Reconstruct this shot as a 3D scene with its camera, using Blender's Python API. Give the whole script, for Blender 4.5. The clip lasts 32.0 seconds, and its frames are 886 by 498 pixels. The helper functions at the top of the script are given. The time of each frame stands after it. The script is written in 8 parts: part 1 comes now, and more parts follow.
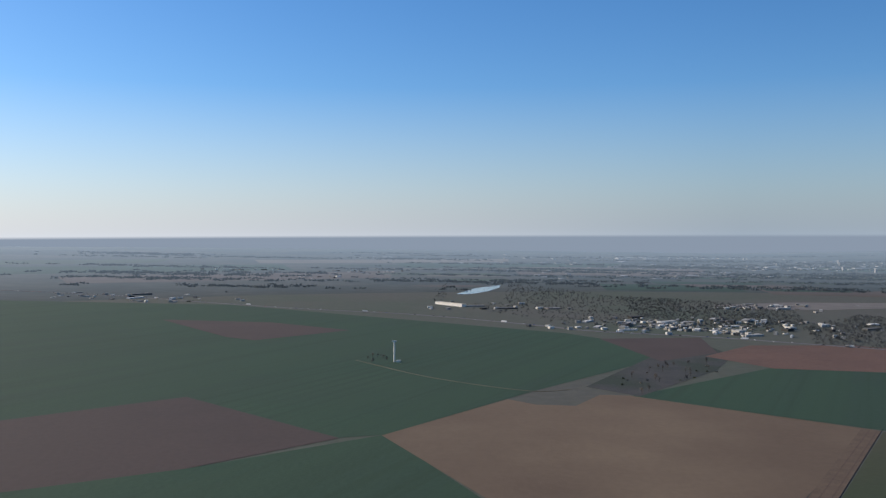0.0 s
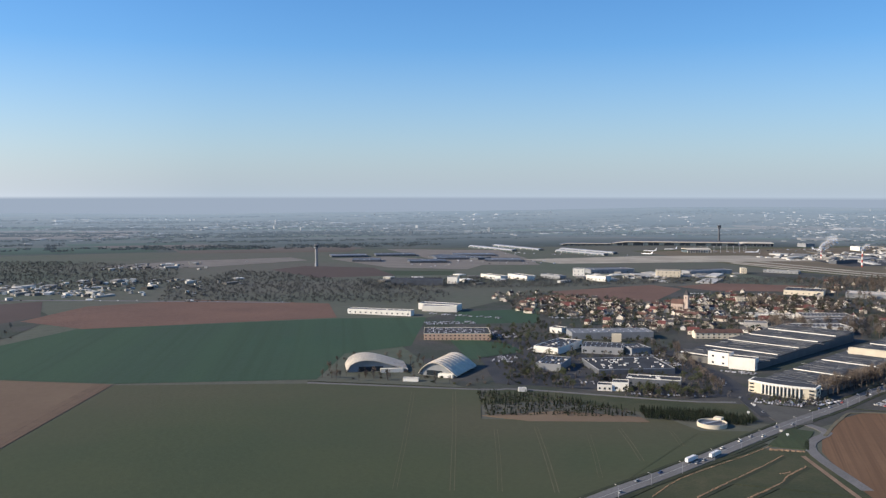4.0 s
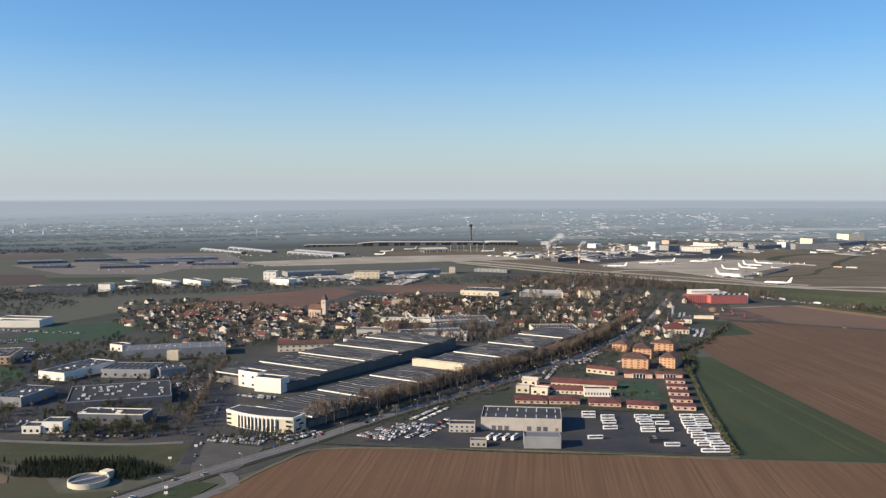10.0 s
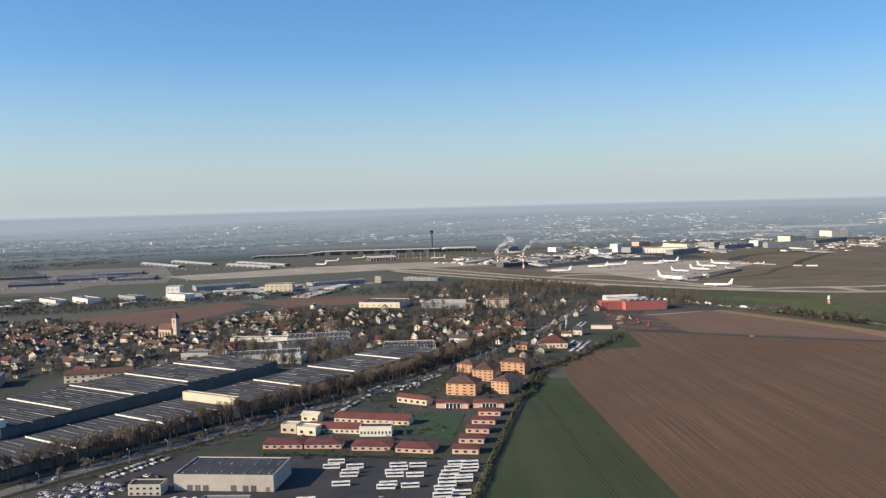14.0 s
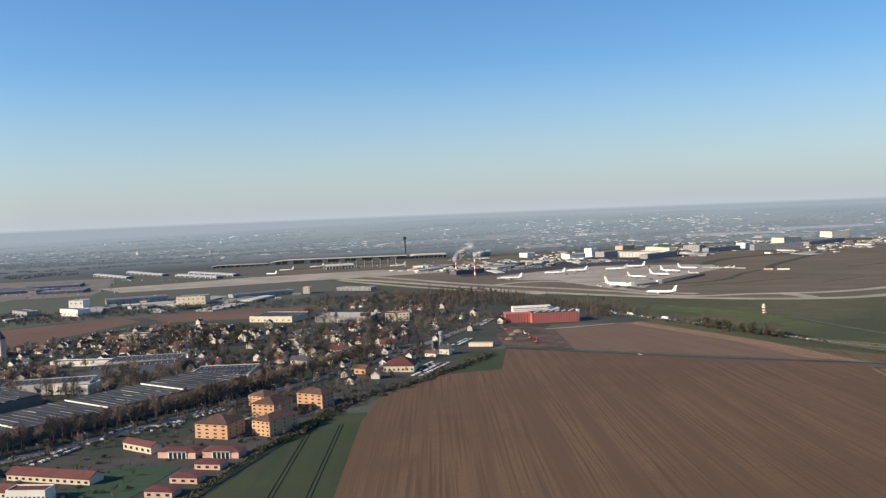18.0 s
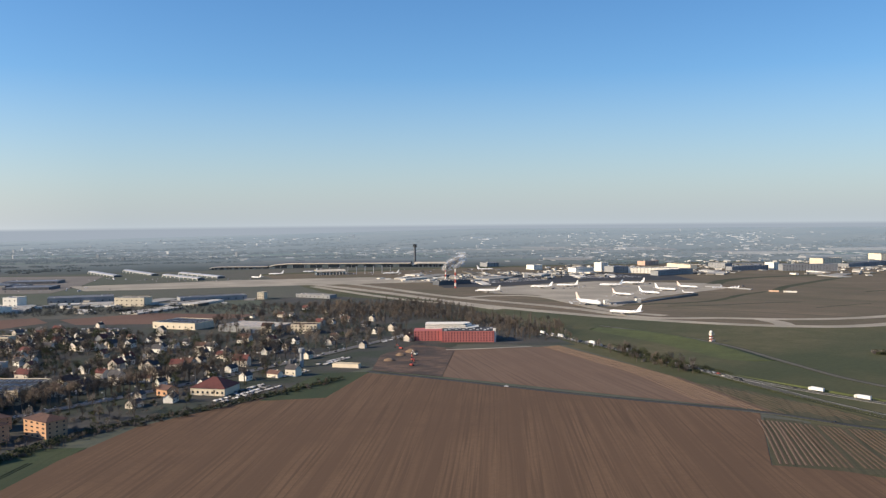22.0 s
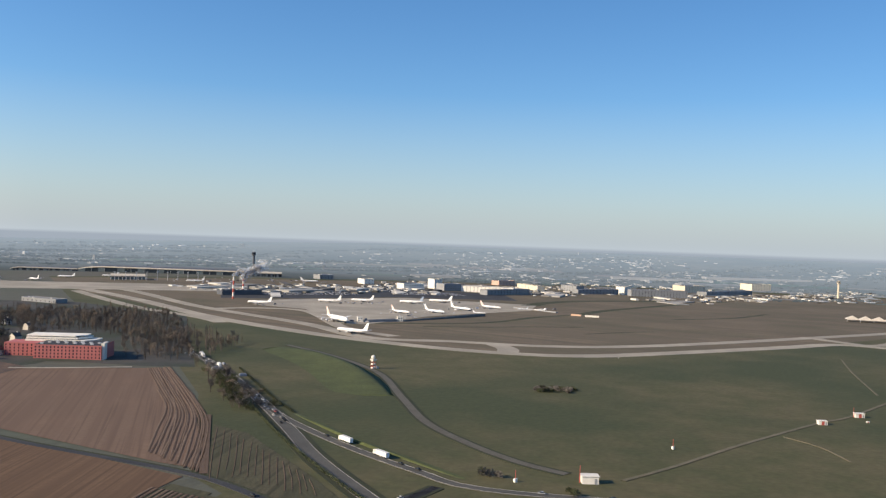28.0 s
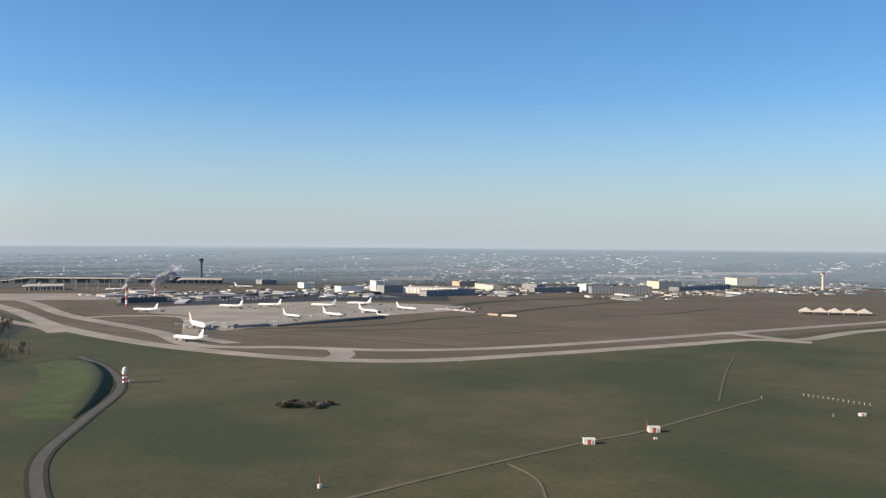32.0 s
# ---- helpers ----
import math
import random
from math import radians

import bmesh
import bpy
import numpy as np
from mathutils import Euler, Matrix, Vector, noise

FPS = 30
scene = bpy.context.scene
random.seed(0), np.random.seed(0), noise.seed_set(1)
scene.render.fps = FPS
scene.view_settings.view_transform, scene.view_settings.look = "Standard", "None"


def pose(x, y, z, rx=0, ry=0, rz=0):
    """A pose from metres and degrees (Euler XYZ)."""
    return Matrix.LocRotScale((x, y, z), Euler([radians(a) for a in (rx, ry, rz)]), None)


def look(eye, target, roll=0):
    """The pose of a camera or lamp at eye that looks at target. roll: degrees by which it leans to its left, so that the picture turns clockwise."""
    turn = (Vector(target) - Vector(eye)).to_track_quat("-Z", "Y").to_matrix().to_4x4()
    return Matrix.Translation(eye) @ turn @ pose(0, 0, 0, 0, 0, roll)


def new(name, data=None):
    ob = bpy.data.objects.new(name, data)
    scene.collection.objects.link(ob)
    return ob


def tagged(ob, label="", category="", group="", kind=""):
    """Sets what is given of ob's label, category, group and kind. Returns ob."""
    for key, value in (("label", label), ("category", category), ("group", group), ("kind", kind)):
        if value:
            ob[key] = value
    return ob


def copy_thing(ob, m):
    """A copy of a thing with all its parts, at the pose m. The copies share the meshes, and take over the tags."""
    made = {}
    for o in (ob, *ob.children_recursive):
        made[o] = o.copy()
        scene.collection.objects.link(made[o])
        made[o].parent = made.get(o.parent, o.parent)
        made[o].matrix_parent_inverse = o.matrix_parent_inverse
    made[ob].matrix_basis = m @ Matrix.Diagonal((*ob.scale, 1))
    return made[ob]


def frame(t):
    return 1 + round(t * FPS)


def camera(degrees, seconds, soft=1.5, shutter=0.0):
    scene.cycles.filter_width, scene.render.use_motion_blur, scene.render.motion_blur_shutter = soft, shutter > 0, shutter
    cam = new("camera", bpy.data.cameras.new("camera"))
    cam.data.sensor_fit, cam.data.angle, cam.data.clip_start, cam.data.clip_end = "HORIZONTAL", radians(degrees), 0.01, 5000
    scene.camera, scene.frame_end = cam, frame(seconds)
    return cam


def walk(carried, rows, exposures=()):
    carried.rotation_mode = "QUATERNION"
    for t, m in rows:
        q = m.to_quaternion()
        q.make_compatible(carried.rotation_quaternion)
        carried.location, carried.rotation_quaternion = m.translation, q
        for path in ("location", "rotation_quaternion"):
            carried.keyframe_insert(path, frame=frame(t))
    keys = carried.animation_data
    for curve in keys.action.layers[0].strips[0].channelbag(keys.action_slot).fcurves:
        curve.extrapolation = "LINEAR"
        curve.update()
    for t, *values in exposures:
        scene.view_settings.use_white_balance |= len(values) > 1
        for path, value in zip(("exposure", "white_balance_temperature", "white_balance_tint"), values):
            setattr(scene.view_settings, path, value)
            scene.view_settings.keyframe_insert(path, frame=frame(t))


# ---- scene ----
cam = camera(53.62, 32.0, 1.3)
ROWS = [
    (0.0, 11.02, 11.20, 118.14, 88.767, 0.196, 1.299),
    (0.5, 26.91, 9.08, 117.65, 88.726, 0.073, 0.801),
    (1.0, 42.82, 6.98, 117.14, 88.341, 0.462, -0.319),
    (1.5, 58.76, 4.89, 116.62, 87.367, 1.036, -2.924),
    (2.0, 74.74, 2.82, 116.07, 86.782, 0.402, -8.553),
    (2.5, 90.74, 0.75, 115.51, 86.706, -1.059, -14.759),
    (3.0, 106.78, -1.30, 114.93, 86.689, -1.268, -20.953),
    (3.5, 122.84, -3.35, 114.33, 86.446, -0.681, -27.405),
    (4.0, 138.94, -5.38, 113.72, 86.238, -0.078, -31.981),
    (4.5, 155.08, -7.41, 113.08, 86.222, 0.126, -35.176),
    (6.5, 219.95, -15.48, 110.41, 85.485, -0.048, -44.546),
    (7.0, 236.26, -17.48, 109.70, 85.175, -0.244, -46.743),
    (7.5, 252.61, -19.49, 108.99, 85.051, -0.246, -46.594),
    (8.0, 268.99, -21.49, 108.25, 85.308, -0.355, -45.178),
    (8.5, 285.42, -23.49, 107.51, 85.243, -0.144, -45.457),
    (9.0, 301.88, -25.49, 106.75, 85.450, 0.093, -45.062),
    (9.5, 318.39, -27.49, 105.98, 85.958, 0.129, -44.247),
    (10.0, 334.93, -29.50, 105.20, 86.404, -0.002, -43.845),
    (10.5, 351.52, -31.51, 104.40, 86.489, -0.165, -43.992),
    (11.0, 368.14, -33.52, 103.60, 86.320, -0.039, -44.140),
    (11.5, 384.81, -35.54, 102.79, 86.043, 0.183, -44.335),
    (12.0, 401.53, -37.56, 101.96, 86.026, 0.402, -44.328),
    (12.5, 418.29, -39.59, 101.12, 86.179, 0.799, -44.190),
    (13.0, 435.09, -41.62, 100.28, 86.326, 1.063, -44.227),
    (13.5, 451.94, -43.67, 99.43, 86.579, 1.222, -43.964),
    (14.0, 468.84, -45.72, 98.56, 86.894, 1.491, -43.609),
    (14.5, 485.78, -47.79, 97.69, 87.216, 1.688, -43.230),
    (16.5, 554.03, -56.15, 94.14, 87.769, 1.654, -42.751),
    (17.0, 571.22, -58.28, 93.23, 87.650, 1.758, -42.830),
    (17.5, 588.46, -60.42, 92.32, 87.367, 2.328, -42.306),
    (18.0, 605.75, -62.57, 91.40, 87.348, 2.296, -42.234),
    (18.5, 623.10, -64.75, 90.48, 87.379, 2.714, -41.967),
    (19.0, 640.49, -66.94, 89.55, 87.616, 2.978, -41.856),
    (19.5, 657.95, -69.15, 88.62, 87.855, 2.981, -41.594),
    (20.0, 675.45, -71.38, 87.69, 88.071, 3.578, -40.873),
    (20.5, 693.01, -73.62, 86.75, 88.387, 3.710, -39.595),
    (21.0, 710.63, -75.89, 85.81, 88.524, 3.730, -37.956),
    (21.5, 728.30, -78.19, 84.86, 88.613, 2.095, -38.109),
    (22.0, 746.03, -80.50, 83.92, 88.061, 0.553, -37.996),
    (22.5, 763.82, -82.84, 82.97, 87.289, 0.309, -38.410),
    (23.0, 781.67, -85.20, 82.02, 87.300, 0.271, -39.149),
    (23.5, 799.58, -87.59, 81.06, 87.561, 0.169, -39.336),
    (24.0, 817.54, -90.00, 80.11, 88.016, 0.359, -39.383),
    (24.5, 835.57, -92.44, 79.16, 88.332, 0.924, -40.175),
    (25.0, 853.66, -94.91, 78.21, 88.588, 1.077, -41.686),
    (25.5, 871.81, -97.41, 77.26, 88.681, 0.861, -42.119),
    (27.5, 945.06, -107.71, 73.46, 89.087, -1.156, -41.747),
    (28.0, 963.53, -110.37, 72.52, 89.287, -2.051, -42.317),
    (28.5, 982.07, -113.06, 71.58, 89.178, -2.210, -42.193),
    (29.0, 1000.68, -115.78, 70.64, 88.783, -1.693, -41.812),
    (29.5, 1019.35, -118.54, 69.70, 88.508, -1.235, -41.900),
    (30.0, 1038.09, -121.34, 68.77, 88.288, -0.728, -42.179),
    (30.5, 1056.90, -124.17, 67.85, 88.323, -0.275, -42.003),
    (31.0, 1075.78, -127.04, 66.93, 88.476, -0.478, -41.896),
    (31.5, 1094.74, -129.96, 66.01, 89.035, -0.194, -41.039),
    (32.0, 1113.76, -132.91, 65.10, 89.559, -0.424, -41.125),
]
walk(cam, [(t, pose(x, y, z, rx, ry, rz)) for t, x, y, z, rx, ry, rz in ROWS],
     exposures=[(0, -0.1, 5700, 10), (1.5, 0.0, 5700, 10), (4, 0.32, 5800, 10), (7, 0.4, 6250, 10), (14, 0.38, 6300, 10), (20, 0.35, 6300, 10), (32, 0.35, 6280, 10)])

# ---- light ----
SUN_EL, SUN_FROM = 25.0, (-0.95, 0.30)
world = bpy.data.worlds.new("world")
scene.world = world
world.use_nodes = True
wn, wl = world.node_tree.nodes, world.node_tree.links
wn.clear()
sky = wn.new("ShaderNodeTexSky")
sky.sky_type, sky.sun_disc = "NISHITA", False
sky.sun_elevation = radians(SUN_EL)
sky.sun_rotation = math.atan2(SUN_FROM[0], SUN_FROM[1])
sky.altitude, sky.air_density, sky.dust_density, sky.ozone_density = 100, 1.0, 0.6, 5.0
# haze lying on the horizon, and the lowland lost in it at the foot of the sky
tc, sep = wn.new("ShaderNodeTexCoord"), wn.new("ShaderNodeSeparateXYZ")
wl.new(tc.outputs["Generated"], sep.inputs[0])


def blend(lo, hi, a, b, power=1.0):
    r, k, pw = wn.new("ShaderNodeMapRange"), wn.new("ShaderNodeMix"), wn.new("ShaderNodeMath")
    r.inputs["From Min"].default_value, r.inputs["From Max"].default_value = lo, hi
    pw.operation, pw.inputs[1].default_value = "POWER", power
    k.data_type = "RGBA"
    wl.new(sep.outputs["Z"], r.inputs["Value"])
    wl.new(r.outputs[0], pw.inputs[0])
    wl.new(pw.outputs[0], k.inputs["Factor"])
    for name, v in (("A", a), ("B", b)):
        if isinstance(v, tuple):
            k.inputs[name].default_value = (*v, 1)
        else:
            wl.new(v, k.inputs[name])
    return k.outputs["Result"]


vivid = wn.new("ShaderNodeHueSaturation")
vivid.inputs["Saturation"].default_value = 1.12
# the blue deepens on the side away from the sun
deep, fall = wn.new("ShaderNodeVectorMath"), wn.new("ShaderNodeMapRange")
deep.operation, deep.inputs[1].default_value = "DOT_PRODUCT", (*Vector(SUN_FROM).normalized(), 0)
fall.inputs["From Min"].default_value, fall.inputs["From Max"].default_value = -1.0, 0.1
fall.inputs["To Min"].default_value, fall.inputs["To Max"].default_value = 0.70, 1.0
wl.new(tc.outputs["Generated"], deep.inputs[0])
wl.new(deep.outputs["Value"], fall.inputs["Value"])
wl.new(fall.outputs[0], vivid.inputs["Value"])
wl.new(sky.outputs[0], vivid.inputs["Color"])
# the haze is brighter and warmer under the sun
toward, glow, lit = wn.new("ShaderNodeVectorMath"), wn.new("ShaderNodeMapRange"), wn.new("ShaderNodeMix")
toward.operation, toward.inputs[1].default_value = "DOT_PRODUCT", (*Vector(SUN_FROM).normalized(), 0)
glow.inputs["From Min"].default_value, glow.inputs["From Max"].default_value = 0.0, 1.0
lit.data_type = "RGBA"
lit.inputs["A"].default_value, lit.inputs["B"].default_value = (3.15, 3.45, 3.62, 1), (7.6, 7.1, 6.5, 1)
wl.new(tc.outputs["Generated"], toward.inputs[0])
wl.new(toward.outputs["Value"], glow.inputs["Value"])
wl.new(glow.outputs[0], lit.inputs["Factor"])
hazy = blend(-0.004, 0.16, lit.outputs["Result"], vivid.outputs[0], 0.6)
full = blend(-0.0085, -0.0055, (2.3, 2.55, 2.85), hazy)
bg, wout = wn.new("ShaderNodeBackground"), wn.new("ShaderNodeOutputWorld")
bg.inputs["Strength"].default_value = 0.13
wl.new(full, bg.inputs["Color"])
wl.new(bg.outputs[0], wout.inputs[0])
sun = new("sun", bpy.data.lights.new("sun", "SUN"))
sun.data.energy, sun.data.angle, sun.data.color = 5.2, radians(0.5), (1.0, 0.80, 0.55)
away = Vector((SUN_FROM[0], SUN_FROM[1], math.tan(radians(SUN_EL)))).normalized()
sun.matrix_world = look(away * 500, (0, 0, 0))


# ---- materials ----
def mat(name, a, b=None, size=4.0, fine=0.6, rough=0.85, bump=0.3, metal=0.0, spread=0.0, rows=None, third=None, big=None, grain=0.5):
    """A surface of two mixed tones: size and fine are the metres of its stains and of its grain; spread varies it from
    object to object; rows = (degrees, metres, strength) draws furrows or seams; big = (metres, tone) adds wide patches."""
    m = bpy.data.materials.new(name)
    m.use_nodes = True
    nt = m.node_tree
    n, l = nt.nodes, nt.links
    p = n["Principled BSDF"]
    b = b or tuple(c * 0.78 for c in a)
    geo = n.new("ShaderNodeNewGeometry")

    def tex(scale, detail):
        t = n.new("ShaderNodeTexNoise")
        t.inputs["Scale"].default_value, t.inputs["Detail"].default_value = scale, detail
        l.new(geo.outputs["Position"], t.inputs["Vector"])
        return t

    def mix(fac, x, y, lo=0.35, hi=0.65):
        r = n.new("ShaderNodeMapRange")
        r.inputs["From Min"].default_value, r.inputs["From Max"].default_value = lo, hi
        l.new(fac, r.inputs["Value"])
        k = n.new("ShaderNodeMix")
        k.data_type = "RGBA"
        l.new(r.outputs[0], k.inputs["Factor"])
        for s, v in (("A", x), ("B", y)):
            if isinstance(v, tuple):
                k.inputs[s].default_value = (*v, 1)
            else:
                l.new(v, k.inputs[s])
        return k.outputs["Result"]

    t1, t2 = tex(1 / size, 4), tex(1 / fine, 3)
    col = mix(t1.outputs[0], a, b)
    if big:
        col = mix(tex(1 / big[0], 3).outputs[0], col, big[1], 0.42, 0.62)
    dark = n.new("ShaderNodeMix")
    dark.data_type, dark.blend_type = "RGBA", "MULTIPLY"
    dark.inputs["Factor"].default_value = grain
    l.new(col, dark.inputs["A"])
    g = mix(t2.outputs[0], (0.62, 0.62, 0.62), (1.25, 1.25, 1.25), 0.3, 0.7)
    l.new(g, dark.inputs["B"])
    col = dark.outputs["Result"]
    height = t2.outputs[0]
    if rows:
        mp = n.new("ShaderNodeMapping")
        mp.inputs["Rotation"].default_value = (0, 0, radians(rows[0]))
        l.new(geo.outputs["Position"], mp.inputs["Vector"])
        across = n.new("ShaderNodeVectorMath")
        across.operation, across.inputs[1].default_value = "MULTIPLY", (1 / rows[1], 0.012 / rows[1], 0)
        l.new(mp.outputs[0], across.inputs[0])
        for freq, k in ((1.5, 1.0), (0.3, 0.3)):
            st = n.new("ShaderNodeTexNoise")
            st.inputs["Scale"].default_value, st.inputs["Detail"].default_value = freq, 2.0
            l.new(across.outputs[0], st.inputs["Vector"])
            tone = third or tuple(c * (1 - rows[2] * 2.2) for c in b)
            base = tuple(p * (1 - k) + q * k for p, q in zip(b, tone))
            col = mix(st.outputs[0], col, base, 0.46, 0.66)
    if spread:
        oi = n.new("ShaderNodeObjectInfo")
        hs = n.new("ShaderNodeHueSaturation")
        r = n.new("ShaderNodeMapRange")
        r.inputs["To Min"].default_value, r.inputs["To Max"].default_value = 1 - spread, 1 + spread * 0.7
        l.new(oi.outputs["Random"], r.inputs["Value"])
        l.new(r.outputs[0], hs.inputs["Value"])
        l.new(col, hs.inputs["Color"])
        col = hs.outputs[0]
    l.new(col, p.inputs["Base Color"])
    p.inputs["Roughness"].default_value, p.inputs["Metallic"].default_value = rough, metal
    p.inputs["Specular IOR Level"].default_value = 0.3
    bp = n.new("ShaderNodeBump")
    bp.inputs["Strength"].default_value, bp.inputs["Distance"].default_value = bump, fine * 0.4
    l.new(height, bp.inputs["Height"])
    l.new(bp.outputs[0], p.inputs["Normal"])
    return m


def island(m, lo=0.6, hi=1.3):
    """Varies a material from loose piece to loose piece of one mesh."""
    nt = m.node_tree
    p = nt.nodes["Principled BSDF"]
    src = p.inputs["Base Color"].links[0].from_socket
    geo, r, hs = nt.nodes.new("ShaderNodeNewGeometry"), nt.nodes.new("ShaderNodeMapRange"), nt.nodes.new("ShaderNodeHueSaturation")
    r.inputs["To Min"].default_value, r.inputs["To Max"].default_value = lo, hi
    nt.links.new(geo.outputs["Random Per Island"], r.inputs["Value"])
    nt.links.new(r.outputs[0], hs.inputs["Value"])
    nt.links.new(src, hs.inputs["Color"])
    nt.links.new(hs.outputs[0], p.inputs["Base Color"])
    return m


FURROW = 41.5
M_LAND = mat("land", (0.078, 0.092, 0.062), (0.092, 0.096, 0.07), 160, 9, 0.95, 0.2, big=(420, (0.10, 0.096, 0.076)), grain=0.25)
M_AIRGRASS = mat("airfield_grass", (0.074, 0.075, 0.031), (0.104, 0.091, 0.044), 16, 2.5, 0.95, 0.15, big=(120, (0.052, 0.061, 0.025)), grain=0.4)
M_DRYGRASS = mat("dry_airfield_grass", (0.175, 0.138, 0.09), (0.142, 0.113, 0.075), 40, 4, 0.95, 0.3, big=(110, (0.108, 0.094, 0.056)), rows=(-15.0, 22.0, 0.12), grain=0.35)
M_TOWN = mat("town_ground", (0.056, 0.056, 0.05), (0.072, 0.067, 0.06), 14, 2, 0.95, 0.3, big=(45, (0.04, 0.05, 0.033)), grain=0.4)
M_TAN = mat("tan_field", (0.19, 0.138, 0.086), (0.16, 0.114, 0.072), 90, 4, 0.95, 0.1, big=(130, (0.135, 0.094, 0.06)), grain=0.15)
M_PLOUGH = mat("ploughed_field", (0.136, 0.081, 0.044), (0.114, 0.068, 0.038), 25, 2.0, 0.95, 0.1, rows=(FURROW, 1.7, 0.09), big=(90, (0.148, 0.09, 0.05)), grain=0.22)
M_PLOUGH_NEAR = mat("near_ploughed_field", (0.158, 0.09, 0.046), (0.128, 0.073, 0.038), 50, 2.5, 0.95, 0.1, rows=(50.2, 1.9, 0.06), big=(110, (0.172, 0.102, 0.054)), grain=0.14)
M_PLOUGH_RIDGED = mat("ridged_field", (0.18, 0.117, 0.077), (0.152, 0.098, 0.066), 30, 1.6, 0.95, 0.1, rows=(26.2, 2.2, 0.10), big=(60, (0.165, 0.11, 0.074)), grain=0.25)
M_REDEARTH = mat("red_earth_field", (0.16, 0.092, 0.064), (0.125, 0.074, 0.054), 80, 4, 0.95, 0.3, grain=0.28)
M_DULLEARTH = mat("dull_earth_field", (0.086, 0.061, 0.051), (0.07, 0.051, 0.043), 80, 4, 0.95, 0.1, big=(120, (0.078, 0.056, 0.046)), grain=0.15)
M_CROP = mat("green_crop", (0.03, 0.066, 0.035), (0.038, 0.074, 0.038), 90, 3, 0.95, 0.15, rows=(25, 9.0, 0.1), big=(220, (0.034, 0.062, 0.036)), grain=0.2)
M_OLIVE = mat("olive_crop", (0.055, 0.067, 0.03), (0.046, 0.061, 0.028), 60, 2.5, 0.95, 0.12, big=(200, (0.072, 0.07, 0.038)), grain=0.18)
M_PLOTS = mat("weedy_plots", (0.085, 0.074, 0.042), (0.07, 0.068, 0.035), 20, 1.5, 0.95, 0.3, rows=(50.0, 3.0, 0.2), grain=0.4)
M_BLUEROOF = mat("blue_grey_roof", (0.17, 0.185, 0.21), (0.12, 0.133, 0.152), 9, 1, 0.6, 0.1, spread=0.3, grain=0.3)
M_DULLSLAB = mat("dull_concrete", (0.2, 0.178, 0.152), (0.165, 0.148, 0.128), 30, 2, 0.9, 0.15, grain=0.25)
M_SITE = mat("churned_earth", (0.15, 0.098, 0.068), (0.085, 0.06, 0.046), 7, 0.9, 0.95, 0.5, big=(18, (0.06, 0.048, 0.04)), grain=0.5)
M_MEADOW = mat("meadow", (0.038, 0.058, 0.024), (0.052, 0.066, 0.028), 18, 1.5, 0.95, 0.2, big=(50, (0.032, 0.048, 0.021)), rows=(FURROW, 4.0, 0.12), grain=0.35)
M_ASPHALT = mat("asphalt", (0.043, 0.045, 0.05), (0.032, 0.034, 0.039), 12, 0.8, 0.9, 0.2, big=(22, (0.052, 0.052, 0.053)))
M_ROADTOP = mat("worn_road", (0.165, 0.158, 0.15), (0.135, 0.13, 0.124), 14, 0.8, 0.9, 0.2)
M_CONCRETE = mat("concrete", (0.40, 0.355, 0.28), (0.33, 0.295, 0.235), 30, 2, 0.9, 0.15, big=(60, (0.30, 0.27, 0.215)), grain=0.3)
M_ACCESS = mat("access_road_surface", (0.098, 0.094, 0.082), (0.08, 0.077, 0.067), 14, 0.8, 0.9, 0.2)
M_SERVICE = mat("service_road_surface", (0.122, 0.112, 0.09), (0.098, 0.09, 0.072), 8, 0.8, 0.9, 0.3)
# dark verge grass, also the colour of painted shade strips
M_DARKSTRIP = mat("dark_grass_and_shade", (0.03, 0.036, 0.018), (0.042, 0.045, 0.022), 6, 0.6, 0.95, 0.5)
M_LINE = mat("road_line_paint", (0.36, 0.35, 0.32), (0.27, 0.26, 0.24), 3, 0.3, 0.8, 0.1, grain=0.2)
M_PLATE = mat("weathered_roof_light", (0.19, 0.19, 0.185), (0.12, 0.12, 0.122), 4, 0.6, 0.6, 0.1, spread=0.6, grain=0.3)
M_TRACK = mat("earth_track", (0.165, 0.142, 0.094), (0.12, 0.108, 0.068), 6, 0.9, 0.95, 0.3)
M_WHITE = mat("white_wall", (0.80, 0.76, 0.67), (0.71, 0.67, 0.59), 6, 0.6, 0.75, 0.1, spread=0.12, grain=0.15)
M_STUCCO = mat("village_stucco", (0.70, 0.63, 0.51), (0.58, 0.52, 0.43), 4, 0.5, 0.9, 0.2, spread=0.35, grain=0.15)
M_CREAM = mat("cream_render", (0.68, 0.595, 0.45), (0.6, 0.525, 0.395), 6, 0.6, 0.85, 0.15, spread=0.18, grain=0.15)
M_GREYWALL = mat("grey_cladding", (0.29, 0.295, 0.30), (0.24, 0.245, 0.25), 6, 0.6, 0.7, 0.1, spread=0.15, grain=0.15)
M_DARKWALL = mat("dark_cladding", (0.115, 0.122, 0.135), (0.09, 0.097, 0.11), 6, 0.6, 0.6, 0.1, spread=0.15, grain=0.15)
M_ORANGE = mat("terracotta_render", (0.60, 0.36, 0.21), (0.53, 0.31, 0.18), 6, 0.6, 0.85, 0.15, spread=0.08, grain=0.15)
M_RED = mat("red_cladding", (0.47, 0.15, 0.135), (0.41, 0.13, 0.118), 6, 0.6, 0.7, 0.1, grain=0.15)
M_PINK = mat("pink_render", (0.66, 0.44, 0.34), (0.58, 0.39, 0.30), 5, 0.6, 0.85, 0.15, spread=0.1, grain=0.15)
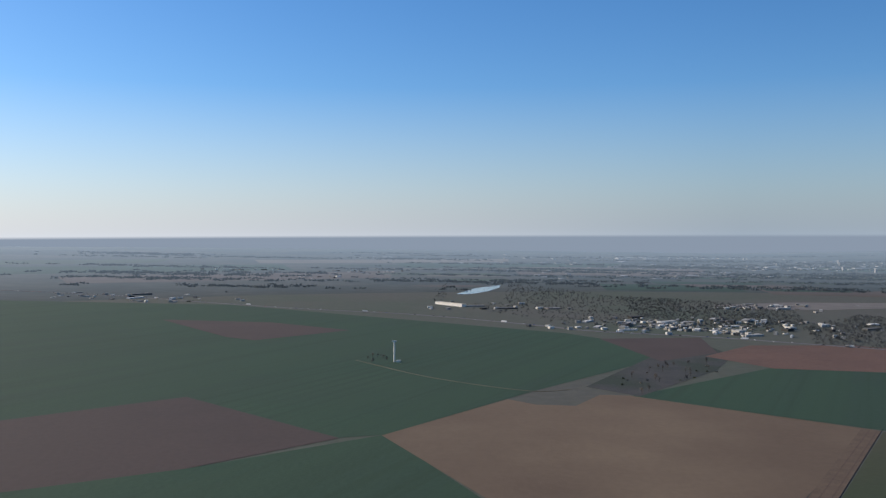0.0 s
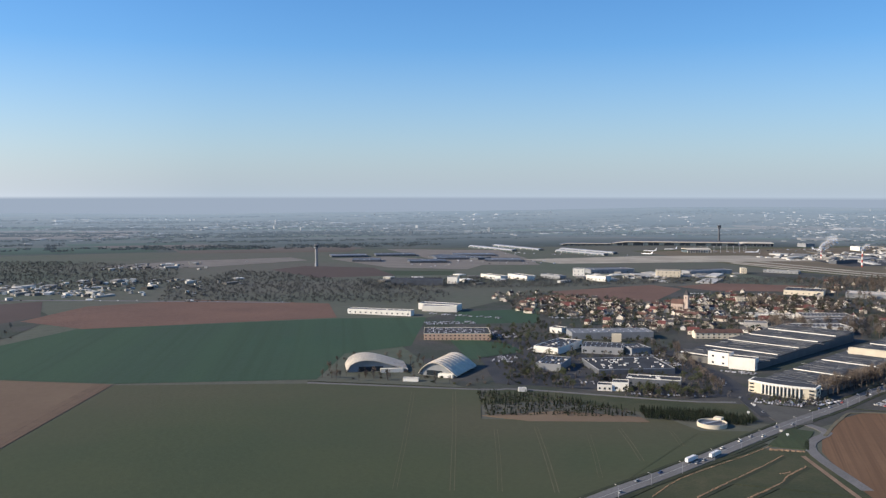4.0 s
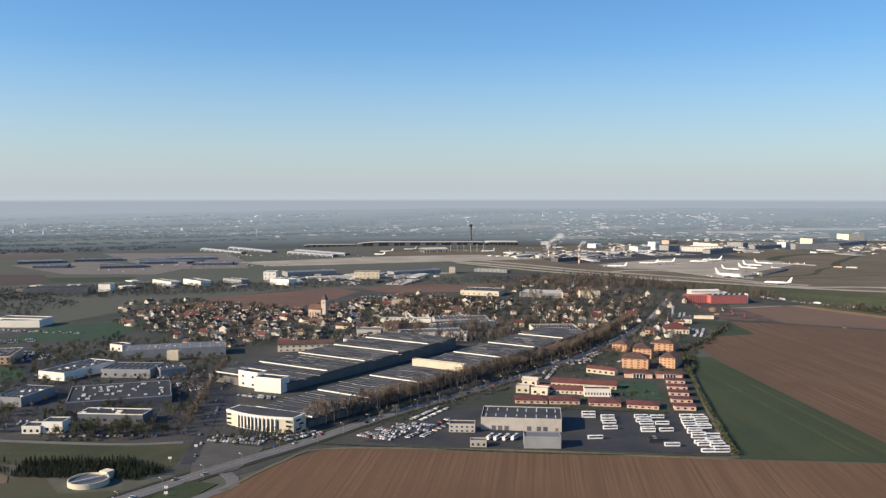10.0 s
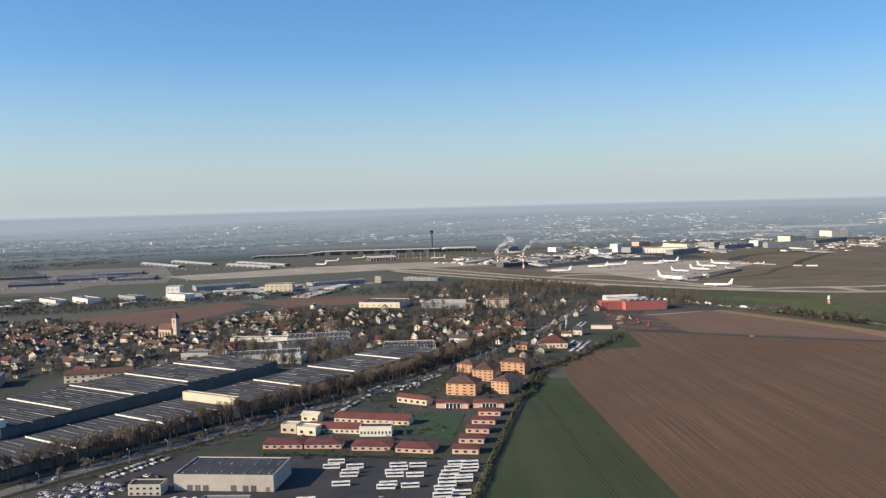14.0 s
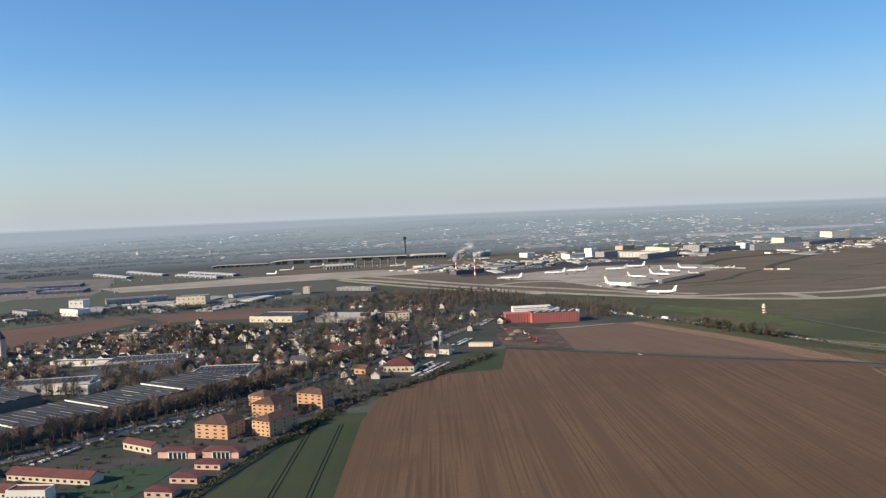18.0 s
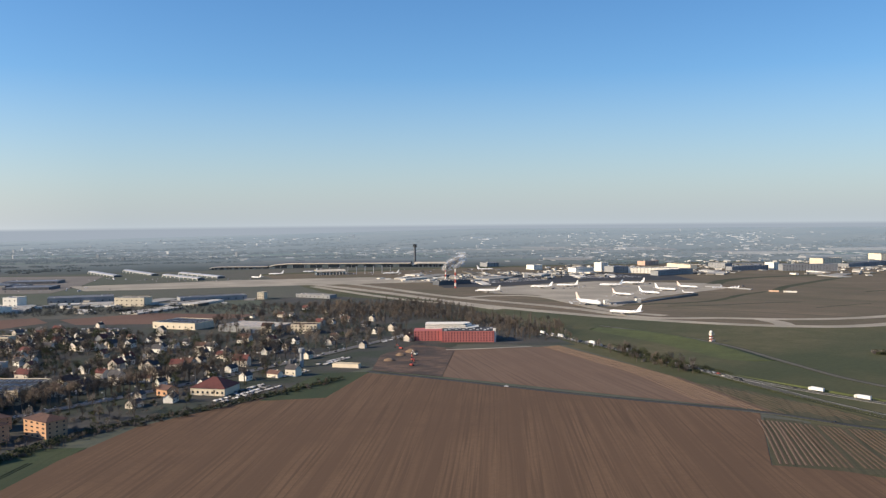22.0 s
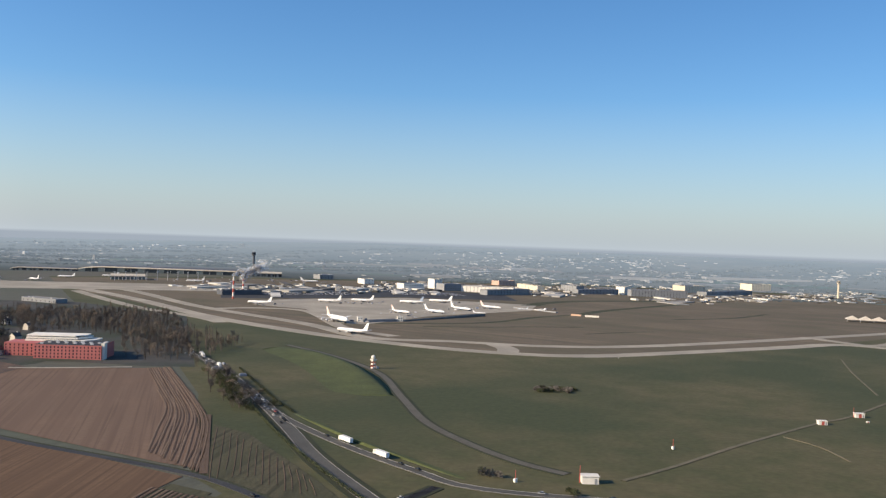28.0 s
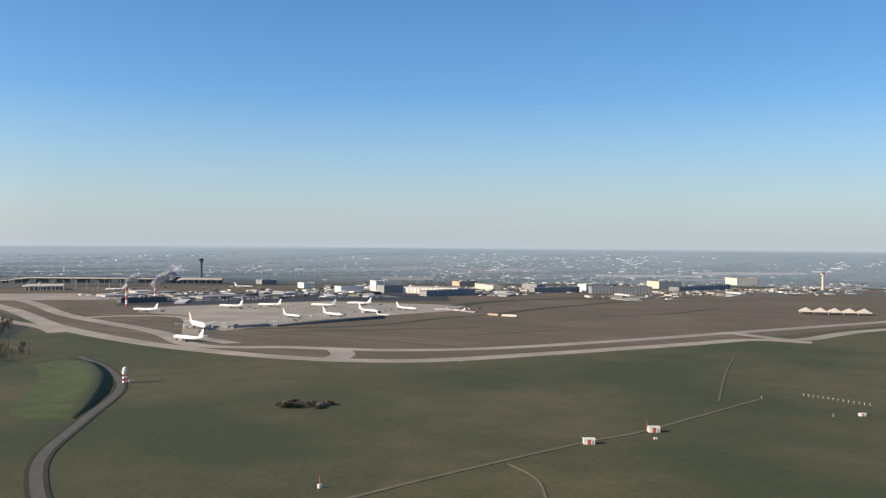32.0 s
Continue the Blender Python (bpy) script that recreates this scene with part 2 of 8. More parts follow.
M_FLATROOF = mat("dark_flat_roof", (0.044, 0.047, 0.054), (0.032, 0.035, 0.041), 9, 1, 0.9, 0.2, spread=0.2, big=(25, (0.058, 0.06, 0.064)), grain=0.3)
M_GREYROOF = mat("grey_metal_roof", (0.17, 0.172, 0.176), (0.13, 0.133, 0.138), 7, 1, 0.6, 0.15, spread=0.2, grain=0.25)
M_TILE = mat("red_tile_roof", (0.135, 0.078, 0.06), (0.092, 0.058, 0.049), 3, 0.4, 0.9, 0.4, spread=0.45)
M_SLATE = mat("slate_roof", (0.085, 0.08, 0.082), (0.062, 0.06, 0.062), 3, 0.4, 0.8, 0.3, spread=0.3)
M_MAROON = mat("maroon_sheet_roof", (0.15, 0.055, 0.048), (0.115, 0.045, 0.04), 4, 0.5, 0.8, 0.2, spread=0.15, grain=0.3)
M_GLASS = mat("window_glass", (0.03, 0.04, 0.05), (0.024, 0.032, 0.042), 3, 0.5, 0.12, 0.0)
M_SHEETGLASS = mat("greyish_glazing", (0.13, 0.155, 0.165), (0.10, 0.125, 0.135), 9, 1, 0.2, 0.0, grain=0.2)
M_STEEL = mat("pale_steel", (0.5, 0.5, 0.5), (0.42, 0.42, 0.43), 3, 0.5, 0.45, 0.05, metal=0.1)
M_SHELL = mat("pale_shell_roof", (0.66, 0.58, 0.46), (0.57, 0.5, 0.4), 8, 0.8, 0.6, 0.1)
M_PLANE = mat("aircraft_white", (0.84, 0.83, 0.80), (0.78, 0.77, 0.75), 5, 0.6, 0.4, 0.02)
M_BLUE = mat("blue_paint", (0.03, 0.06, 0.18), (0.025, 0.05, 0.15), 3, 0.5, 0.5, 0.02)
M_TAILRED = mat("red_paint", (0.47, 0.105, 0.08), (0.41, 0.09, 0.07), 3, 0.5, 0.5, 0.02)
M_RUBBER = mat("tyre_rubber", (0.03, 0.03, 0.03), (0.022, 0.022, 0.022), 1, 0.2, 0.9, 0.1)
M_BUSWHITE = mat("coach_white", (0.78, 0.77, 0.74), (0.7, 0.69, 0.67), 3, 0.4, 0.5, 0.02, spread=0.08, grain=0.25)
M_BARK = mat("bark", (0.10, 0.083, 0.068), (0.078, 0.064, 0.053), 0.6, 0.12, 0.95, 0.4, spread=0.15)
M_TWIG = island(mat("bare_twigs", (0.165, 0.13, 0.10), (0.125, 0.10, 0.08), 5, 0.4, 0.95, 0.2, spread=0.25, grain=0.2), 0.7, 1.2)
M_TWIGGREY = island(mat("grey_twigs", (0.165, 0.145, 0.125), (0.12, 0.106, 0.092), 5, 0.4, 0.95, 0.2, spread=0.25, grain=0.2), 0.6, 1.2)
M_LEAF = island(mat("dull_green_leaves", (0.068, 0.075, 0.034), (0.05, 0.058, 0.026), 5, 0.4, 0.9, 0.2, spread=0.3))
M_DARKLEAF = island(mat("dark_conifer", (0.022, 0.034, 0.018), (0.03, 0.04, 0.022), 5, 0.4, 0.9, 0.2, spread=0.2))
M_WATER = mat("pond_water", (0.22, 0.27, 0.30), (0.18, 0.23, 0.27), 40, 4, 0.12, 0.02)
M_CARS = island(mat("parked_car_paint", (0.22, 0.22, 0.23), (0.2, 0.2, 0.21), 3, 0.5, 0.4, 0.02), 0.1, 2.6)
M_TRENCH = mat("dug_orange_earth", (0.245, 0.168, 0.11), (0.19, 0.13, 0.085), 5, 0.7, 0.95, 0.4)


def haze_glow(m, glow):
    """Paints haze onto a far material: a faint emission that grows farther out."""
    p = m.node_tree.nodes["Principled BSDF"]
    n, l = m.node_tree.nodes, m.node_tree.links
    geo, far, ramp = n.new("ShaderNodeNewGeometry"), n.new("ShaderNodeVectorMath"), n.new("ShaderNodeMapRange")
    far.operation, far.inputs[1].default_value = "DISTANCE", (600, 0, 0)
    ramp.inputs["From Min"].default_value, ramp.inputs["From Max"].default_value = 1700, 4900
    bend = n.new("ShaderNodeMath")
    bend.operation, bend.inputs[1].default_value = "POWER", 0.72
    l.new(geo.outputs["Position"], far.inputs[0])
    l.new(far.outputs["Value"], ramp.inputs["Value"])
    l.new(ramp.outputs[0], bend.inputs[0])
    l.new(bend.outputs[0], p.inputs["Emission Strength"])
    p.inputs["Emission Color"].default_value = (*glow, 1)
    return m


# haze colour emitted by the far land, fields, buildings and woods
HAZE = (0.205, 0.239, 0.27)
M_FARLAND = haze_glow(mat("far_land", (0.05, 0.058, 0.045), (0.07, 0.07, 0.056), 120, 30, 0.95, 0.1, big=(420, (0.036, 0.046, 0.04))), HAZE)
M_FARFIELDS = [haze_glow(mat("far_" + nm, c, None, 200, 20, 0.95, 0.1, grain=0.2), HAZE) for nm, c in (("wheat", (0.026, 0.056, 0.03)), ("fallow", (0.11, 0.085, 0.066)), ("stubble", (0.14, 0.12, 0.09)), ("pasture", (0.05, 0.07, 0.035)))]
M_FARTOWN = haze_glow(island(mat("far_buildings", (0.17, 0.163, 0.152), (0.13, 0.125, 0.118), 30, 4, 0.8, 0.1), 0.1, 2.2), HAZE)
M_NEARTOWN = island(mat("pale_buildings", (0.42, 0.40, 0.355), (0.34, 0.325, 0.295), 30, 4, 0.8, 0.1), 0.12, 1.9)
M_FARWOOD = island(mat("far_woods", (0.07, 0.072, 0.066), (0.055, 0.058, 0.053), 50, 5, 0.95, 0.3, grain=0.2), 0.7, 1.3)
M_LOSTWOOD = haze_glow(island(mat("lost_woods", (0.03, 0.036, 0.03), (0.024, 0.03, 0.026), 50, 5, 0.95, 0.3), 0.6, 1.4), HAZE)
M_STEAM = mat("steam_puff", (0.85, 0.85, 0.85), (0.8, 0.8, 0.8), 10, 3, 1.0, 0.2)
M_STEAM.node_tree.nodes["Principled BSDF"].inputs["Alpha"].default_value = 0.12


# ---- building helpers ----
def gz(x, y):
    """Height of the ground: a gentle fall to the east, with low hills closing the plain far out."""
    r = math.hypot(x - 600.0, y)
    s = min(max((r - 2700.0) / 1900.0, 0.0), 1.2)
    north = math.degrees(math.atan2(x - 600.0, y))
    rise = 25.0 + 59.0 * min(max((north - 10.0) / 32.0, 0.0), 1.0)
    return 17.24 - 0.01544 * x - 0.0089 * y + rise * s * s * (1.5 - 0.5 * s) + 13.0 * math.exp(-((x - 1850.0) ** 2 + (y - 1450.0) ** 2) / (2 * 380.0 ** 2))


class Shape:
    """Vertices and faces gathered for one mesh."""

    def __init__(self):
        self.v, self.f = [], []

    def add(self, vs, fs):
        k = len(self.v)
        self.v += vs
        self.f += [tuple(i + k for i in q) for q in fs]
        return self

    def box(self, x0, y0, z0, x1, y1, z1):
        return self.add([(x0, y0, z0), (x1, y0, z0), (x1, y1, z0), (x0, y1, z0), (x0, y0, z1), (x1, y0, z1), (x1, y1, z1), (x0, y1, z1)],
                        [(0, 3, 2, 1), (4, 5, 6, 7), (0, 1, 5, 4), (1, 2, 6, 5), (2, 3, 7, 6), (3, 0, 4, 7)])

    def prism(self, pts, z0, z1):
        n = len(pts)
        return self.add([(x, y, z0) for x, y in pts] + [(x, y, z1) for x, y in pts],
                        [tuple(range(n - 1, -1, -1)), tuple(range(n, 2 * n))] + [(i, (i + 1) % n, n + (i + 1) % n, n + i) for i in range(n)])

    def ring(self, rings, cap=True):
        """rings: lists of equally many points; skinned in order."""
        n, k = len(rings[0]), len(self.v)
        for r in rings:
            self.v += r
        for j in range(len(rings) - 1):
            for i in range(n):
                a, b = k + j * n + i, k + j * n + (i + 1) % n
                self.f.append((a, b, b + n, a + n))
        if cap:
            self.f.append(tuple(k + i for i in range(n - 1, -1, -1)))
            self.f.append(tuple(k + (len(rings) - 1) * n + i for i in range(n)))
        return self

    def tube(self, p, q, r0, r1, n=8):
        p, q = Vector(p), Vector(q)
        d = (q - p).normalized()
        u = d.orthogonal().normalized()
        w = d.cross(u)
        ang = [2 * math.pi * i / n for i in range(n)]
        return self.ring([[tuple(c + (u * math.cos(a) + w * math.sin(a)) * r) for a in ang] for c, r in ((p, r0), (q, r1))])

    def mesh(self, name, m, smooth=False):
        me = bpy.data.meshes.new(name)
        me.from_pydata(self.v, [], self.f)
        me.materials.append(m)
        if smooth:
            me.polygons.foreach_set("use_smooth", [True] * len(me.polygons))
        me.update()
        return me


def part(name, shape, m, parent, label="", smooth=False):
    ob = new(name, shape.mesh(name, m, smooth) if isinstance(shape, Shape) else shape)
    ob.parent = parent
    if label:
        ob["label"] = label
    return ob


def thing(name, x, y, deg=0.0, label="", category="", group="", kind="", up=0.0):
    ob = new(name)
    ob.empty_display_size = 0.5
    ob.matrix_world = pose(x, y, gz(x, y) + up, 0, 0, deg)
    return tagged(ob, label, category, group, kind)


def sheet(name, pts, m, lift, label, category="field", kind="structure"):
    """A patch of ground with the given corners, on the slope."""
    s = Shape()
    n = len(pts)
    lift *= 0.45
    span = max(max(p[0] for p in pts) - min(p[0] for p in pts), max(p[1] for p in pts) - min(p[1] for p in pts))
    sides = [] if span > 120 else [(i, n + i, n + (i + 1) % n, (i + 1) % n) for i in range(n)]
    s.add([(x, y, gz(x, y) + lift) for x, y in pts] + [(x, y, gz(x, y) - 0.4) for x, y in pts if sides], [tuple(range(n))] + sides)
    me = s.mesh(name, m)
    if me.polygons[0].normal.z < 0:
        me.flip_normals()
    if not sides:
        bm = bmesh.new()
        bm.from_mesh(me)
        for _ in range(7):
            bmesh.ops.triangulate(bm, faces=[f for f in bm.faces if len(f.verts) > 3])
            long = [e for e in bm.edges if e.calc_length() > 70]
            if not long:
                break
            bmesh.ops.subdivide_edges(bm, edges=long, cuts=1)
        for v in bm.verts:
            v.co.z = gz(v.co.x, v.co.y) + lift
        bm.to_mesh(me)
        bm.free()
    return tagged(new(name, me), label, category, kind=kind)


def smooth_line(pts, step=6.0):
    out = []
    P = [Vector((*p, 0)) for p in pts]
    P = [2 * P[0] - P[1]] + P + [2 * P[-1] - P[-2]]
    for i in range(1, len(P) - 2):
        a, b, c, d = P[i - 1:i + 3]
        k = max(2, int((c - b).length / step))
        for j in range(k):
            t = j / k
            out.append(0.5 * ((2 * b) + (c - a) * t + (2 * a - 5 * b + 4 * c - d) * t * t + (3 * b - a - 3 * c + d) * t ** 3))
    out.append(P[-2])
    return out


def strip(name, pts, width, m, lift, label, category="road", side=0.0, kind="structure", parent=None):
    """A ribbon of road along a smoothed line; side shifts it to the left."""
    L = smooth_line(pts)
    lift *= 0.45
    s = Shape()
    v, f = [], []
    for i, p in enumerate(L):
        d = (L[min(i + 1, len(L) - 1)] - L[max(i - 1, 0)]).normalized()
        nrm = Vector((-d.y, d.x, 0))
        for o in (side + width / 2, side - width / 2):
            q = p + nrm * o
            v += [(q.x, q.y, gz(q.x, q.y) + lift), (q.x, q.y, gz(q.x, q.y) - 0.2)]
        if i:
            k = 4 * i
            f += [(k - 4, k - 2, k + 2, k), (k - 3, k - 4, k, k + 1), (k - 2, k - 1, k + 3, k + 2)]
    s.add(v, f)
    ob = new(name, s.mesh(name, m))
    if parent:
        ob.parent = parent
        return ob
    return tagged(ob, label, category, kind=kind)


def frame_of(ax, ay, bx, by):
    """The middle of the front edge from a to b, its length and its direction; a block's depth runs to the left of it."""
    return (ax + bx) / 2, (ay + by) / 2, math.hypot(bx - ax, by - ay), math.degrees(math.atan2(by - ay, bx - ax))
M_HEAD = mat("headland_soil", (0.14, 0.097, 0.062), (0.115, 0.08, 0.052), 8, 0.8, 0.95, 0.3, grain=0.3)
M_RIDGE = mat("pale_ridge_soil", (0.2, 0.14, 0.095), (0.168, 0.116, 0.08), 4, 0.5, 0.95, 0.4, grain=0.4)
M_FURROW = mat("dark_furrow", (0.122, 0.081, 0.054), (0.10, 0.068, 0.046), 4, 0.5, 0.95, 0.4, grain=0.4)
M_ROUGH = mat("rough_grass", (0.07, 0.068, 0.034), (0.05, 0.056, 0.025), 9, 0.9, 0.95, 0.4, big=(30, (0.04, 0.048, 0.022)))
M_TRAM = mat("pale_crop_line", (0.11, 0.10, 0.056), (0.09, 0.085, 0.046), 6, 0.6, 0.95, 0.2)


# ---- the ground: one sheet to the horizon ----
def ring_land(name, rad, m, lift, label, category):
    s = Shape()
    n = 240
    v = []
    for r in rad:
        for i in range(n):
            a = 2 * math.pi * i / n
            x, y = 600 + r * math.cos(a), r * math.sin(a)
            z = gz(x, y) if r < 5000 else gz(600 + 4980 * math.cos(a), 4980 * math.sin(a)) - (r - 4980) * 0.012
            v.append((x, y, z + lift - (6.0 * min(max((r - 1800.0) / 200.0, 0.0), 1.0) if name == "ground" else 0.0)))
    f = []
    for j in range(len(rad) - 1):
        for i in range(n):
            a, b = j * n + i, j * n + (i + 1) % n
            f.append((a, a + n, b + n, b))
    s.add(v, f)
    return tagged(new(name, s.mesh(name, m, True)), label, category, kind="structure")


ring_land("ground", [0.01] + [55 * i for i in range(1, 52)] + [2860 + 120 * i for i in range(1, 18)] + [6000, 9000, 16000], M_LAND, 0.0, "rolling winter farmland with woods and bare earth", "ground")
# the far plain carries painted haze as a faint glow
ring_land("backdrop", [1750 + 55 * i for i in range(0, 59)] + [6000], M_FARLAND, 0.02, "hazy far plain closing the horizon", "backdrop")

# fields of the approach
sheet("green_field", [(-792.2, 1013.3), (-675.7, 1294.4), (-323.9, 1270.9), (120.5, 954.6), (195.3, 841.8), (166.6, 744.0), (60.1, 595.8), (-29.5, 456.2), (-54.1, 446.8), (-160.7, 549.1), (-237.6, 474.0), (-297.4, 429.5)], M_CROP, 0.20, "wide dark green winter wheat field")
sheet("brown_field", [(-346.6, 1039.3), (-223.8, 872.1), (-189.8, 847.7), (-110.6, 951.4), (-212.3, 1024.6)], M_DULLEARTH, 0.42, "dull brown fallow patch inside the green field")
sheet("brown_field", [(-297.4, 429.5), (-237.6, 474.0), (-161.3, 551.0), (-51.3, 447.0), (-108.6, 385.0), (-207.0, 320.2)], M_DULLEARTH, 0.30, "dull brown ploughed field beside green wheat")
sheet("green_field", [(-108.6, 385.0), (-29.5, 456.2), (17.5, 351.0), (49.2, 269.0), (-139.3, 258.9), (-207.0, 320.2)], M_CROP, 0.25, "dark green field with faint tractor lines")
sheet("tan_field", [(-30.5, 454.3), (38.8, 560.7), (55.0, 544.0), (79.4, 542.4), (99.8, 581.6), (118.5, 580.3), (231.5, 488.7), (135.6, 342.2), (158.2, 308.1), (190.1, 254.7), (72.0, 249.1), (36.5, 315.5)], M_TAN, 0.35, "large tan bare-earth field with soft darker stains")
sheet("headland_strip", [(235.3, 485.0), (227.4, 490.8), (136.5, 341.4), (146.5, 337.6)], M_HEAD, 0.45, "brown field margin with two wheel tracks", "track")
for pts in ([(233.3, 485.2), (144.4, 338.7)], [(230.1, 487.2), (140.1, 340.1)]):
    strip("wheel_track", pts, 0.7, M_FURROW, 0.48, "dark wheel track in the field margin", "track")
sheet("olive_field", [(235.5, 483.3), (326.9, 437.4), (402.7, 378.3), (401.7, 377.4), (365.5, 323.7), (422.3, 287.6), (432.8, 255.0), (333.1, 210.6), (259.8, 214.1), (182.4, 259.3), (146.8, 336.7)], M_OLIVE, 0.30, "olive green young crop with faint tractor lines")
sheet("green_field", [(119.7, 578.8), (254.1, 713.4), (460.8, 679.2), (531.7, 650.6), (442.7, 522.8), (387.8, 515.5), (336.6, 445.2), (237.2, 486.6)], M_CROP, 0.25, "deep green field behind the arched halls")
sheet("red_earth_field", [(222.3, 781.1), (288.8, 866.7), (396.3, 878.8), (500.7, 786.9), (461.7, 685.5), (258.9, 713.2)], M_REDEARTH, 0.30, "narrow reddish bare field under a dark wood")
sheet("rough_ground", [(95.0, 612.3), (182.5, 789.6), (244.8, 881.1), (249.9, 789.0), (208.4, 698.3), (125.1, 578.4)], M_TOWN, 0.28, "scrubby brown waste ground with low bushes", "waste ground")
sheet("brown_field", [(149.3, 905.5), (258.8, 929.8), (240.8, 806.4), (176.2, 745.0)], M_DULLEARTH, 0.36, "dull brown strip beside the waste ground")
sheet("meadow", [(579.3, 671.8), (666.0, 657.1), (595.1, 575.4), (527.9, 603.0)], M_CROP, 0.30, "small green meadow before the village")

for x0, y0, x1, y1, w in ((366.9, 389.2, 282.5, 255.9, 0.22), (387.1, 380.5, 298.9, 244.6, 0.36), (360.4, 305.1, 312.6, 235.3, 0.26), (378.1, 299.1, 328.8, 224.3, 0.4), (390.9, 278.8, 353.4, 229.5, 0.16), (408.8, 278.3, 381.7, 237.0, 0.36), (425.4, 263.6, 411.8, 244.6, 0.2)):
    for o in (-0.75, 0.75):
        strip("tramline", [(x0, y0), ((x0 + x1) / 2 + 0.4, (y0 + y1) / 2), (x1, y1)], w, M_TRAM, 0.36, "pale tractor line in the crop", "track", side=o)


# wheel lines along the green wedge of meadow
for off, w in ((7.0, 0.18), (8.4, 0.18), (19.0, 0.22), (20.5, 0.22)):
    strip("tramline", [(690.0 - 0.75 * off, 83.0 + 0.66 * off), (752.0 - 0.75 * off, 154.0 + 0.66 * off), (822.0 - 0.75 * off, 233.0 + 0.66 * off)], w, M_ROUGH, 0.62, "dark wheel line in the meadow", "track")

# the settled ground and its fields
sheet("town_ground", [(396.6, 391.8), (460.2, 607.6), (725.3, 762.8), (889.2, 803.1), (1203.4, 666.5), (1222.8, 487.5), (1122.3, 388.2), (823.5, 257.5), (641.6, 129.3), (538.3, 239.0), (490.3, 235.2), (468.7, 256.7)], M_TOWN, 0.12, "earth, lawns and yards between the buildings", "ground")
sheet("ploughed_field", [(535.5, 241.7), (634.4, 128.2), (682.8, 72.4), (673.5, 39.2), (419.0, 64.1), (394.5, 131.6), (433.5, 186.0), (454.5, 209.5), (476.6, 224.7), (508.5, 239.4)], M_PLOUGH_NEAR, 0.30, "brown ploughed field with straight furrows")
sheet("meadow", [(823.0, 258.0), (838.1, 248.9), (820.4, 230.7), (685.5, 78.4), (681.4, 77.1), (636.3, 128.2), (639.7, 126.8)], M_MEADOW, 0.25, "green wedge of grass beside the brown field")
sheet("ploughed_field", [(863.9, 271.6), (1009.1, 327.5), (1011.5, 328.0), (1029.8, 286.1), (1082.2, 130.4), (1009.8, 80.6), (1021.6, 60.7), (1028.3, 23.4), (1027.9, -20.5), (785.5, 19.5), (670.6, 38.5), (679.4, 76.4), (686.2, 79.2), (824.8, 235.6)], M_PLOUGH, 0.32, "vast brown ploughed field with fine furrows")
sheet("ridged_field", [(1035.8, 292.4), (1111.7, 375.4), (1175.8, 342.4), (1149.1, 256.4), (1090.7, 135.1), (1083.8, 149.7)], M_PLOUGH_RIDGED, 0.34, "triangular bare field with pale curved ridges")
sheet("ridged_field", [(1076.0, 125.0), (1081.0, 110.0), (1036.0, 76.0), (1015.0, 60.0), (1008.0, 79.0)], M_PLOTS, 0.30, "small plot of ridged soil by the lane")
sheet("meadow", [(926.8, 290.9), (955.1, 278.7), (1014.2, 331.1), (990.3, 344.3)], M_MEADOW, 0.36, "small green paddock at the field's corner")
sheet("red_earth_field", [(776.1, 783.8), (946.8, 792.5), (943.7, 737.0), (805.0, 647.6), (749.2, 687.5)], M_REDEARTH, 0.3, "reddish bare field behind the village")
sheet("red_earth_field", [(959.3, 760.7), (1047.0, 772.2), (1128.8, 684.5), (1028.1, 657.5), (958.1, 705.0)], M_REDEARTH, 0.3, "reddish bare field behind the village")

# the airfield
sheet("airfield_grass", [(1187.9, 355.5), (1269.4, 511.3), (1302.8, 841.5), (1439.5, 1338.4), (1885.9, 1244.5), (2793.2, 1343.7), (3395.4, 781.4), (3003.0, 631.8), (2583.1, 87.5), (1476.3, -137.6), (1208.4, -12.6), (1050.8, 63.5), (1029.0, 4.7), (1021.1, 60.3), (1037.6, 77.5), (1083.2, 108.2), (1084.4, 128.7), (1152.3, 259.4)], M_AIRGRASS, 0.10, "dull olive winter grass of an airfield", "grass")
sheet("airfield_grass", [(990.4, 69.6), (1038.8, 68.2), (1130.7, 47.4), (1144.5, -18.6), (977.6, -55.7), (932.0, -18.3), (962.1, 43.5)], M_AIRGRASS, 0.05, "dull green grass beside the plots", "grass")
sheet("airfield_grass", [(1375.5, 1105.8), (1355.1, 648.4), (1358.2, 490.4), (1379.1, 383.8), (1412.2, 314.4), (1458.4, 276.6), (1546.1, 260.0), (1686.7, 242.6), (1992.7, 243.2), (2887.4, 133.3), (3245.8, 724.0), (2710.3, 1274.5), (1864.0, 1209.1), (1430.5, 1305.6)], M_DRYGRASS, 0.16, "dry brownish grass between the taxiways", "grass")
sheet("car_park", [(1491.7, 872.4), (1583.3, 1054.7), (1778.3, 1038.3), (1930.1, 975.5), (2021.4, 899.6), (1921.3, 772.1), (1766.4, 848.1), (1591.3, 848.3)], M_ASPHALT, 0.26, "dark asphalt car park behind the apron", "car park")
APRON = sheet("apron", [(1477.4, 770.1), (1503.1, 703.0), (1440.0, 553.4), (1455.2, 531.7), (1588.2, 591.4), (1786.6, 626.0), (1881.0, 699.0), (1759.2, 838.5), (1586.4, 839.6), (1514.3, 830.5)], M_CONCRETE, 0.30, "pale concrete apron with parked airliners", "apron")
sheet("apron", [(798.0, 1435.3), (921.8, 1451.8), (1008.2, 1229.2), (882.4, 1114.5), (792.1, 1200.4)], M_DULLSLAB, 0.30, "pale concrete stand in front of grey sheds", "apron")
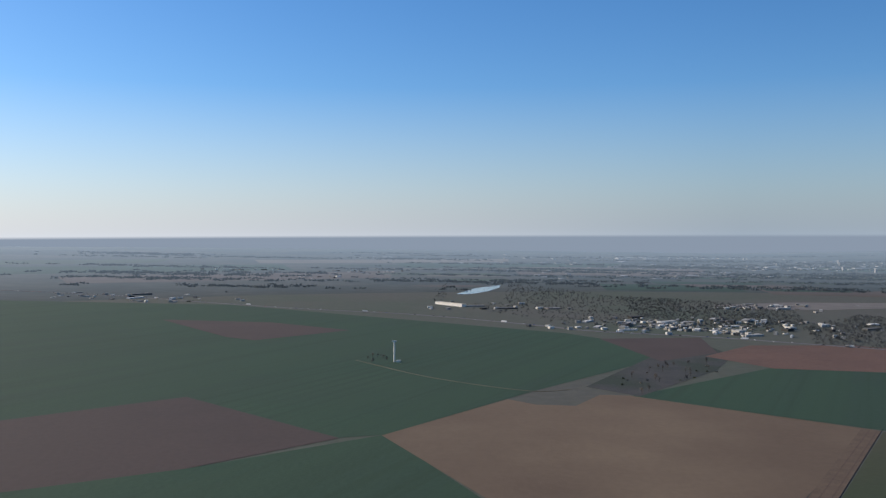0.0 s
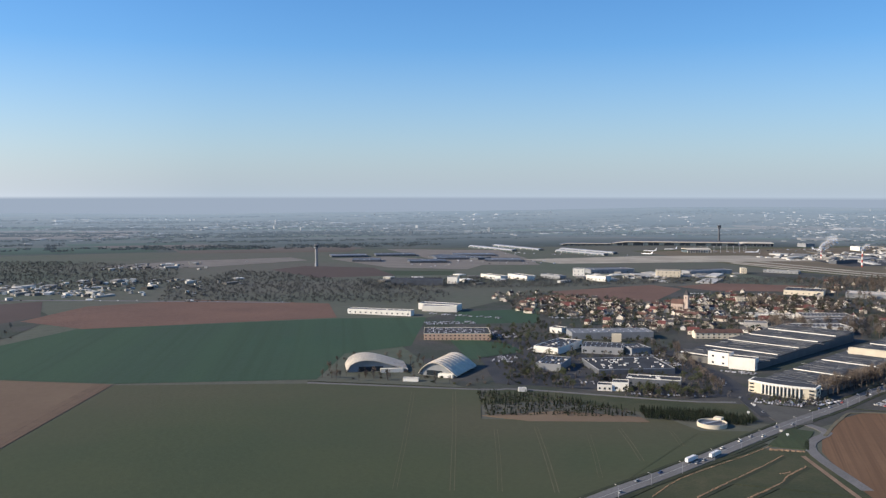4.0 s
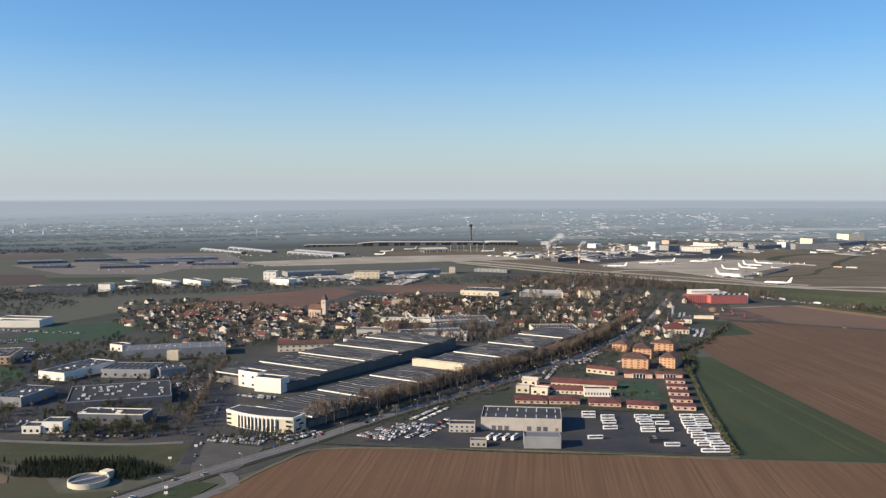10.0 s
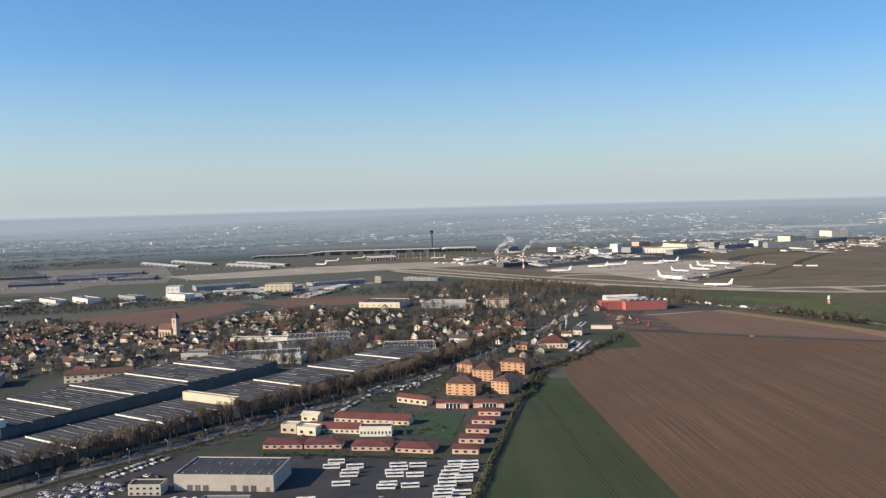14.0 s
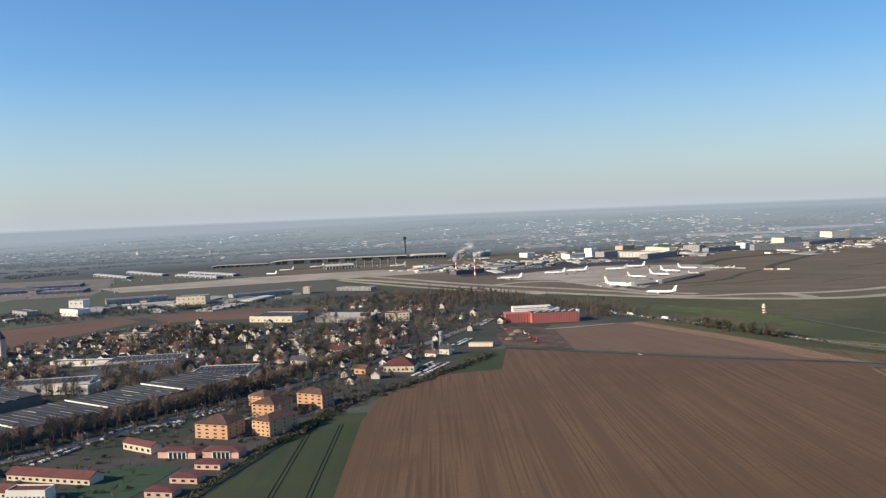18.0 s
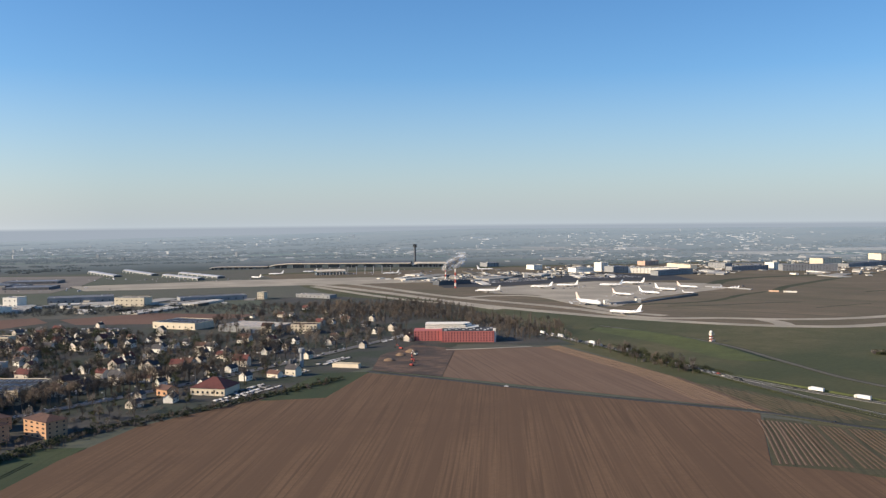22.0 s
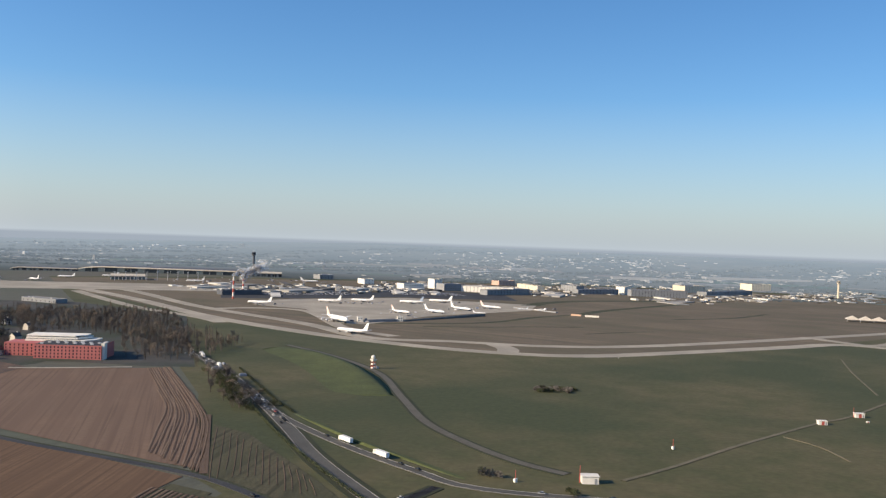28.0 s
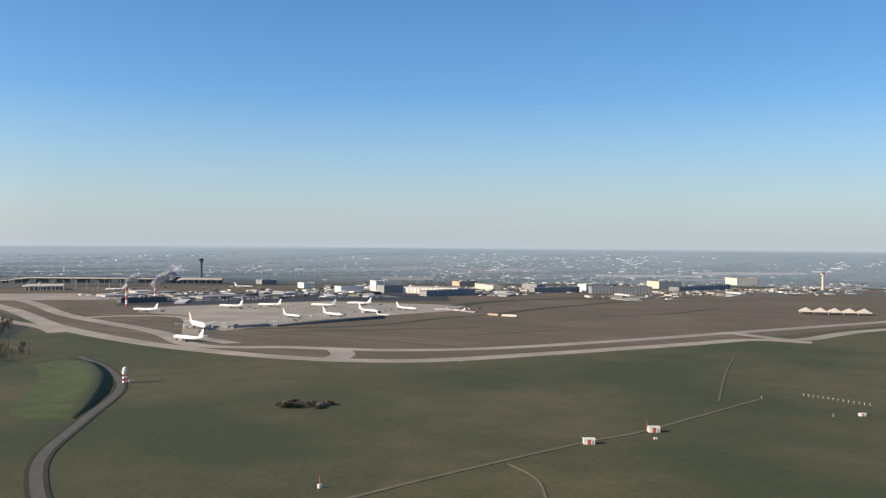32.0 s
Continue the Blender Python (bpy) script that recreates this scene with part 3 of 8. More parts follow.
sheet("apron", [(1102.5, 1265.3), (1338.0, 1220.8), (1539.0, 1123.0), (1558.1, 972.2), (1289.3, 1073.3), (1090.6, 1146.8)], M_CONCRETE, 0.30, "pale concrete apron of the terminal", "apron")
for pts, w in (([(1335.8, 1223.7), (1381.9, 1129.1), (1381.7, 875.6), (1357.4, 654.1), (1360.2, 494.4), (1381.2, 386.8), (1414.3, 316.9), (1460.8, 278.9), (1549.2, 262.4), (1691.1, 245.1), (1769.8, 236.2), (1788.6, 195.9)], 17),
               ([(1411.6, 1184.0), (1432.0, 1001.5), (1404.8, 761.9), (1405.3, 560.2), (1385.9, 438.4), (1433.1, 390.0), (1480.4, 337.2), (1551.8, 306.4), (1679.8, 290.6), (1808.6, 282.5), (2055.7, 267.4), (2464.8, 244.7)], 15),
               ([(1454.6, 367.2), (1436.9, 334.3), (1413.7, 313.4)], 16),
               ([(1820.9, 289.0), (1803.5, 252.7), (1807.1, 213.6), (1937.0, 221.8), (2127.3, 201.7)], 15),
               ([(1405.5, 727.6), (1456.1, 726.8), (1488.1, 676.3), (1416.7, 510.8), (1412.8, 436.7)], 13),
               ([(1365.6, 1012.3), (1337.7, 768.7), (1344.3, 648.3), (1338.6, 585.3)], 13)):
    strip("taxiway", pts, w, M_CONCRETE, 0.36, "pale concrete taxiway curving over the grass", "taxiway")

for pts, w in (([(1498.0, 500.0), (1556.3, 474.8), (1602.1, 464.7), (1660.0, 442.0)], 5), ([(1600.0, 392.0), (1650.0, 390.0), (1700.0, 384.0)], 3), ([(1470.0, 540.0), (1586.5, 512.4), (1700.0, 545.0), (1780.0, 560.0)], 9), ([(1800.0, 560.0), (1900.0, 600.0), (2050.0, 640.0), (2250.0, 690.0)], 14), ([(1880.0, 480.0), (2000.0, 470.0), (2150.0, 500.0)], 7), ([(1850.0, 690.0), (1960.0, 740.0), (2120.0, 760.0), (2420.0, 720.0)], 22)):
    strip("rough_grass", pts, w, M_ROUGH, 0.3, "dark rank grass and scrub between the taxiways", "grass")

# fields beyond the highway, their far materials glowing with painted haze
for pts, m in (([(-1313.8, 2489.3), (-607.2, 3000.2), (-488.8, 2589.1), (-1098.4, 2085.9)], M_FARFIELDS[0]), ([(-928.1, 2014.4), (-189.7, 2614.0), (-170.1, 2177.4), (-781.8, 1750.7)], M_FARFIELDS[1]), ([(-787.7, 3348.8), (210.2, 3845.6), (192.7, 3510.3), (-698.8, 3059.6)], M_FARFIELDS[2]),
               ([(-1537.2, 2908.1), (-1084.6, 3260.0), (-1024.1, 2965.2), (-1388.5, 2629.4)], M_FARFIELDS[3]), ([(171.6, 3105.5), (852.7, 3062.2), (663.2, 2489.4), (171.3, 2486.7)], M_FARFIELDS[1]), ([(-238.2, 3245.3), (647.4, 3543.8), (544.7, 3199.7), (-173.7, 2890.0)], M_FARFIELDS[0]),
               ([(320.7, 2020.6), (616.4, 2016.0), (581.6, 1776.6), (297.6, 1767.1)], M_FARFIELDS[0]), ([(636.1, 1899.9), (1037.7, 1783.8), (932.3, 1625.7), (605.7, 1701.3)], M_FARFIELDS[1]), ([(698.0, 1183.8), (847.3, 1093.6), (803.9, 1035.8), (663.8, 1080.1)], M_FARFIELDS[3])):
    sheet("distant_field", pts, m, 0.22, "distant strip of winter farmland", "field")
# far strips of farmland under the same painted haze glow
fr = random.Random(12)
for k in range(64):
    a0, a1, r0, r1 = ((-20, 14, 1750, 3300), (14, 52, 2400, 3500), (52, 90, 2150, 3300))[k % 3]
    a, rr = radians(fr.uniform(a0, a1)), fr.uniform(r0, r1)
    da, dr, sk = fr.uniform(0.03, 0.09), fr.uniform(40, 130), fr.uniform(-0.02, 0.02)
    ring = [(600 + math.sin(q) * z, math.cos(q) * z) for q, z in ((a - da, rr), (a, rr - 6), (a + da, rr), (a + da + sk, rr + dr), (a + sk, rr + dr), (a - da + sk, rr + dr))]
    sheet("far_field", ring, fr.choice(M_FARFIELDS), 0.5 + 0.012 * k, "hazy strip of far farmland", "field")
sheet("apron", [(930.0, 1240.0), (1050.0, 1690.0), (1230.0, 1520.0), (1120.0, 1270.0), (1045.0, 1140.0), (940.0, 1200.0)], M_DULLSLAB, 0.28, "dull concrete stand crowded with vehicles", "apron")
sheet("apron", [(403.4, 1401.2), (555.0, 1481.8), (750.1, 1500.6), (747.1, 1413.3), (556.7, 1332.3), (443.0, 1319.0)], M_DULLSLAB, 0.3, "pale concrete stand far across the plain", "apron")
sheet("red_earth_field", [(609.8, 1230.2), (687.9, 1286.6), (768.1, 1208.3), (726.6, 1060.2), (613.1, 1072.8)], M_DULLEARTH, 0.3, "brown bare ground beside the slim tower")

# roads
ROADS = (
    ("road", [(240.0, 189.0), (300.0, 203.5), (342.3, 213.7), (381.7, 221.7), (427.7, 232.6), (462.5, 240.9), (496.7, 248.5), (535.0, 255.9), (587.2, 268.5), (658.5, 280.4), (772.2, 305.2), (937.2, 364.9), (1110.4, 451.6)], 7.0, M_ROADTOP, "worn two-lane main road lined with bare trees"),
    ("road", [(424.4, 170.8), (447.5, 206.9), (463.6, 220.9), (483.7, 227.0), (488.8, 240.4)], 4.5, M_ROADTOP, "narrow road joining the junction"),
    ("road", [(484.9, 260.3), (508.3, 292.8), (566.2, 374.6), (609.2, 433.0)], 5.0, M_ASPHALT, "dark side road past the office block"),
    ("road", [(328.7, 438.8), (401.7, 377.4), (421.6, 366.2), (474.3, 305.1), (497.2, 287.7)], 3.0, M_ROADTOP, "pale lane along the field edge"),
    ("road", [(1137.3, 79.6), (1117.6, 71.6), (1123.4, 59.1)], 3.0, M_ASPHALT, "dark narrow lane across the ploughed fields"),
    ("road", [(1014.3, 333.0), (1029.8, 286.1), (1055.9, 204.7), (1085.3, 130.7), (1092.7, 79.4), (1120.5, 75.1), (1137.3, 79.6)], 3.0, M_ASPHALT, "dark narrow lane across the ploughed fields"),
    ("road", [(1219.8, 396.7), (1195.5, 311.8), (1169.7, 236.0), (1146.6, 174.8), (1129.4, 132.2), (1116.0, 89.3), (1106.1, 50.5), (1098.3, 10.1), (1092.8, -24.8)], 6.0, M_ACCESS, "curving airport access road with a white edge line"),
    ("road", [(1160.7, 210.5), (1153.3, 180.9), (1146.6, 135.6), (1144.7, 97.8), (1147.5, 69.7), (1183.5, 24.4)], 4.5, M_ACCESS, "slip road leaving the access road in a curve"),
    ("service_road", [(1298.6, 415.1), (1291.5, 348.7), (1271.0, 277.8), (1230.3, 207.9), (1200.6, 156.9), (1187.1, 118.0), (1181.4, 87.4), (1182.6, 67.6)], 3.6, M_SERVICE, "winding service road with worn verges"),
    ("track", [(1191.6, 52.2), (1223.9, 53.9), (1280.0, 59.4), (1351.2, 63.3), (1386.4, 62.9), (1490.7, 75.0)], 1.8, M_TRACK, "bare earth track across the grass"),
    ("track", [(1307.5, 57.4), (1301.1, 39.6), (1285.2, 21.0)], 0.7, M_TRACK, "faint wheel track in the grass"),
    ("track", [(1469.3, 83.4), (1564.1, 136.7), (1642.9, 177.7)], 1.0, M_TRACK, "short straight track to the taxiway"),
    ("track", [(-76.7, 724.0), (-13.5, 643.1), (52.3, 592.9), (83.2, 600.1)], 1.2, M_TRACK, "pale farm track through the wheat"),
    ("road", [(-1008.4, 1588.5), (-696.0, 1485.2), (-521.8, 1406.1), (-406.5, 1331.3), (-213.0, 1221.3), (-50.9, 1153.2), (98.2, 1034.9), (151.9, 980.7), (267.3, 936.2), (347.4, 889.0), (423.4, 842.0), (470.0, 812.0)], 8.0, M_ROADTOP, "straight country highway with traffic"),
    ("track", [(834.9, 266.3), (739.4, 200.9), (679.7, 158.7), (641.3, 129.7)], 2.5, M_TRACK, "dirt track beside the school fence"),
)
for name, pts, w, m, label in ROADS:
    strip(name, pts, w, m, 0.5, label)

for k, (o, w) in ((6, (2.7, 0.14)), (7, (1.95, 0.14))):
    for sd in (-o, o):
        strip("road_marking", ROADS[k][1], w, M_LINE, 0.62, "worn white edge line of the road", "road marking", side=sd)
strip("road_marking", ROADS[0][1], 0.25, M_LINE, 0.62, "worn white centre line of the road", "road marking")
# dark verge strips; by the access road they paint in hedge shade
for k, sd, w in ((8, 2.5, 1.3), (8, -2.5, 1.3), (6, 4.0, 1.6), (6, -4.2, 2.0), (5, 2.2, 1.2), (4, 2.2, 1.2), (0, 4.9, 1.6), (0, -4.9, 1.8)):
    strip("verge", ROADS[k][1], w, M_DARKSTRIP, 0.46, "dark road verge, grass and painted hedge shade", "verge", side=sd)

# the junction, its green island and the dug trenches beside it
sheet("grass_island", [(442.5, 226.5), (475.4, 241.3), (480.5, 231.3), (466.3, 223.7), (452.2, 213.7)], M_MEADOW, 0.5, "bright green island inside the road junction", "grass")
sheet("dug_ground", [(387.0, 203.2), (437.5, 221.6), (450.7, 213.3), (438.7, 197.5), (418.2, 164.6)], M_ROUGH, 0.42, "rough dark grass crossed by dug ridges", "ground")


def lumps(name, pts, size, n, label):
    """A ragged line of thrown-up earth."""
    s = Shape()
    L = smooth_line(pts, 1.0)
    for p in L:
        for _ in range(n):
            if fr.random() < 0.2:
                continue
            e = size * fr.uniform(0.4, 1.2)
            x, y = p.x + fr.uniform(-0.6, 0.6) * size, p.y + fr.uniform(-0.6, 0.6) * size
            z = gz(x, y) + 0.15
            ring = [(x + e * math.cos(t) * fr.uniform(0.7, 1.2), y + e * math.sin(t) * fr.uniform(0.7, 1.2), z - 0.3) for t in (0, 1.05, 2.1, 3.15, 4.2, 5.25)]
            k = e * fr.uniform(0.35, 0.6)
            s.ring([ring, [(x + (q[0] - x) * 0.55, y + (q[1] - y) * 0.55, z + k * fr.uniform(0.7, 1.1)) for q in ring]])
    return tagged(new(name, s.mesh(name, M_TRENCH)), label, "earth", kind="stuff")


fr = random.Random(31)
lumps("spoil_ridge", [(367.5, 196.5), (393.0, 202.9), (415.3, 208.3), (435.2, 213.8)], 0.42, 4, "ragged ridge of dug pale earth")
lumps("spoil_ridge", [(381.7, 186.8), (404.2, 191.6), (415.2, 196.0), (430.5, 199.6)], 0.46, 4, "ragged ridge of dug pale earth")
lumps("spoil_ridge", [(414.6, 198.8), (419.6, 198.4)], 0.6, 3, "ragged heap of dug pale earth")
lumps("spoil_ridge", [(354.8, 205.1), (380.7, 214.6), (422.0, 221.5), (444.3, 225.9)], 0.3, 3, "thin ragged ridge of earth along the road")
lumps("spoil_ridge", [(439.2, 221.6), (447.9, 213.3)], 0.9, 12, "broad tan heap of dug earth")
# dark strips laid along the dug ridges as painted shade
for pts in ([(367.8, 195.2), (393.4, 201.6), (415.8, 207.0), (435.0, 212.4)], [(382.0, 185.4), (404.6, 190.2), (415.8, 194.6), (430.8, 198.2)], [(340.0, 206.5), (380.0, 216.8), (422.5, 224.2), (445.0, 229.0)]):
    strip("ditch", pts, 1.5, M_DARKSTRIP, 0.5, "dark strip painted as shade beside a dug ridge", "trench")
strip("trench", [(442.1, 209.4), (419.7, 175.6), (411.0, 162.1)], 1.9, M_TRENCH, 0.6, "straight strip of freshly dug orange earth", "trench")
# narrow dark strip, painted shade alongside the orange earth
strip("trench", [(441.4, 210.1), (418.9, 176.5), (410.1, 163.1)], 0.9, M_DARKSTRIP, 0.56, "dark strip painted as shade beside dug earth", "trench")
sheet("junction", [(504.2, 291.6), (489.9, 266.4), (476.4, 242.7), (493.6, 240.8), (516.3, 259.2), (510.5, 269.6)], M_ACCESS, 0.47, "broad worn asphalt of the road junction", "road")
sheet("olive_field", [(190.0, 262.0), (262.0, 216.0), (345.3, 219.0), (372.0, 226.0), (366.0, 250.0), (262.0, 252.0)], M_OLIVE, 0.11, "olive young crop running down to the road")
sheet("rough_ground", [(240.0, 184.0), (300.0, 198.5), (345.0, 209.0), (390.0, 219.0), (440.0, 228.0), (418.0, 165.0), (360.0, 140.0), (250.0, 130.0)], M_ROUGH, 0.10, "rough grass below the main road", "ground")
sheet("olive_field", [(431.4, 285.2), (441.7, 282.4), (437.8, 257.8), (456.5, 245.9), (467.6, 249.1), (438.6, 237.6), (401.8, 227.9), (366.5, 217.2), (345.3, 216.8), (364.1, 248.3)], M_OLIVE, 0.12, "olive young crop running up to the road")
sheet("bare_ground", [(369.2, 328.8), (407.8, 317.5), (432.5, 289.0), (429.4, 280.1), (382.5, 308.8)], M_TAN, 0.46, "bare tan strip below the dark plantation", "ground")
# pale worn margin round the ploughed field
strip("track", [(477.3, 223.9), (511.7, 239.0), (535.6, 240.1), (590.2, 184.3), (633.9, 128.9)], 1.6, M_TRACK, 0.62, "grassy field margin along the yard", "track")


M_BANK = mat("bank_grass", (0.082, 0.096, 0.034), (0.064, 0.076, 0.028), 12, 1.2, 0.95, 0.4)


def bank(name, pts, width, height, m, label):
    """A long earth bank with a rounded crest."""
    L = smooth_line(pts)
    prof = [(-1.0, -0.05), (-0.75, 0.02), (-0.45, 0.2), (-0.2, 0.66), (-0.05, 0.97), (0.03, 1.0), (0.1, 0.8), (0.3, -0.06)]
    rings = []
    for i, p in enumerate(L):
        d = (L[min(i + 1, len(L) - 1)] - L[max(i - 1, 0)]).normalized()
        k = math.sin(math.pi * i / (len(L) - 1)) ** 1.1
        rings.append([(p.x - d.y * o * width, p.y + d.x * o * width, gz(p.x - d.y * o * width, p.y + d.x * o * width) + h * height * k) for o, h in prof])
    return tagged(new(name, Shape().ring(rings).mesh(name, m, True)), label, "bank", kind="structure")


bank("earth_bank", [(1279.9, 408.2), (1287.7, 385.0), (1277.5, 333.3), (1260.0, 285.5), (1238.9, 242.5), (1222.1, 213.9)], 34, 2.6, M_BANK, "grassy earth bank curving along the service road")
bank("earth_bank", [(1150.7, 78.2), (1152.2, 108.0), (1154.7, 144.0), (1164.9, 199.3)], 4.5, 0.8, M_BANK, "low grassy bank along the slip road")

sheet("weedy_plots", [(1078.1, 110.9), (1090.5, 74.6), (1067.9, 46.9), (1040.5, 37.3), (1016.6, 60.4), (1036.8, 77.2)], M_PLOTS, 0.3, "weedy garden plots with brown rows beside the lane")
# curved ridges at the field's edge
for i in range(15):
    f = i / 14
    mixp = lambda p, q: (p[0] + (q[0] - p[0]) * f, p[1] + (q[1] - p[1]) * f)
    line = [mixp((1165.9, 347.5), (1180.0, 345.9)), mixp((1141.8, 278.7), (1151.3, 264.7)), mixp((1125.0, 235.0), (1128.4, 205.0)), mixp((1103.8, 194.6), (1106.4, 164.7)), mixp((1086.9, 165.0), (1087.6, 133.2))]
    line = [(x + fr.uniform(-0.7, 0.7), y + fr.uniform(-0.7, 0.7)) for x, y in line[fr.choice((0, 0, 1)):]]
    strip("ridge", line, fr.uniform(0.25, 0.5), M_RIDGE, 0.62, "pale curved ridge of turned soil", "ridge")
    # a darker strip runs along one side of each ridge
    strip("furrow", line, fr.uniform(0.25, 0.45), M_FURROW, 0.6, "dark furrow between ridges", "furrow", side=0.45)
# long straight ridges of the plots by the lane
for i in range(26):
    f = i / 25
    line = [(1070.0 + 16.5 * f + fr.uniform(-0.3, 0.3), 124.0 - 42.0 * f), (1050.0 + 21.0 * f, 107.5 - 40.0 * f + fr.uniform(-0.4, 0.4)), (1013.0 + 32.0 * f, 79.5 - 40.0 * f)]
    if 0.2 < f < 0.24 or 0.44 < f < 0.5 or 0.7 < f < 0.74:
        continue
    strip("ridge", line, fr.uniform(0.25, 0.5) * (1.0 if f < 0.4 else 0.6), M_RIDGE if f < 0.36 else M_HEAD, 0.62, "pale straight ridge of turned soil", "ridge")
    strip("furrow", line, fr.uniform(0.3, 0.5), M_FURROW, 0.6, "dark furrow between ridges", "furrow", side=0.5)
# thinner rows of the plots between the ridged field and the access road
for i in range(15):
    f = i / 14
    a = (1124.4 - 13.7 * f ** 1.6 + fr.uniform(-0.5, 0.5), 188.5 - 81.4 * f)
    b = (1086.8 + 15.4 * f, 122.8 - 32.8 * f)
    g = fr.uniform(0.0, 0.25)
    strip("ridge", [(b[0] + (a[0] - b[0]) * g, b[1] + (a[1] - b[1]) * g), ((a[0] + b[0]) / 2 + fr.uniform(-0.5, 0.5), (a[1] + b[1]) / 2), a], fr.uniform(0.14, 0.3), M_HEAD, 0.64, "straggling row of turned soil", "ridge")
strip("furrow", [(1132.7, 212.2), (1108.0, 166.0), (1088.5, 129.6)], 2.6, M_FURROW, 0.6, "dark strip along the margin of the ridged field", "furrow")
sheet("thicket_ground", [(1093.1, 410.6), (1210.3, 888.6), (1305.2, 833.7), (1337.3, 650.3), (1191.2, 340.7), (1167.4, 356.8), (1139.5, 390.0)], M_TOWN, 0.2, "dark leaf-strewn ground under bare trees", "ground")
sheet("green_field", [(488.4, 549.9), (513.3, 514.6), (497.0, 464.3), (473.7, 453.9), (446.1, 454.6)], M_CROP, 0.3, "green field corner beside the works")
sheet("rough_grass", [(407.5, 377.9), (459.0, 330.0), (497.4, 282.6), (476.9, 257.6), (440.2, 296.7), (418.3, 337.6), (381.2, 347.8)], M_ROUGH, 0.2, "rough dull grass above the dark plantation", "grass")
sheet("weedy_plots", [(1125.5, 193.8), (1128.5, 172.8), (1112.8, 105.7), (1104.2, 77.0), (1088.1, 99.4), (1086.1, 123.2)], M_PLOTS, 0.4, "weedy garden plots with brown rows")


# ---- kinds of things ----
def block(name, ax, ay, bx, by, depth, h, wall, roof, label, category="building", parapet=0.4, windows=0, storeys=1, win_m=None,
          gable=False, skylights=0, units=0, group="", band=None, side_windows=0, pitch=0.26):
    """A flat-roofed or gabled block whose front foot runs from a to b, with roof, windows, skylights and roof units as parts."""
    x, y, w, deg = frame_of(ax, ay, bx, by)
    top = thing(name, x, y, deg, label, category, group)
    z0 = -1.5
    s = Shape()
    if gable == "hip":
        s.box(-w / 2, 0, z0, w / 2, depth, h)
        shell = part("wall", s, wall, top)
        o, rh = 0.5, min(w, depth) * pitch
        i = min(w, depth) / 2 - 0.3
        r = Shape().add([(-w / 2 - o, -o, h), (w / 2 + o, -o, h), (w / 2 + o, depth + o, h), (-w / 2 - o, depth + o, h),
                         (-w / 2 + i, i, h + rh), (w / 2 - i, i, h + rh), (w / 2 - i, depth - i, h + rh), (-w / 2 + i, depth - i, h + rh)],
                        [(3, 2, 1, 0), (0, 1, 5, 4), (1, 2, 6, 5), (2, 3, 7, 6), (3, 0, 4, 7), (4, 5, 6, 7)])
        part("roof", r, roof, top)
    elif gable:
        rh = depth * 0.22
        s.add([(-w / 2, 0, z0), (w / 2, 0, z0), (w / 2, depth, z0), (-w / 2, depth, z0), (-w / 2, 0, h), (w / 2, 0, h), (w / 2, depth, h), (-w / 2, depth, h),
               (-w / 2, depth / 2, h + rh), (w / 2, depth / 2, h + rh)],
              [(0, 3, 2, 1), (0, 1, 5, 4), (2, 3, 7, 6), (1, 2, 6, 9, 5), (3, 0, 4, 8, 7), (4, 5, 9, 8), (6, 7, 8, 9)])
        shell = part("wall", s, wall, top)
        o, k = 0.35, 0.25
        r = Shape()
        for sg in (0, 1):
            y0, zz = (-o, h - o * 0.44) if sg == 0 else (depth + o, h - o * 0.44)
            q = [(-w / 2 - o, y0, zz + 0.02), (w / 2 + o, y0, zz + 0.02), (w / 2 + o, depth / 2, h + rh + 0.02), (-w / 2 - o, depth / 2, h + rh + 0.02)]
            r.add(q + [(a, b, c + k) for a, b, c in q], [(0, 1, 2, 3), (7, 6, 5, 4), (0, 4, 5, 1), (1, 5, 6, 2), (3, 2, 6, 7), (0, 3, 7, 4)])
        part("roof", r, roof, top)
    else:
        s.box(-w / 2, 0, z0, w / 2, depth, h)
        shell = part("wall", s, wall, top)
        part("roof", Shape().box(-w / 2 + 0.25, 0.25, h - 0.1, w / 2 - 0.25, depth - 0.25, h + 0.02), roof, top)
        t = 0.25
        r = Shape().box(-w / 2, -0.01, h - 0.02, w / 2, t, h + parapet).box(-w / 2, depth - t, h - 0.02, w / 2, depth + 0.01, h + parapet)
        r.box(-w / 2 - 0.01, t, h - 0.02, -w / 2 + t, depth - t, h + parapet).box(w / 2 - t, t, h - 0.02, w / 2 + 0.01, depth - t, h + parapet)
        part("parapet", r, band or wall, top)
    rnd = random.Random(int(abs(ax * 7 + by * 3)))
    if windows:
        sh = h / storeys
        ww = min(w / windows * 0.2, 0.7)
        me = Shape().box(-ww, -0.06, 0, ww, 0.06, min(sh * 0.36, 1.1)).mesh("window", win_m or M_GLASS)
        for j in range(storeys):
            for i in range(windows):
                part("window", me, None, shell).location = (-w / 2 + (i + 0.5) * w / windows, -0.02, sh * (j + 0.28))
    if side_windows:
        sh = h / storeys
        me = Shape().box(-0.06, -0.35, 0, 0.06, 0.35, sh * 0.36).mesh("window", win_m or M_GLASS)
        for j in range(storeys):
            for i in range(side_windows):
                part("window", me, None, shell).location = (w / 2 + 0.02, (i + 0.5) * depth / side_windows, sh * (j + 0.28))
    if skylights and not gable:
        n = max(1, int(depth / 9))
        me = Shape().ring([[(-0.3, y0, 0), (0.3, y0, 0), (0, y0, 0.3)] for y0 in (-2.6, 2.6)]).mesh("skylight", M_STEEL)
        for i in range(skylights):
            for j in range(n):
                o = part("skylight", me, None, top)
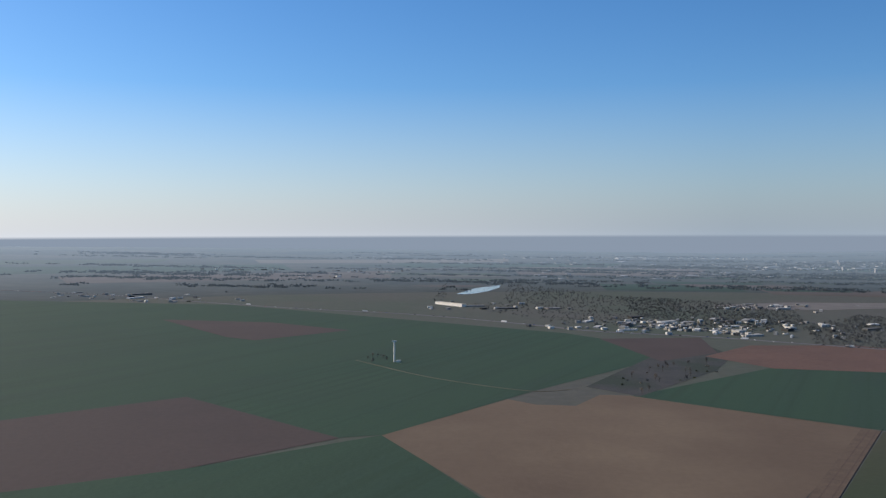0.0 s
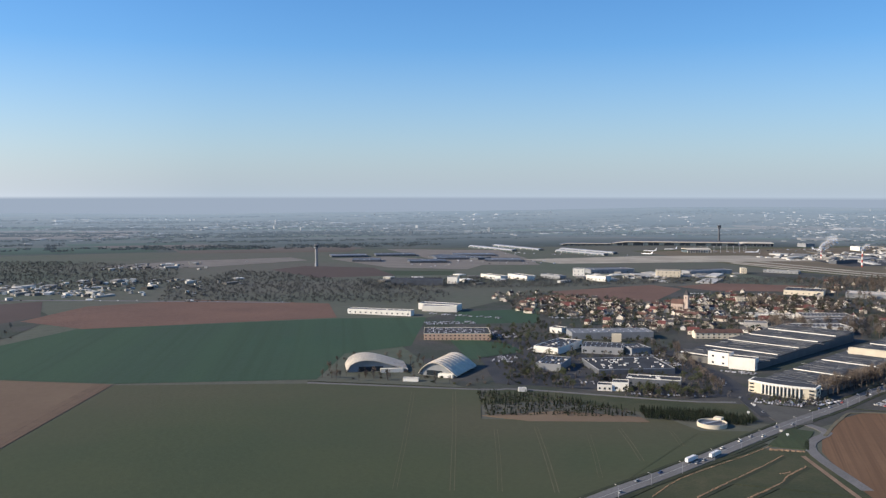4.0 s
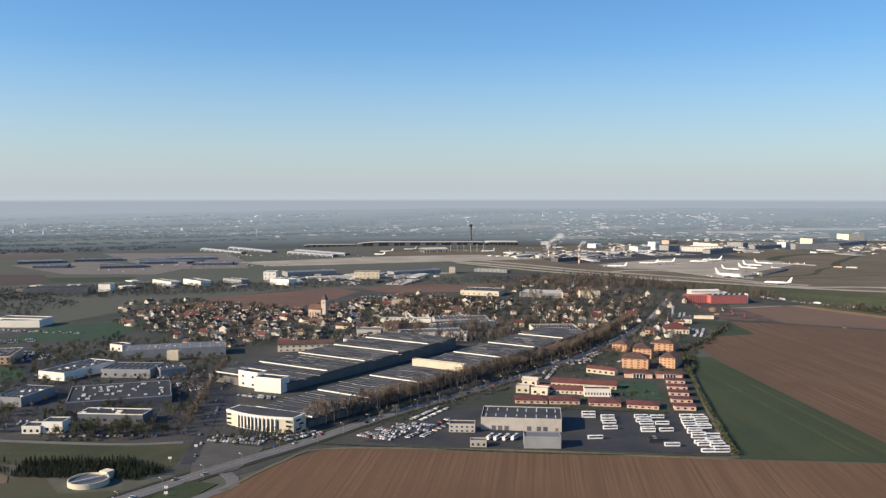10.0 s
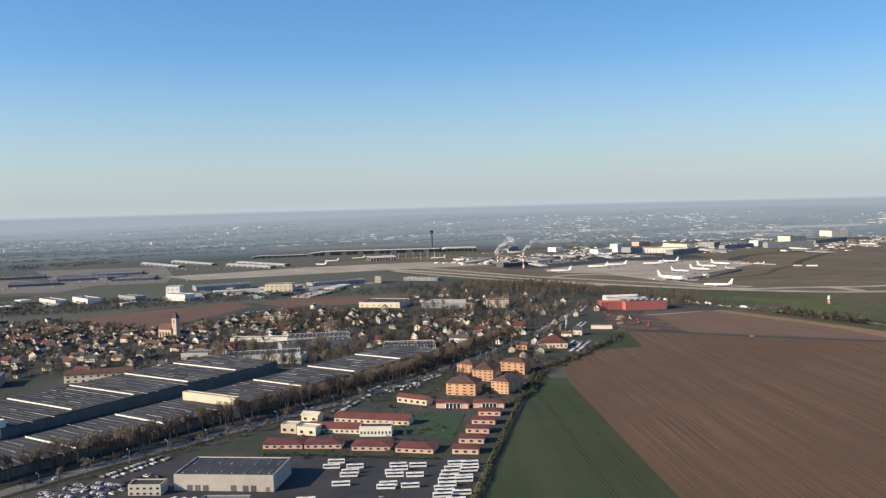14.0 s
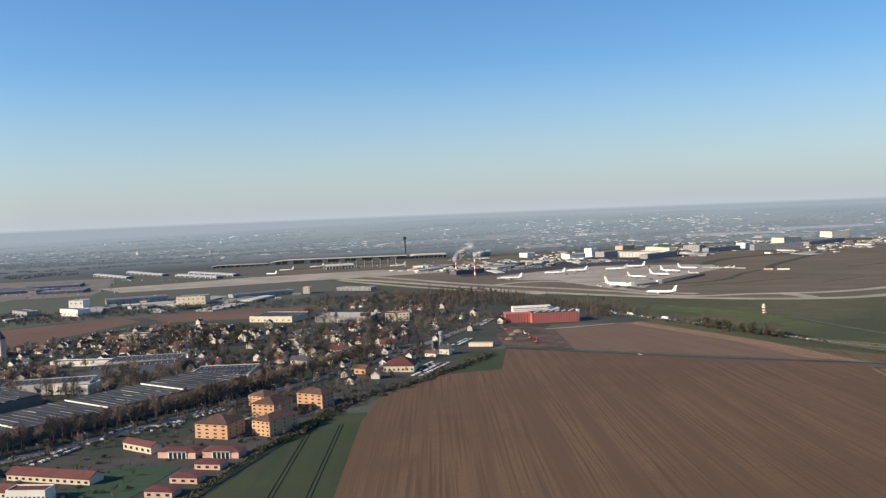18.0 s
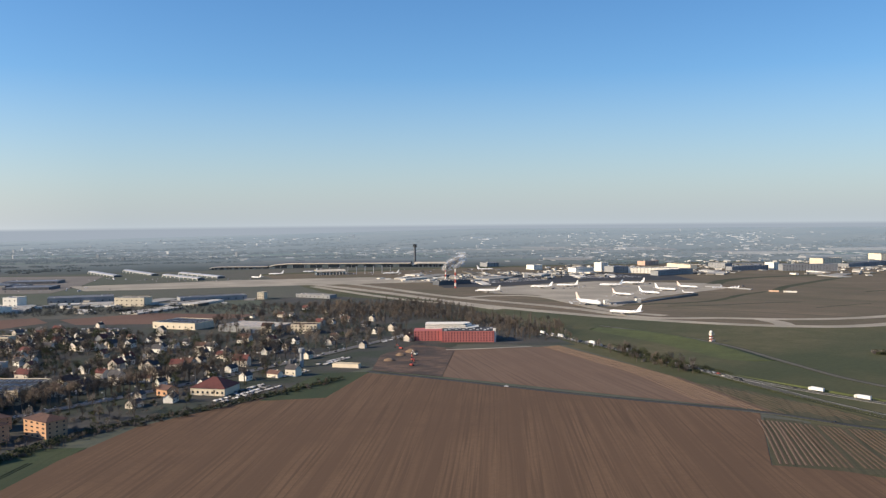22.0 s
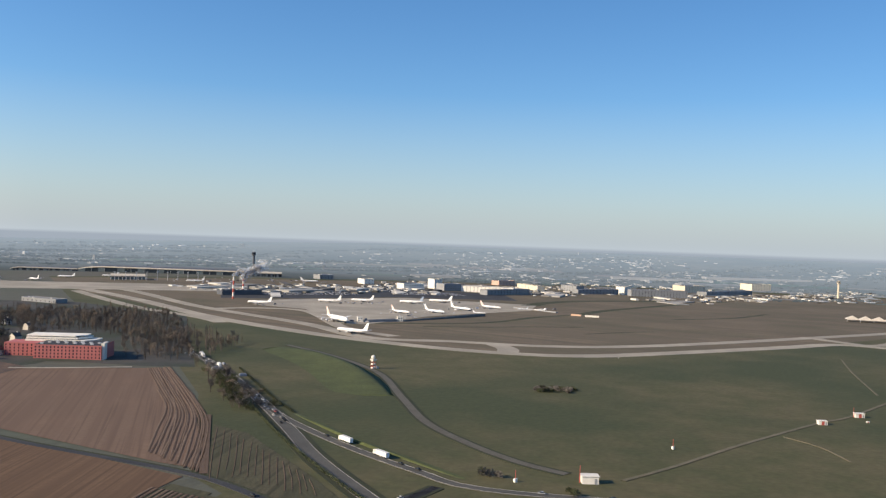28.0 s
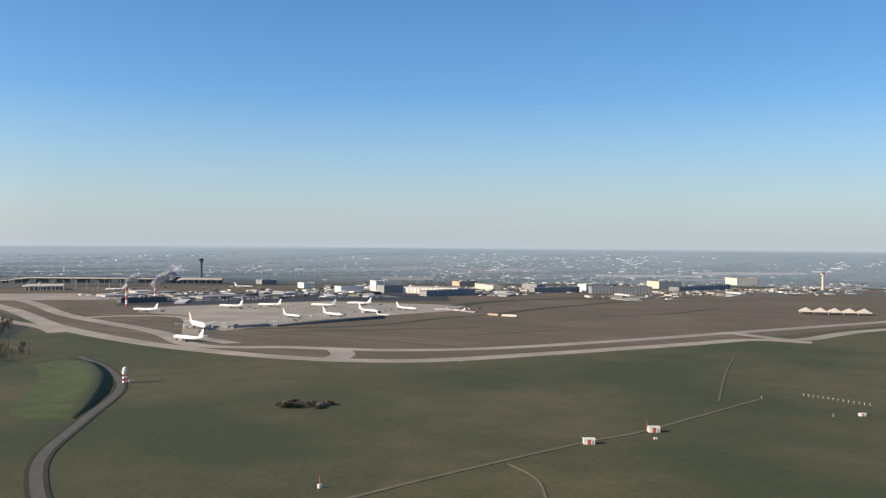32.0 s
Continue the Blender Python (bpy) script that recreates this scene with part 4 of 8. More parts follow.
                o.location = (-w / 2 + (i + 0.5) * w / skylights + rnd.uniform(-0.4, 0.4), (j + 0.5) * depth / n + rnd.uniform(-0.6, 0.6), h)
                o.scale.y = rnd.uniform(0.5, 1.1)
    if units:
        me = Shape().box(-0.8, -0.5, 0, 0.8, 0.5, 0.6).mesh("roof_unit", M_WHITE)
        for i in range(units):
            o = part("roof_unit", me, None, top)
            o.location = (rnd.uniform(-0.45, 0.45) * w, rnd.uniform(0.1, 0.9) * depth, h)
            o.rotation_euler.z = rnd.choice((0, 1.57))
            o.scale = (rnd.uniform(0.5, 1.5), rnd.uniform(0.6, 1.3), rnd.uniform(0.6, 1.3))
    return top


def house(x, y, deg, w, d, h, wall, roof, label):
    """A small dwelling with a steep roof, chimney, door and windows."""
    top = thing("house", x, y, deg, label, "house", "houses of the village")
    rh = d * 0.42
    s = Shape().add([(-w / 2, -d / 2, -1), (w / 2, -d / 2, -1), (w / 2, d / 2, -1), (-w / 2, d / 2, -1), (-w / 2, -d / 2, h), (w / 2, -d / 2, h), (w / 2, d / 2, h), (-w / 2, d / 2, h),
                     (-w / 2, 0, h + rh), (w / 2, 0, h + rh)],
                    [(0, 3, 2, 1), (0, 1, 5, 4), (2, 3, 7, 6), (1, 2, 6, 9, 5), (3, 0, 4, 8, 7), (4, 5, 9, 8), (6, 7, 8, 9)])
    shell = part("wall", s, wall, top)
    r = Shape()
    o, k = 0.25, 0.14
    for sg in (-1, 1):
        q = [(-w / 2 - o, sg * (d / 2 + o), h - o * 0.84 + 0.02), (w / 2 + o, sg * (d / 2 + o), h - o * 0.84 + 0.02), (w / 2 + o, 0, h + rh + 0.02), (-w / 2 - o, 0, h + rh + 0.02)]
        r.add(q + [(a, b, c + k) for a, b, c in q], [(0, 1, 2, 3), (7, 6, 5, 4), (0, 4, 5, 1), (1, 5, 6, 2), (3, 2, 6, 7), (0, 3, 7, 4)])
    part("roof", r, roof, top)
    part("chimney", Shape().box(w * 0.22, -0.3, h + rh * 0.4, w * 0.22 + 0.45, 0.3, h + rh + 0.7), M_STUCCO, top)
    me = Shape().box(-0.28, -0.05, 0, 0.28, 0.05, 0.62).mesh("window", M_GLASS)
    for i in (-0.3, 0.28):
        part("window", me, None, shell).location = (w * i, -d / 2, h * 0.4)
    return top


def clump(s, rnd, cx, cy, cz, rx, ry, rz, n, size, hollow=0.35, thin=0.55, rise=0.0):
    """n small crossed twig leaves in an uneven ellipsoid."""
    for _ in range(n):
        while True:
            p = Vector((rnd.uniform(-1, 1), rnd.uniform(-1, 1), rnd.uniform(-1, 1)))
            if hollow < p.length < 1:
                break
        k = 0.8 + 0.35 * noise.noise(p * 2.3 + Vector((cx, cy, cz)))
        c = Vector((cx + p.x * rx * k, cy + p.y * ry * k, cz + p.z * rz * k))
        u = Vector((rnd.gauss(0, 1), rnd.gauss(0, 1), rnd.gauss(0, 1) + rise)).normalized()
        w = u.orthogonal().normalized()
        e = size * rnd.uniform(0.6, 1.4)
        s.add([tuple(c - u * e), tuple(c + w * e * thin), tuple(c + u * e), tuple(c - w * e * thin)], [(0, 1, 2, 3)])


SHAPES = {}


def tree(kind, seed, h, label):
    """A template tree away from the scene's centre; copies are set out later."""
    rnd = random.Random(seed)
    top = thing("tree", 0, 0, 0, label, "tree", "trees")
    s = Shape().tube((0, 0, -0.6), (0, 0, h * 0.3), h * 0.028, h * 0.02, 7)
    c = Shape()
    if kind == "conifer":
        s.tube((0, 0, h * 0.3), (0, 0, h * 0.95), h * 0.02, h * 0.004, 6)
        for i in range(9):
            f = i / 9
            clump(c, rnd, 0, 0, h * (0.14 + 0.82 * f), h * 0.24 * (1 - f * 0.9), h * 0.24 * (1 - f * 0.9), h * 0.09, int(60 * (1 - f * 0.75)), h * 0.035, 0.2)
        m = M_DARKLEAF
    elif kind == "poplar":
        s.tube((0, 0, h * 0.3), (0, 0, h * 0.95), h * 0.02, h * 0.004, 6)
        for i in range(14):
            a, f = rnd.uniform(0, 6.3), 0.15 + 0.75 * i / 14
            s.tube((0, 0, h * f), (math.cos(a) * h * 0.07, math.sin(a) * h * 0.07, h * (f + 0.16)), h * 0.006, h * 0.002, 4)
        for i in range(8):
            f = i / 8
            clump(c, rnd, 0, 0, h * (0.16 + 0.8 * f), h * 0.13 * math.sin(0.5 + 2.5 * f), h * 0.13 * math.sin(0.5 + 2.5 * f), h * 0.12, 30, h * 0.034, 0.0, 0.12, 2.4)
        m = M_TWIGGREY
    elif kind == "bush":
        for i in range(5):
            a = rnd.uniform(0, 6.3)
            clump(c, rnd, math.cos(a) * h * 0.4, math.sin(a) * h * 0.4, h * rnd.uniform(0.35, 0.6), h * 0.5, h * 0.5, h * 0.42, 60, h * 0.09, 0.2)
        m = M_LEAF if seed % 2 else M_TWIGGREY
    else:
        wide = {"bare": 0.17, "grey": 0.2}.get(kind, 0.22)
        s.tube((0, 0, h * 0.3), (0, 0, h * 0.8), h * 0.02, h * 0.005, 6)
        for i in range(9):
            a, f = rnd.uniform(0, 6.3), rnd.uniform(0.22, 0.55)
            k = wide * rnd.uniform(0.6, 1.2)
            q = (math.cos(a) * h * k, math.sin(a) * h * k, h * (f + rnd.uniform(0.16, 0.34)))
            s.tube((0, 0, h * f), q, h * 0.011, h * 0.003, 5)
            if kind == "leafy":
                clump(c, rnd, *q, h * 0.16, h * 0.16, h * 0.14, 40, h * 0.026, 0.1)
            else:
                clump(c, rnd, *q, h * 0.11, h * 0.11, h * 0.16, 40, h * 0.036, 0.0, 0.2, 1.2)
        if kind == "leafy":
            clump(c, rnd, 0, 0, h * 0.74, h * 0.24, h * 0.24, h * 0.22, 110, h * 0.026, 0.3)
        else:
            clump(c, rnd, 0, 0, h * 0.74, h * wide, h * wide, h * 0.26, 110, h * 0.038, 0.2, 0.2, 1.2)
        m = {"bare": M_TWIG, "grey": M_TWIGGREY}.get(kind, M_LEAF)
    if kind == "garden":
        c = Shape()
        for i in range(5):
            a = rnd.uniform(0, 6.3)
            clump(c, rnd, math.cos(a) * h * 0.2, math.sin(a) * h * 0.2, h * rnd.uniform(0.4, 0.72), h * 0.24, h * 0.24, h * 0.24, 26, h * 0.055, 0.1, 0.35)
        m = (M_TWIGGREY, M_LEAF, M_TWIGGREY, M_DARKLEAF)[seed % 4]
    part("trunk", s, M_BARK, top)
    part("crown", c, m, top)
    SHAPES.setdefault(kind, []).append((s, c, m))
    return top


def car(paint, label):
    top = thing("car", 0, 0, 0, label, "car", "cars")
    s = Shape().prism([(-1.05, -0.45), (1.05, -0.45), (1.1, 0), (1.05, 0.45), (-1.05, 0.45), (-1.1, 0)], 0.14, 0.46)
    part("body", s, paint, top)
    b = [(-0.85, -0.42, 0.46), (0.55, -0.42, 0.46), (0.55, 0.42, 0.46), (-0.85, 0.42, 0.46)]
    t = [(-0.62, -0.35, 0.74), (0.2, -0.35, 0.74), (0.2, 0.35, 0.74), (-0.62, 0.35, 0.74)]
    part("cabin", Shape().ring([b, t]), M_GLASS, top)
    part("roof", Shape().box(-0.62, -0.35, 0.735, 0.2, 0.35, 0.77), paint, top)
    return top


def wheels(top, xs, y, r, w):
    me = Shape().tube((0, -w / 2, 0), (0, w / 2, 0), r, r, 10).mesh("wheel", M_RUBBER)
    for x in xs:
        for sg in (-1, 1):
            part("wheel", me, None, top).location = (x, sg * y, r)


def coach(label, dark=False):
    top = thing("coach", 0, 0, 0, label, "bus", "parked coaches")
    L, W, H = 6.0, 1.28, 1.65
    s = Shape().ring([[(x, -W / 2, 0.2), (x, W / 2, 0.2), (x, W / 2, H - 0.12), (x, W / 2 - 0.12, H), (x, -W / 2 + 0.12, H), (x, -W / 2, H - 0.12)] for x in (-L / 2, L / 2)])
    part("body", s, M_FLATROOF if dark else M_BUSWHITE, top)
    part("window_band", Shape().box(-L / 2 + 0.3, -W / 2 - 0.02, 0.85, L / 2 - 0.2, -W / 2 + 0.02, 1.4), M_GLASS, top)
    part("window_band", Shape().box(-L / 2 + 0.3, W / 2 - 0.02, 0.85, L / 2 - 0.2, W / 2 + 0.02, 1.4), M_GLASS, top)
    part("windscreen", Shape().box(L / 2 - 0.02, -W / 2 + 0.1, 0.7, L / 2 + 0.02, W / 2 - 0.1, 1.45), M_GLASS, top)
    part("roof_unit", Shape().box(-0.9, -0.4, H, 0.5, 0.4, H + 0.13), M_GREYWALL, top)
    wheels(top, (-L * 0.3, L * 0.32), W / 2 - 0.1, 0.24, 0.16)
    return top


def lorry(x, y, deg, label, cab=None):
    top = thing("lorry", x, y, deg, label, "lorry", "lorries on the road", up=0.23)
    part("trailer", Shape().box(-4.2, -0.65, 0.45, 2.3, 0.65, 2.0), M_BUSWHITE, top)
    part("chassis", Shape().box(-4.0, -0.5, 0.28, 3.6, 0.5, 0.45), M_RUBBER, top)
    c = Shape().ring([[(2.5, -0.62, 0.25), (3.7, -0.62, 0.25), (3.7, -0.62, 1.0), (3.45, -0.62, 1.7), (2.5, -0.62, 1.75)],
                      [(2.5, 0.62, 0.25), (3.7, 0.62, 0.25), (3.7, 0.62, 1.0), (3.45, 0.62, 1.7), (2.5, 0.62, 1.75)]])
    part("cab", c, cab or M_WHITE, top)
    part("windscreen", Shape().box(3.5, -0.55, 1.05, 3.66, 0.55, 1.5), M_GLASS, top)
    wheels(top, (-3.4, -2.7, 2.0, 3.1), 0.52, 0.26, 0.2)
    return top


def airliner(x, y, deg, L, label, fin=None, four=False, deck=False):
    """A jet airliner with its nose along +x, standing on its wheels; L is its length."""
    top = thing("airliner", x, y, deg, label, "aircraft", "airliners on the airfield", up=0.16)
    r = L * (0.05 if deck else 0.043)
    zc = r * 1.9
    st = [(-0.5, 0.1, 0.75), (-0.42, 0.35, 0.5), (-0.3, 0.75, 0.2), (-0.18, 0.98, 0.02), (0.0, 1, 0), (0.3, 1, 0), (0.4, 0.93, -0.03), (0.46, 0.68, -0.12), (0.49, 0.35, -0.22), (0.5, 0.08, -0.28)]
    rings = []
    for f, k, dz in st:
        rings.append([(f * L, math.cos(a) * r * k, zc + dz * r + math.sin(a) * r * k * (1.18 if deck else 1)) for a in [2 * math.pi * i / 14 for i in range(14)]])
    part("fuselage", Shape().ring(rings), M_PLANE, top, smooth=True)
    for sg in (-1, 1):
        tipx, tipy = -0.13 * L, sg * L * 0.46
        zr, zt = zc - r * 0.55, zc + r * 0.5
        sec = lambda xx, yy, z, c, t: [(xx + c / 2, yy, z), (xx + c * 0.15, yy, z + t), (xx - c / 2, yy, z), (xx + c * 0.1, yy, z - t * 0.6)]
        rg = [sec(0.05 * L, sg * r * 0.5, zr, L * 0.2, L * 0.011), sec(-0.02 * L, sg * L * 0.17, zr + r * 0.25, L * 0.11, L * 0.007), sec(tipx, tipy, zt, L * 0.035, L * 0.003)]
        wing = part("wing", Shape().ring(rg), M_PLANE, top)
        rg = [sec(-0.42 * L, sg * r * 0.15, zc + r * 0.5, L * 0.09, L * 0.005), sec(-0.475 * L, sg * L * 0.155, zc + r * 0.75, L * 0.035, L * 0.003)]
        part("tailplane", Shape().ring(rg), M_PLANE, top)
        for ey in ((0.15, 0.27) if four else (0.16,)):
            ex = 0.09 * L - ey * 0.35 * L
            e = Shape()
            er = L * (0.021 if four else 0.026)
            e.ring([[(ex + f, sg * ey * L + math.cos(a) * er * k, zc - r * 0.75 + math.sin(a) * er * k) for a in [math.pi * i / 5 for i in range(10)]]
                    for f, k in ((L * 0.035, 0.85), (L * 0.02, 1), (-L * 0.02, 0.95), (-L * 0.05, 0.5))])
            part("engine", e, M_STEEL, wing, smooth=True)
    fx, fz = -0.4 * L, zc + r * 0.7
    f = Shape().ring([[(fx + L * 0.075, 0, fz), (fx, L * 0.006, fz), (fx - L * 0.075, 0, fz), (fx, -L * 0.006, fz)],
                      [(fx - L * 0.075, 0, fz + L * 0.185), (fx - L * 0.1, L * 0.003, fz + L * 0.185), (fx - L * 0.125, 0, fz + L * 0.185), (fx - L * 0.1, -L * 0.003, fz + L * 0.185)]])
    part("tail_fin", f, fin or M_PLANE, top)
    part("window_line", Shape().box(-0.28 * L, -r * 1.004, zc + r * 0.12, 0.38 * L, r * 1.004, zc + r * 0.22), M_GLASS, top)
    g = L * 0.012
    me = Shape().tube((0, 0, zc * 0.7), (0, 0, 0.1), g * 0.7, g * 0.7, 6).tube((0, -g * 1.6, g), (0, g * 1.6, g), g, g, 8).mesh("landing_gear", M_RUBBER)
    for gx, gy in ((0.4, 0), (-0.03, 0.06), (-0.03, -0.06)):
        part("landing_gear", me, None, top).location = (gx * L, gy * L, 0)
    return top
M_SHEDWALL = mat("weathered_shed_wall", (0.17, 0.163, 0.15), (0.14, 0.135, 0.125), 6, 0.6, 0.8, 0.1, grain=0.2)
M_PALE = mat("pale_grey_render", (0.47, 0.435, 0.385), (0.40, 0.37, 0.33), 6, 0.6, 0.8, 0.1, spread=0.1, grain=0.2)
M_STONE = mat("pinkish_stone", (0.56, 0.44, 0.36), (0.48, 0.38, 0.31), 4, 0.5, 0.9, 0.2, grain=0.2)
M_BRICKISH = mat("pale_orange_render", (0.62, 0.42, 0.29), (0.55, 0.37, 0.26), 6, 0.6, 0.85, 0.15, grain=0.15)


# ---- the warehouse blocks along the avenue ----
def warehouse(ax, ay, bx, by, depth, h, rows, label):
    """A long dark-roofed shed with white-faced roof lights across it."""
    x, y, w, deg = frame_of(ax, ay, bx, by)
    top = thing("warehouse", x, y, deg, label, "warehouse", "avenue warehouses")
    part("wall", Shape().box(-w / 2, 0, -2, w / 2, depth, h), M_SHEDWALL, top)
    part("roof", Shape().box(-w / 2 - 0.2, -0.2, h, w / 2 + 0.2, depth + 0.2, h + 0.35), M_FLATROOF, top)
    n = rows * 6
    tall = Shape().box(-0.22, -depth * 0.46, 0, 0.22, depth * 0.46, 0.6).mesh("roof_light", M_WHITE)
    low = [Shape().ring([[(-0.4, y0, 0), (0.4, y0, 0), (-0.2, y0, 0.28)] for y0 in (-k, k)]).mesh("roof_light", M_PLATE) for k in (depth * 0.05, depth * 0.09, depth * 0.15)]
    rib = Shape().box(-0.06, -depth * 0.49, 0, 0.06, depth * 0.49, 0.12).mesh("roof_rib", M_DARKWALL)
    rnd = random.Random(int(ax))
    for i in range(n):
        xx = -w / 2 + (i + 0.5) * w / n
        part("roof_rib", rib, None, top).location = (xx + w / n * 0.5, depth / 2, h + 0.34)
        if i % 6 == 0:
            part("roof_light", tall, None, top, "long white-faced roof light").location = (xx, depth / 2, h + 0.3)
        else:
            for j in range(5):
                if rnd.random() < 0.3:
                    continue
                o = part("roof_light", rnd.choice(low), None, top)
                o.location = (xx + rnd.uniform(-0.5, 0.5), depth * (0.1 + 0.2 * j) + rnd.uniform(-1.8, 1.8), h + 0.3)
                o.scale = (rnd.uniform(0.5, 1.3), 1, rnd.uniform(0.5, 1.2))
    return top


warehouse(548.0, 274.0, 828.0, 338.0, 36.0, 5.4, 7, "long low warehouse with dark roof and white roof lights")
warehouse(580.0, 341.0, 742.0, 382.0, 54.0, 5.4, 5, "broad low warehouse with dark roof and white roof lights")
block("long_hall", 657.6, 331.2, 666.4, 299.4, 3.0, 9.0, M_CREAM, M_GREYROOF, "bright white long roof hall above dark warehouses")
block("white_store", 570.3, 353.6, 576.6, 339.2, 8, 7.2, M_WHITE, M_FLATROOF, "plain white cube-like store at the warehouse corner")
block("white_store", 571.5, 371.0, 574.6, 357.5, 7, 8.0, M_WHITE, M_FLATROOF, "white stair block with deep windows beside the store", windows=2, storeys=2)



def curved_office():
    """The crescent of white offices with tall fins."""
    ax, ay, bx, by = 525.0, 302.4, 537.2, 270.1
    x, y, w, deg = frame_of(ax, ay, bx, by)
    top = thing("office_building", x, y, deg, "white concave office building with tall fins and windows", "office")
    h, depth, bow = 6.6, 9.0, -3.0
    n = 18
    edge = [(-w / 2 + w * i / n, bow * math.sin(math.pi * i / n)) for i in range(n + 1)]
    part("wall", Shape().prism(edge + [(w / 2, depth), (-w / 2, depth)], -1.5, h - 0.9), M_CREAM, top)
    part("cornice", Shape().prism([(a, b - 0.35) for a, b in edge] + [(w / 2 + 0.1, depth), (-w / 2 - 0.1, depth)], h - 0.9, h), M_WHITE, top)
    part("roof", Shape().prism([(a * 0.97, b + 0.5) for a, b in edge] + [(w / 2 - 1, depth - 0.5), (-w / 2 + 1, depth - 0.5)], h, h + 0.04), M_FLATROOF, top)
    fin = Shape().box(-0.28, -0.5, 0, 0.28, 0.3, h - 0.9).mesh("fin", M_WHITE)
    glass = Shape().box(-0.5, -0.08, 0.5, 0.5, 0.08, h - 1.3).mesh("window", M_GLASS)
    for i in range(4, n - 3):
        part("fin", fin, None, top).location = (edge[i][0], edge[i][1], 0)
        part("window", glass, None, top).location = ((edge[i][0] + edge[i + 1][0]) / 2, (edge[i][1] + edge[i + 1][1]) / 2, 0)
    slot = Shape().box(-1.6, -0.1, 0, 1.6, 0.1, 0.75).mesh("window", M_GLASS)
    for j in range(3):
        for xx in (-w / 2 + 2.4, w / 2 - 2.4):
            part("window", slot, None, top).location = (xx, bow * math.sin(math.pi * 2.4 / w) - 0.12, 0.7 + 1.9 * j)
            o = part("window", slot, None, top)
            o.location, o.rotation_euler.z = (math.copysign(w / 2 + 0.02, xx), 3.5 + 2 * (j % 2), 0.7 + 1.9 * j), math.pi / 2


curved_office()
block("white_hall", 726.0, 468.0, 737.8, 454.8, 12, 5.0, M_PALE, M_GREYROOF, "pale grey box-shaped hall", "hall")
block("works_building", 735.9, 430.4, 773.7, 405.6, 18, 5.5, M_WHITE, M_FLATROOF, "low white works with a dark ribbed roof", skylights=14, windows=8)
block("works_building", 790.9, 452.6, 835.8, 432.7, 16, 4.5, M_GREYWALL, M_FLATROOF, "low grey works with roof glazing", skylights=14)
block("long_shed", 744.6, 431.1, 771.0, 400.7, 14, 4.5, M_WHITE, M_GREYROOF, "white shed with a pale roof", "shed", windows=6)
block("apartment_house", 646.7, 448.9, 677.0, 429.6, 9, 4.6, M_CREAM, M_TILE, "long cream apartment house with tiled roof", gable=True, windows=9, storeys=2)

# ---- the yards by the lane ----
block("works_building", 462.5, 407.3, 471.6, 394.9, 26, 4.2, M_GREYWALL, M_FLATROOF, "grey works with a dark flat roof", skylights=5, units=5)
block("works_building", 501.8, 459.7, 509.3, 443.3, 38, 4.2, M_WHITE, M_FLATROOF, "pale works with a dark flat roof", skylights=4, units=6)
block("works_building", 528.0, 441.2, 546.6, 420.8, 20, 4.5, M_GREYWALL, M_FLATROOF, "grey works with pale roof ribs", skylights=8, windows=5)
block("works_building", 550.7, 416.9, 564.3, 413.1, 16, 4.5, M_GREYWALL, M_FLATROOF, "grey works with a pale gable front", skylights=4)
block("works_building", 561.7, 490.6, 616.5, 462.0, 20, 5.0, M_GREYWALL, M_GREYROOF, "long grey hall with a yellow entrance", skylights=10, units=4)
block("entrance_porch", 579.5, 467.5, 584.5, 462.6, 3, 5.6, M_CREAM, M_GREYROOF, "yellow entrance porch on the long hall", "porch")
block("works_building", 485.1, 376.6, 527.1, 356.8, 36, 3.2, M_DARKWALL, M_FLATROOF, "wide dark works crowded with white roof units", units=34, band=M_GREYWALL)
block("works_building", 479.0, 347.3, 498.2, 325.5, 10, 4.2, M_DARKWALL, M_FLATROOF, "dark low works with a pale roof edge", units=5, band=M_WHITE, windows=6)
block("white_office", 461.6, 339.9, 467.7, 333.9, 8, 4.6, M_WHITE, M_FLATROOF, "small white office block", "office", windows=2)
block("white_office", 455.3, 344.7, 460.8, 339.2, 7, 3.0, M_WHITE, M_FLATROOF, "low white office annexe", "office", windows=3)
block("warehouse_white", 555.8, 705.9, 578.6, 674.6, 14, 5.5, M_WHITE, M_GREYROOF, "plain white warehouse at a green meadow", "warehouse")
block("warehouse_white", 482.7, 707.8, 523.3, 663.8, 10, 4.2, M_WHITE, M_GREYROOF, "long white warehouse with loading bays", "warehouse", windows=12, units=6)
block("warehouse_white", 551.2, 691.2, 575.1, 669.2, 12, 5.0, M_WHITE, M_GREYROOF, "plain white warehouse at the meadow", "warehouse")
block("brick_office", 463.6, 540.8, 505.2, 515.3, 30, 4.6, M_BRICKISH, M_ASPHALT, "cream and orange banded office with a roof car park", "office", windows=16, storeys=2, band=M_CREAM)
block("white_office", 569.5, 526.7, 573.3, 516.6, 8, 4, M_WHITE, M_FLATROOF, "small white office block", "office", windows=2)
block("grey_hall", 650.7, 934.9, 704.6, 900.7, 22, 7.0, M_DARKWALL, M_FLATROOF, "long dark hangar-like hall", "hall")
block("grey_hall", 725.9, 924.4, 735.4, 915.4, 14, 8.0, M_WHITE, M_FLATROOF, "white stair tower of the dark hall", "hall")
block("industrial_hall", 1000.6, 636.4, 1022.0, 600.0, 34, 5.0, M_CREAM, M_FLATROOF, "pale industrial hall with sawtooth roof", "hall", windows=7, skylights=12)
block("industrial_hall", 1033.2, 580.6, 1058.0, 536.0, 30, 5.0, M_GREYWALL, M_SHELL, "open-fronted hall with a pale ribbed roof", "hall", windows=9, skylights=14, win_m=M_DARKWALL)
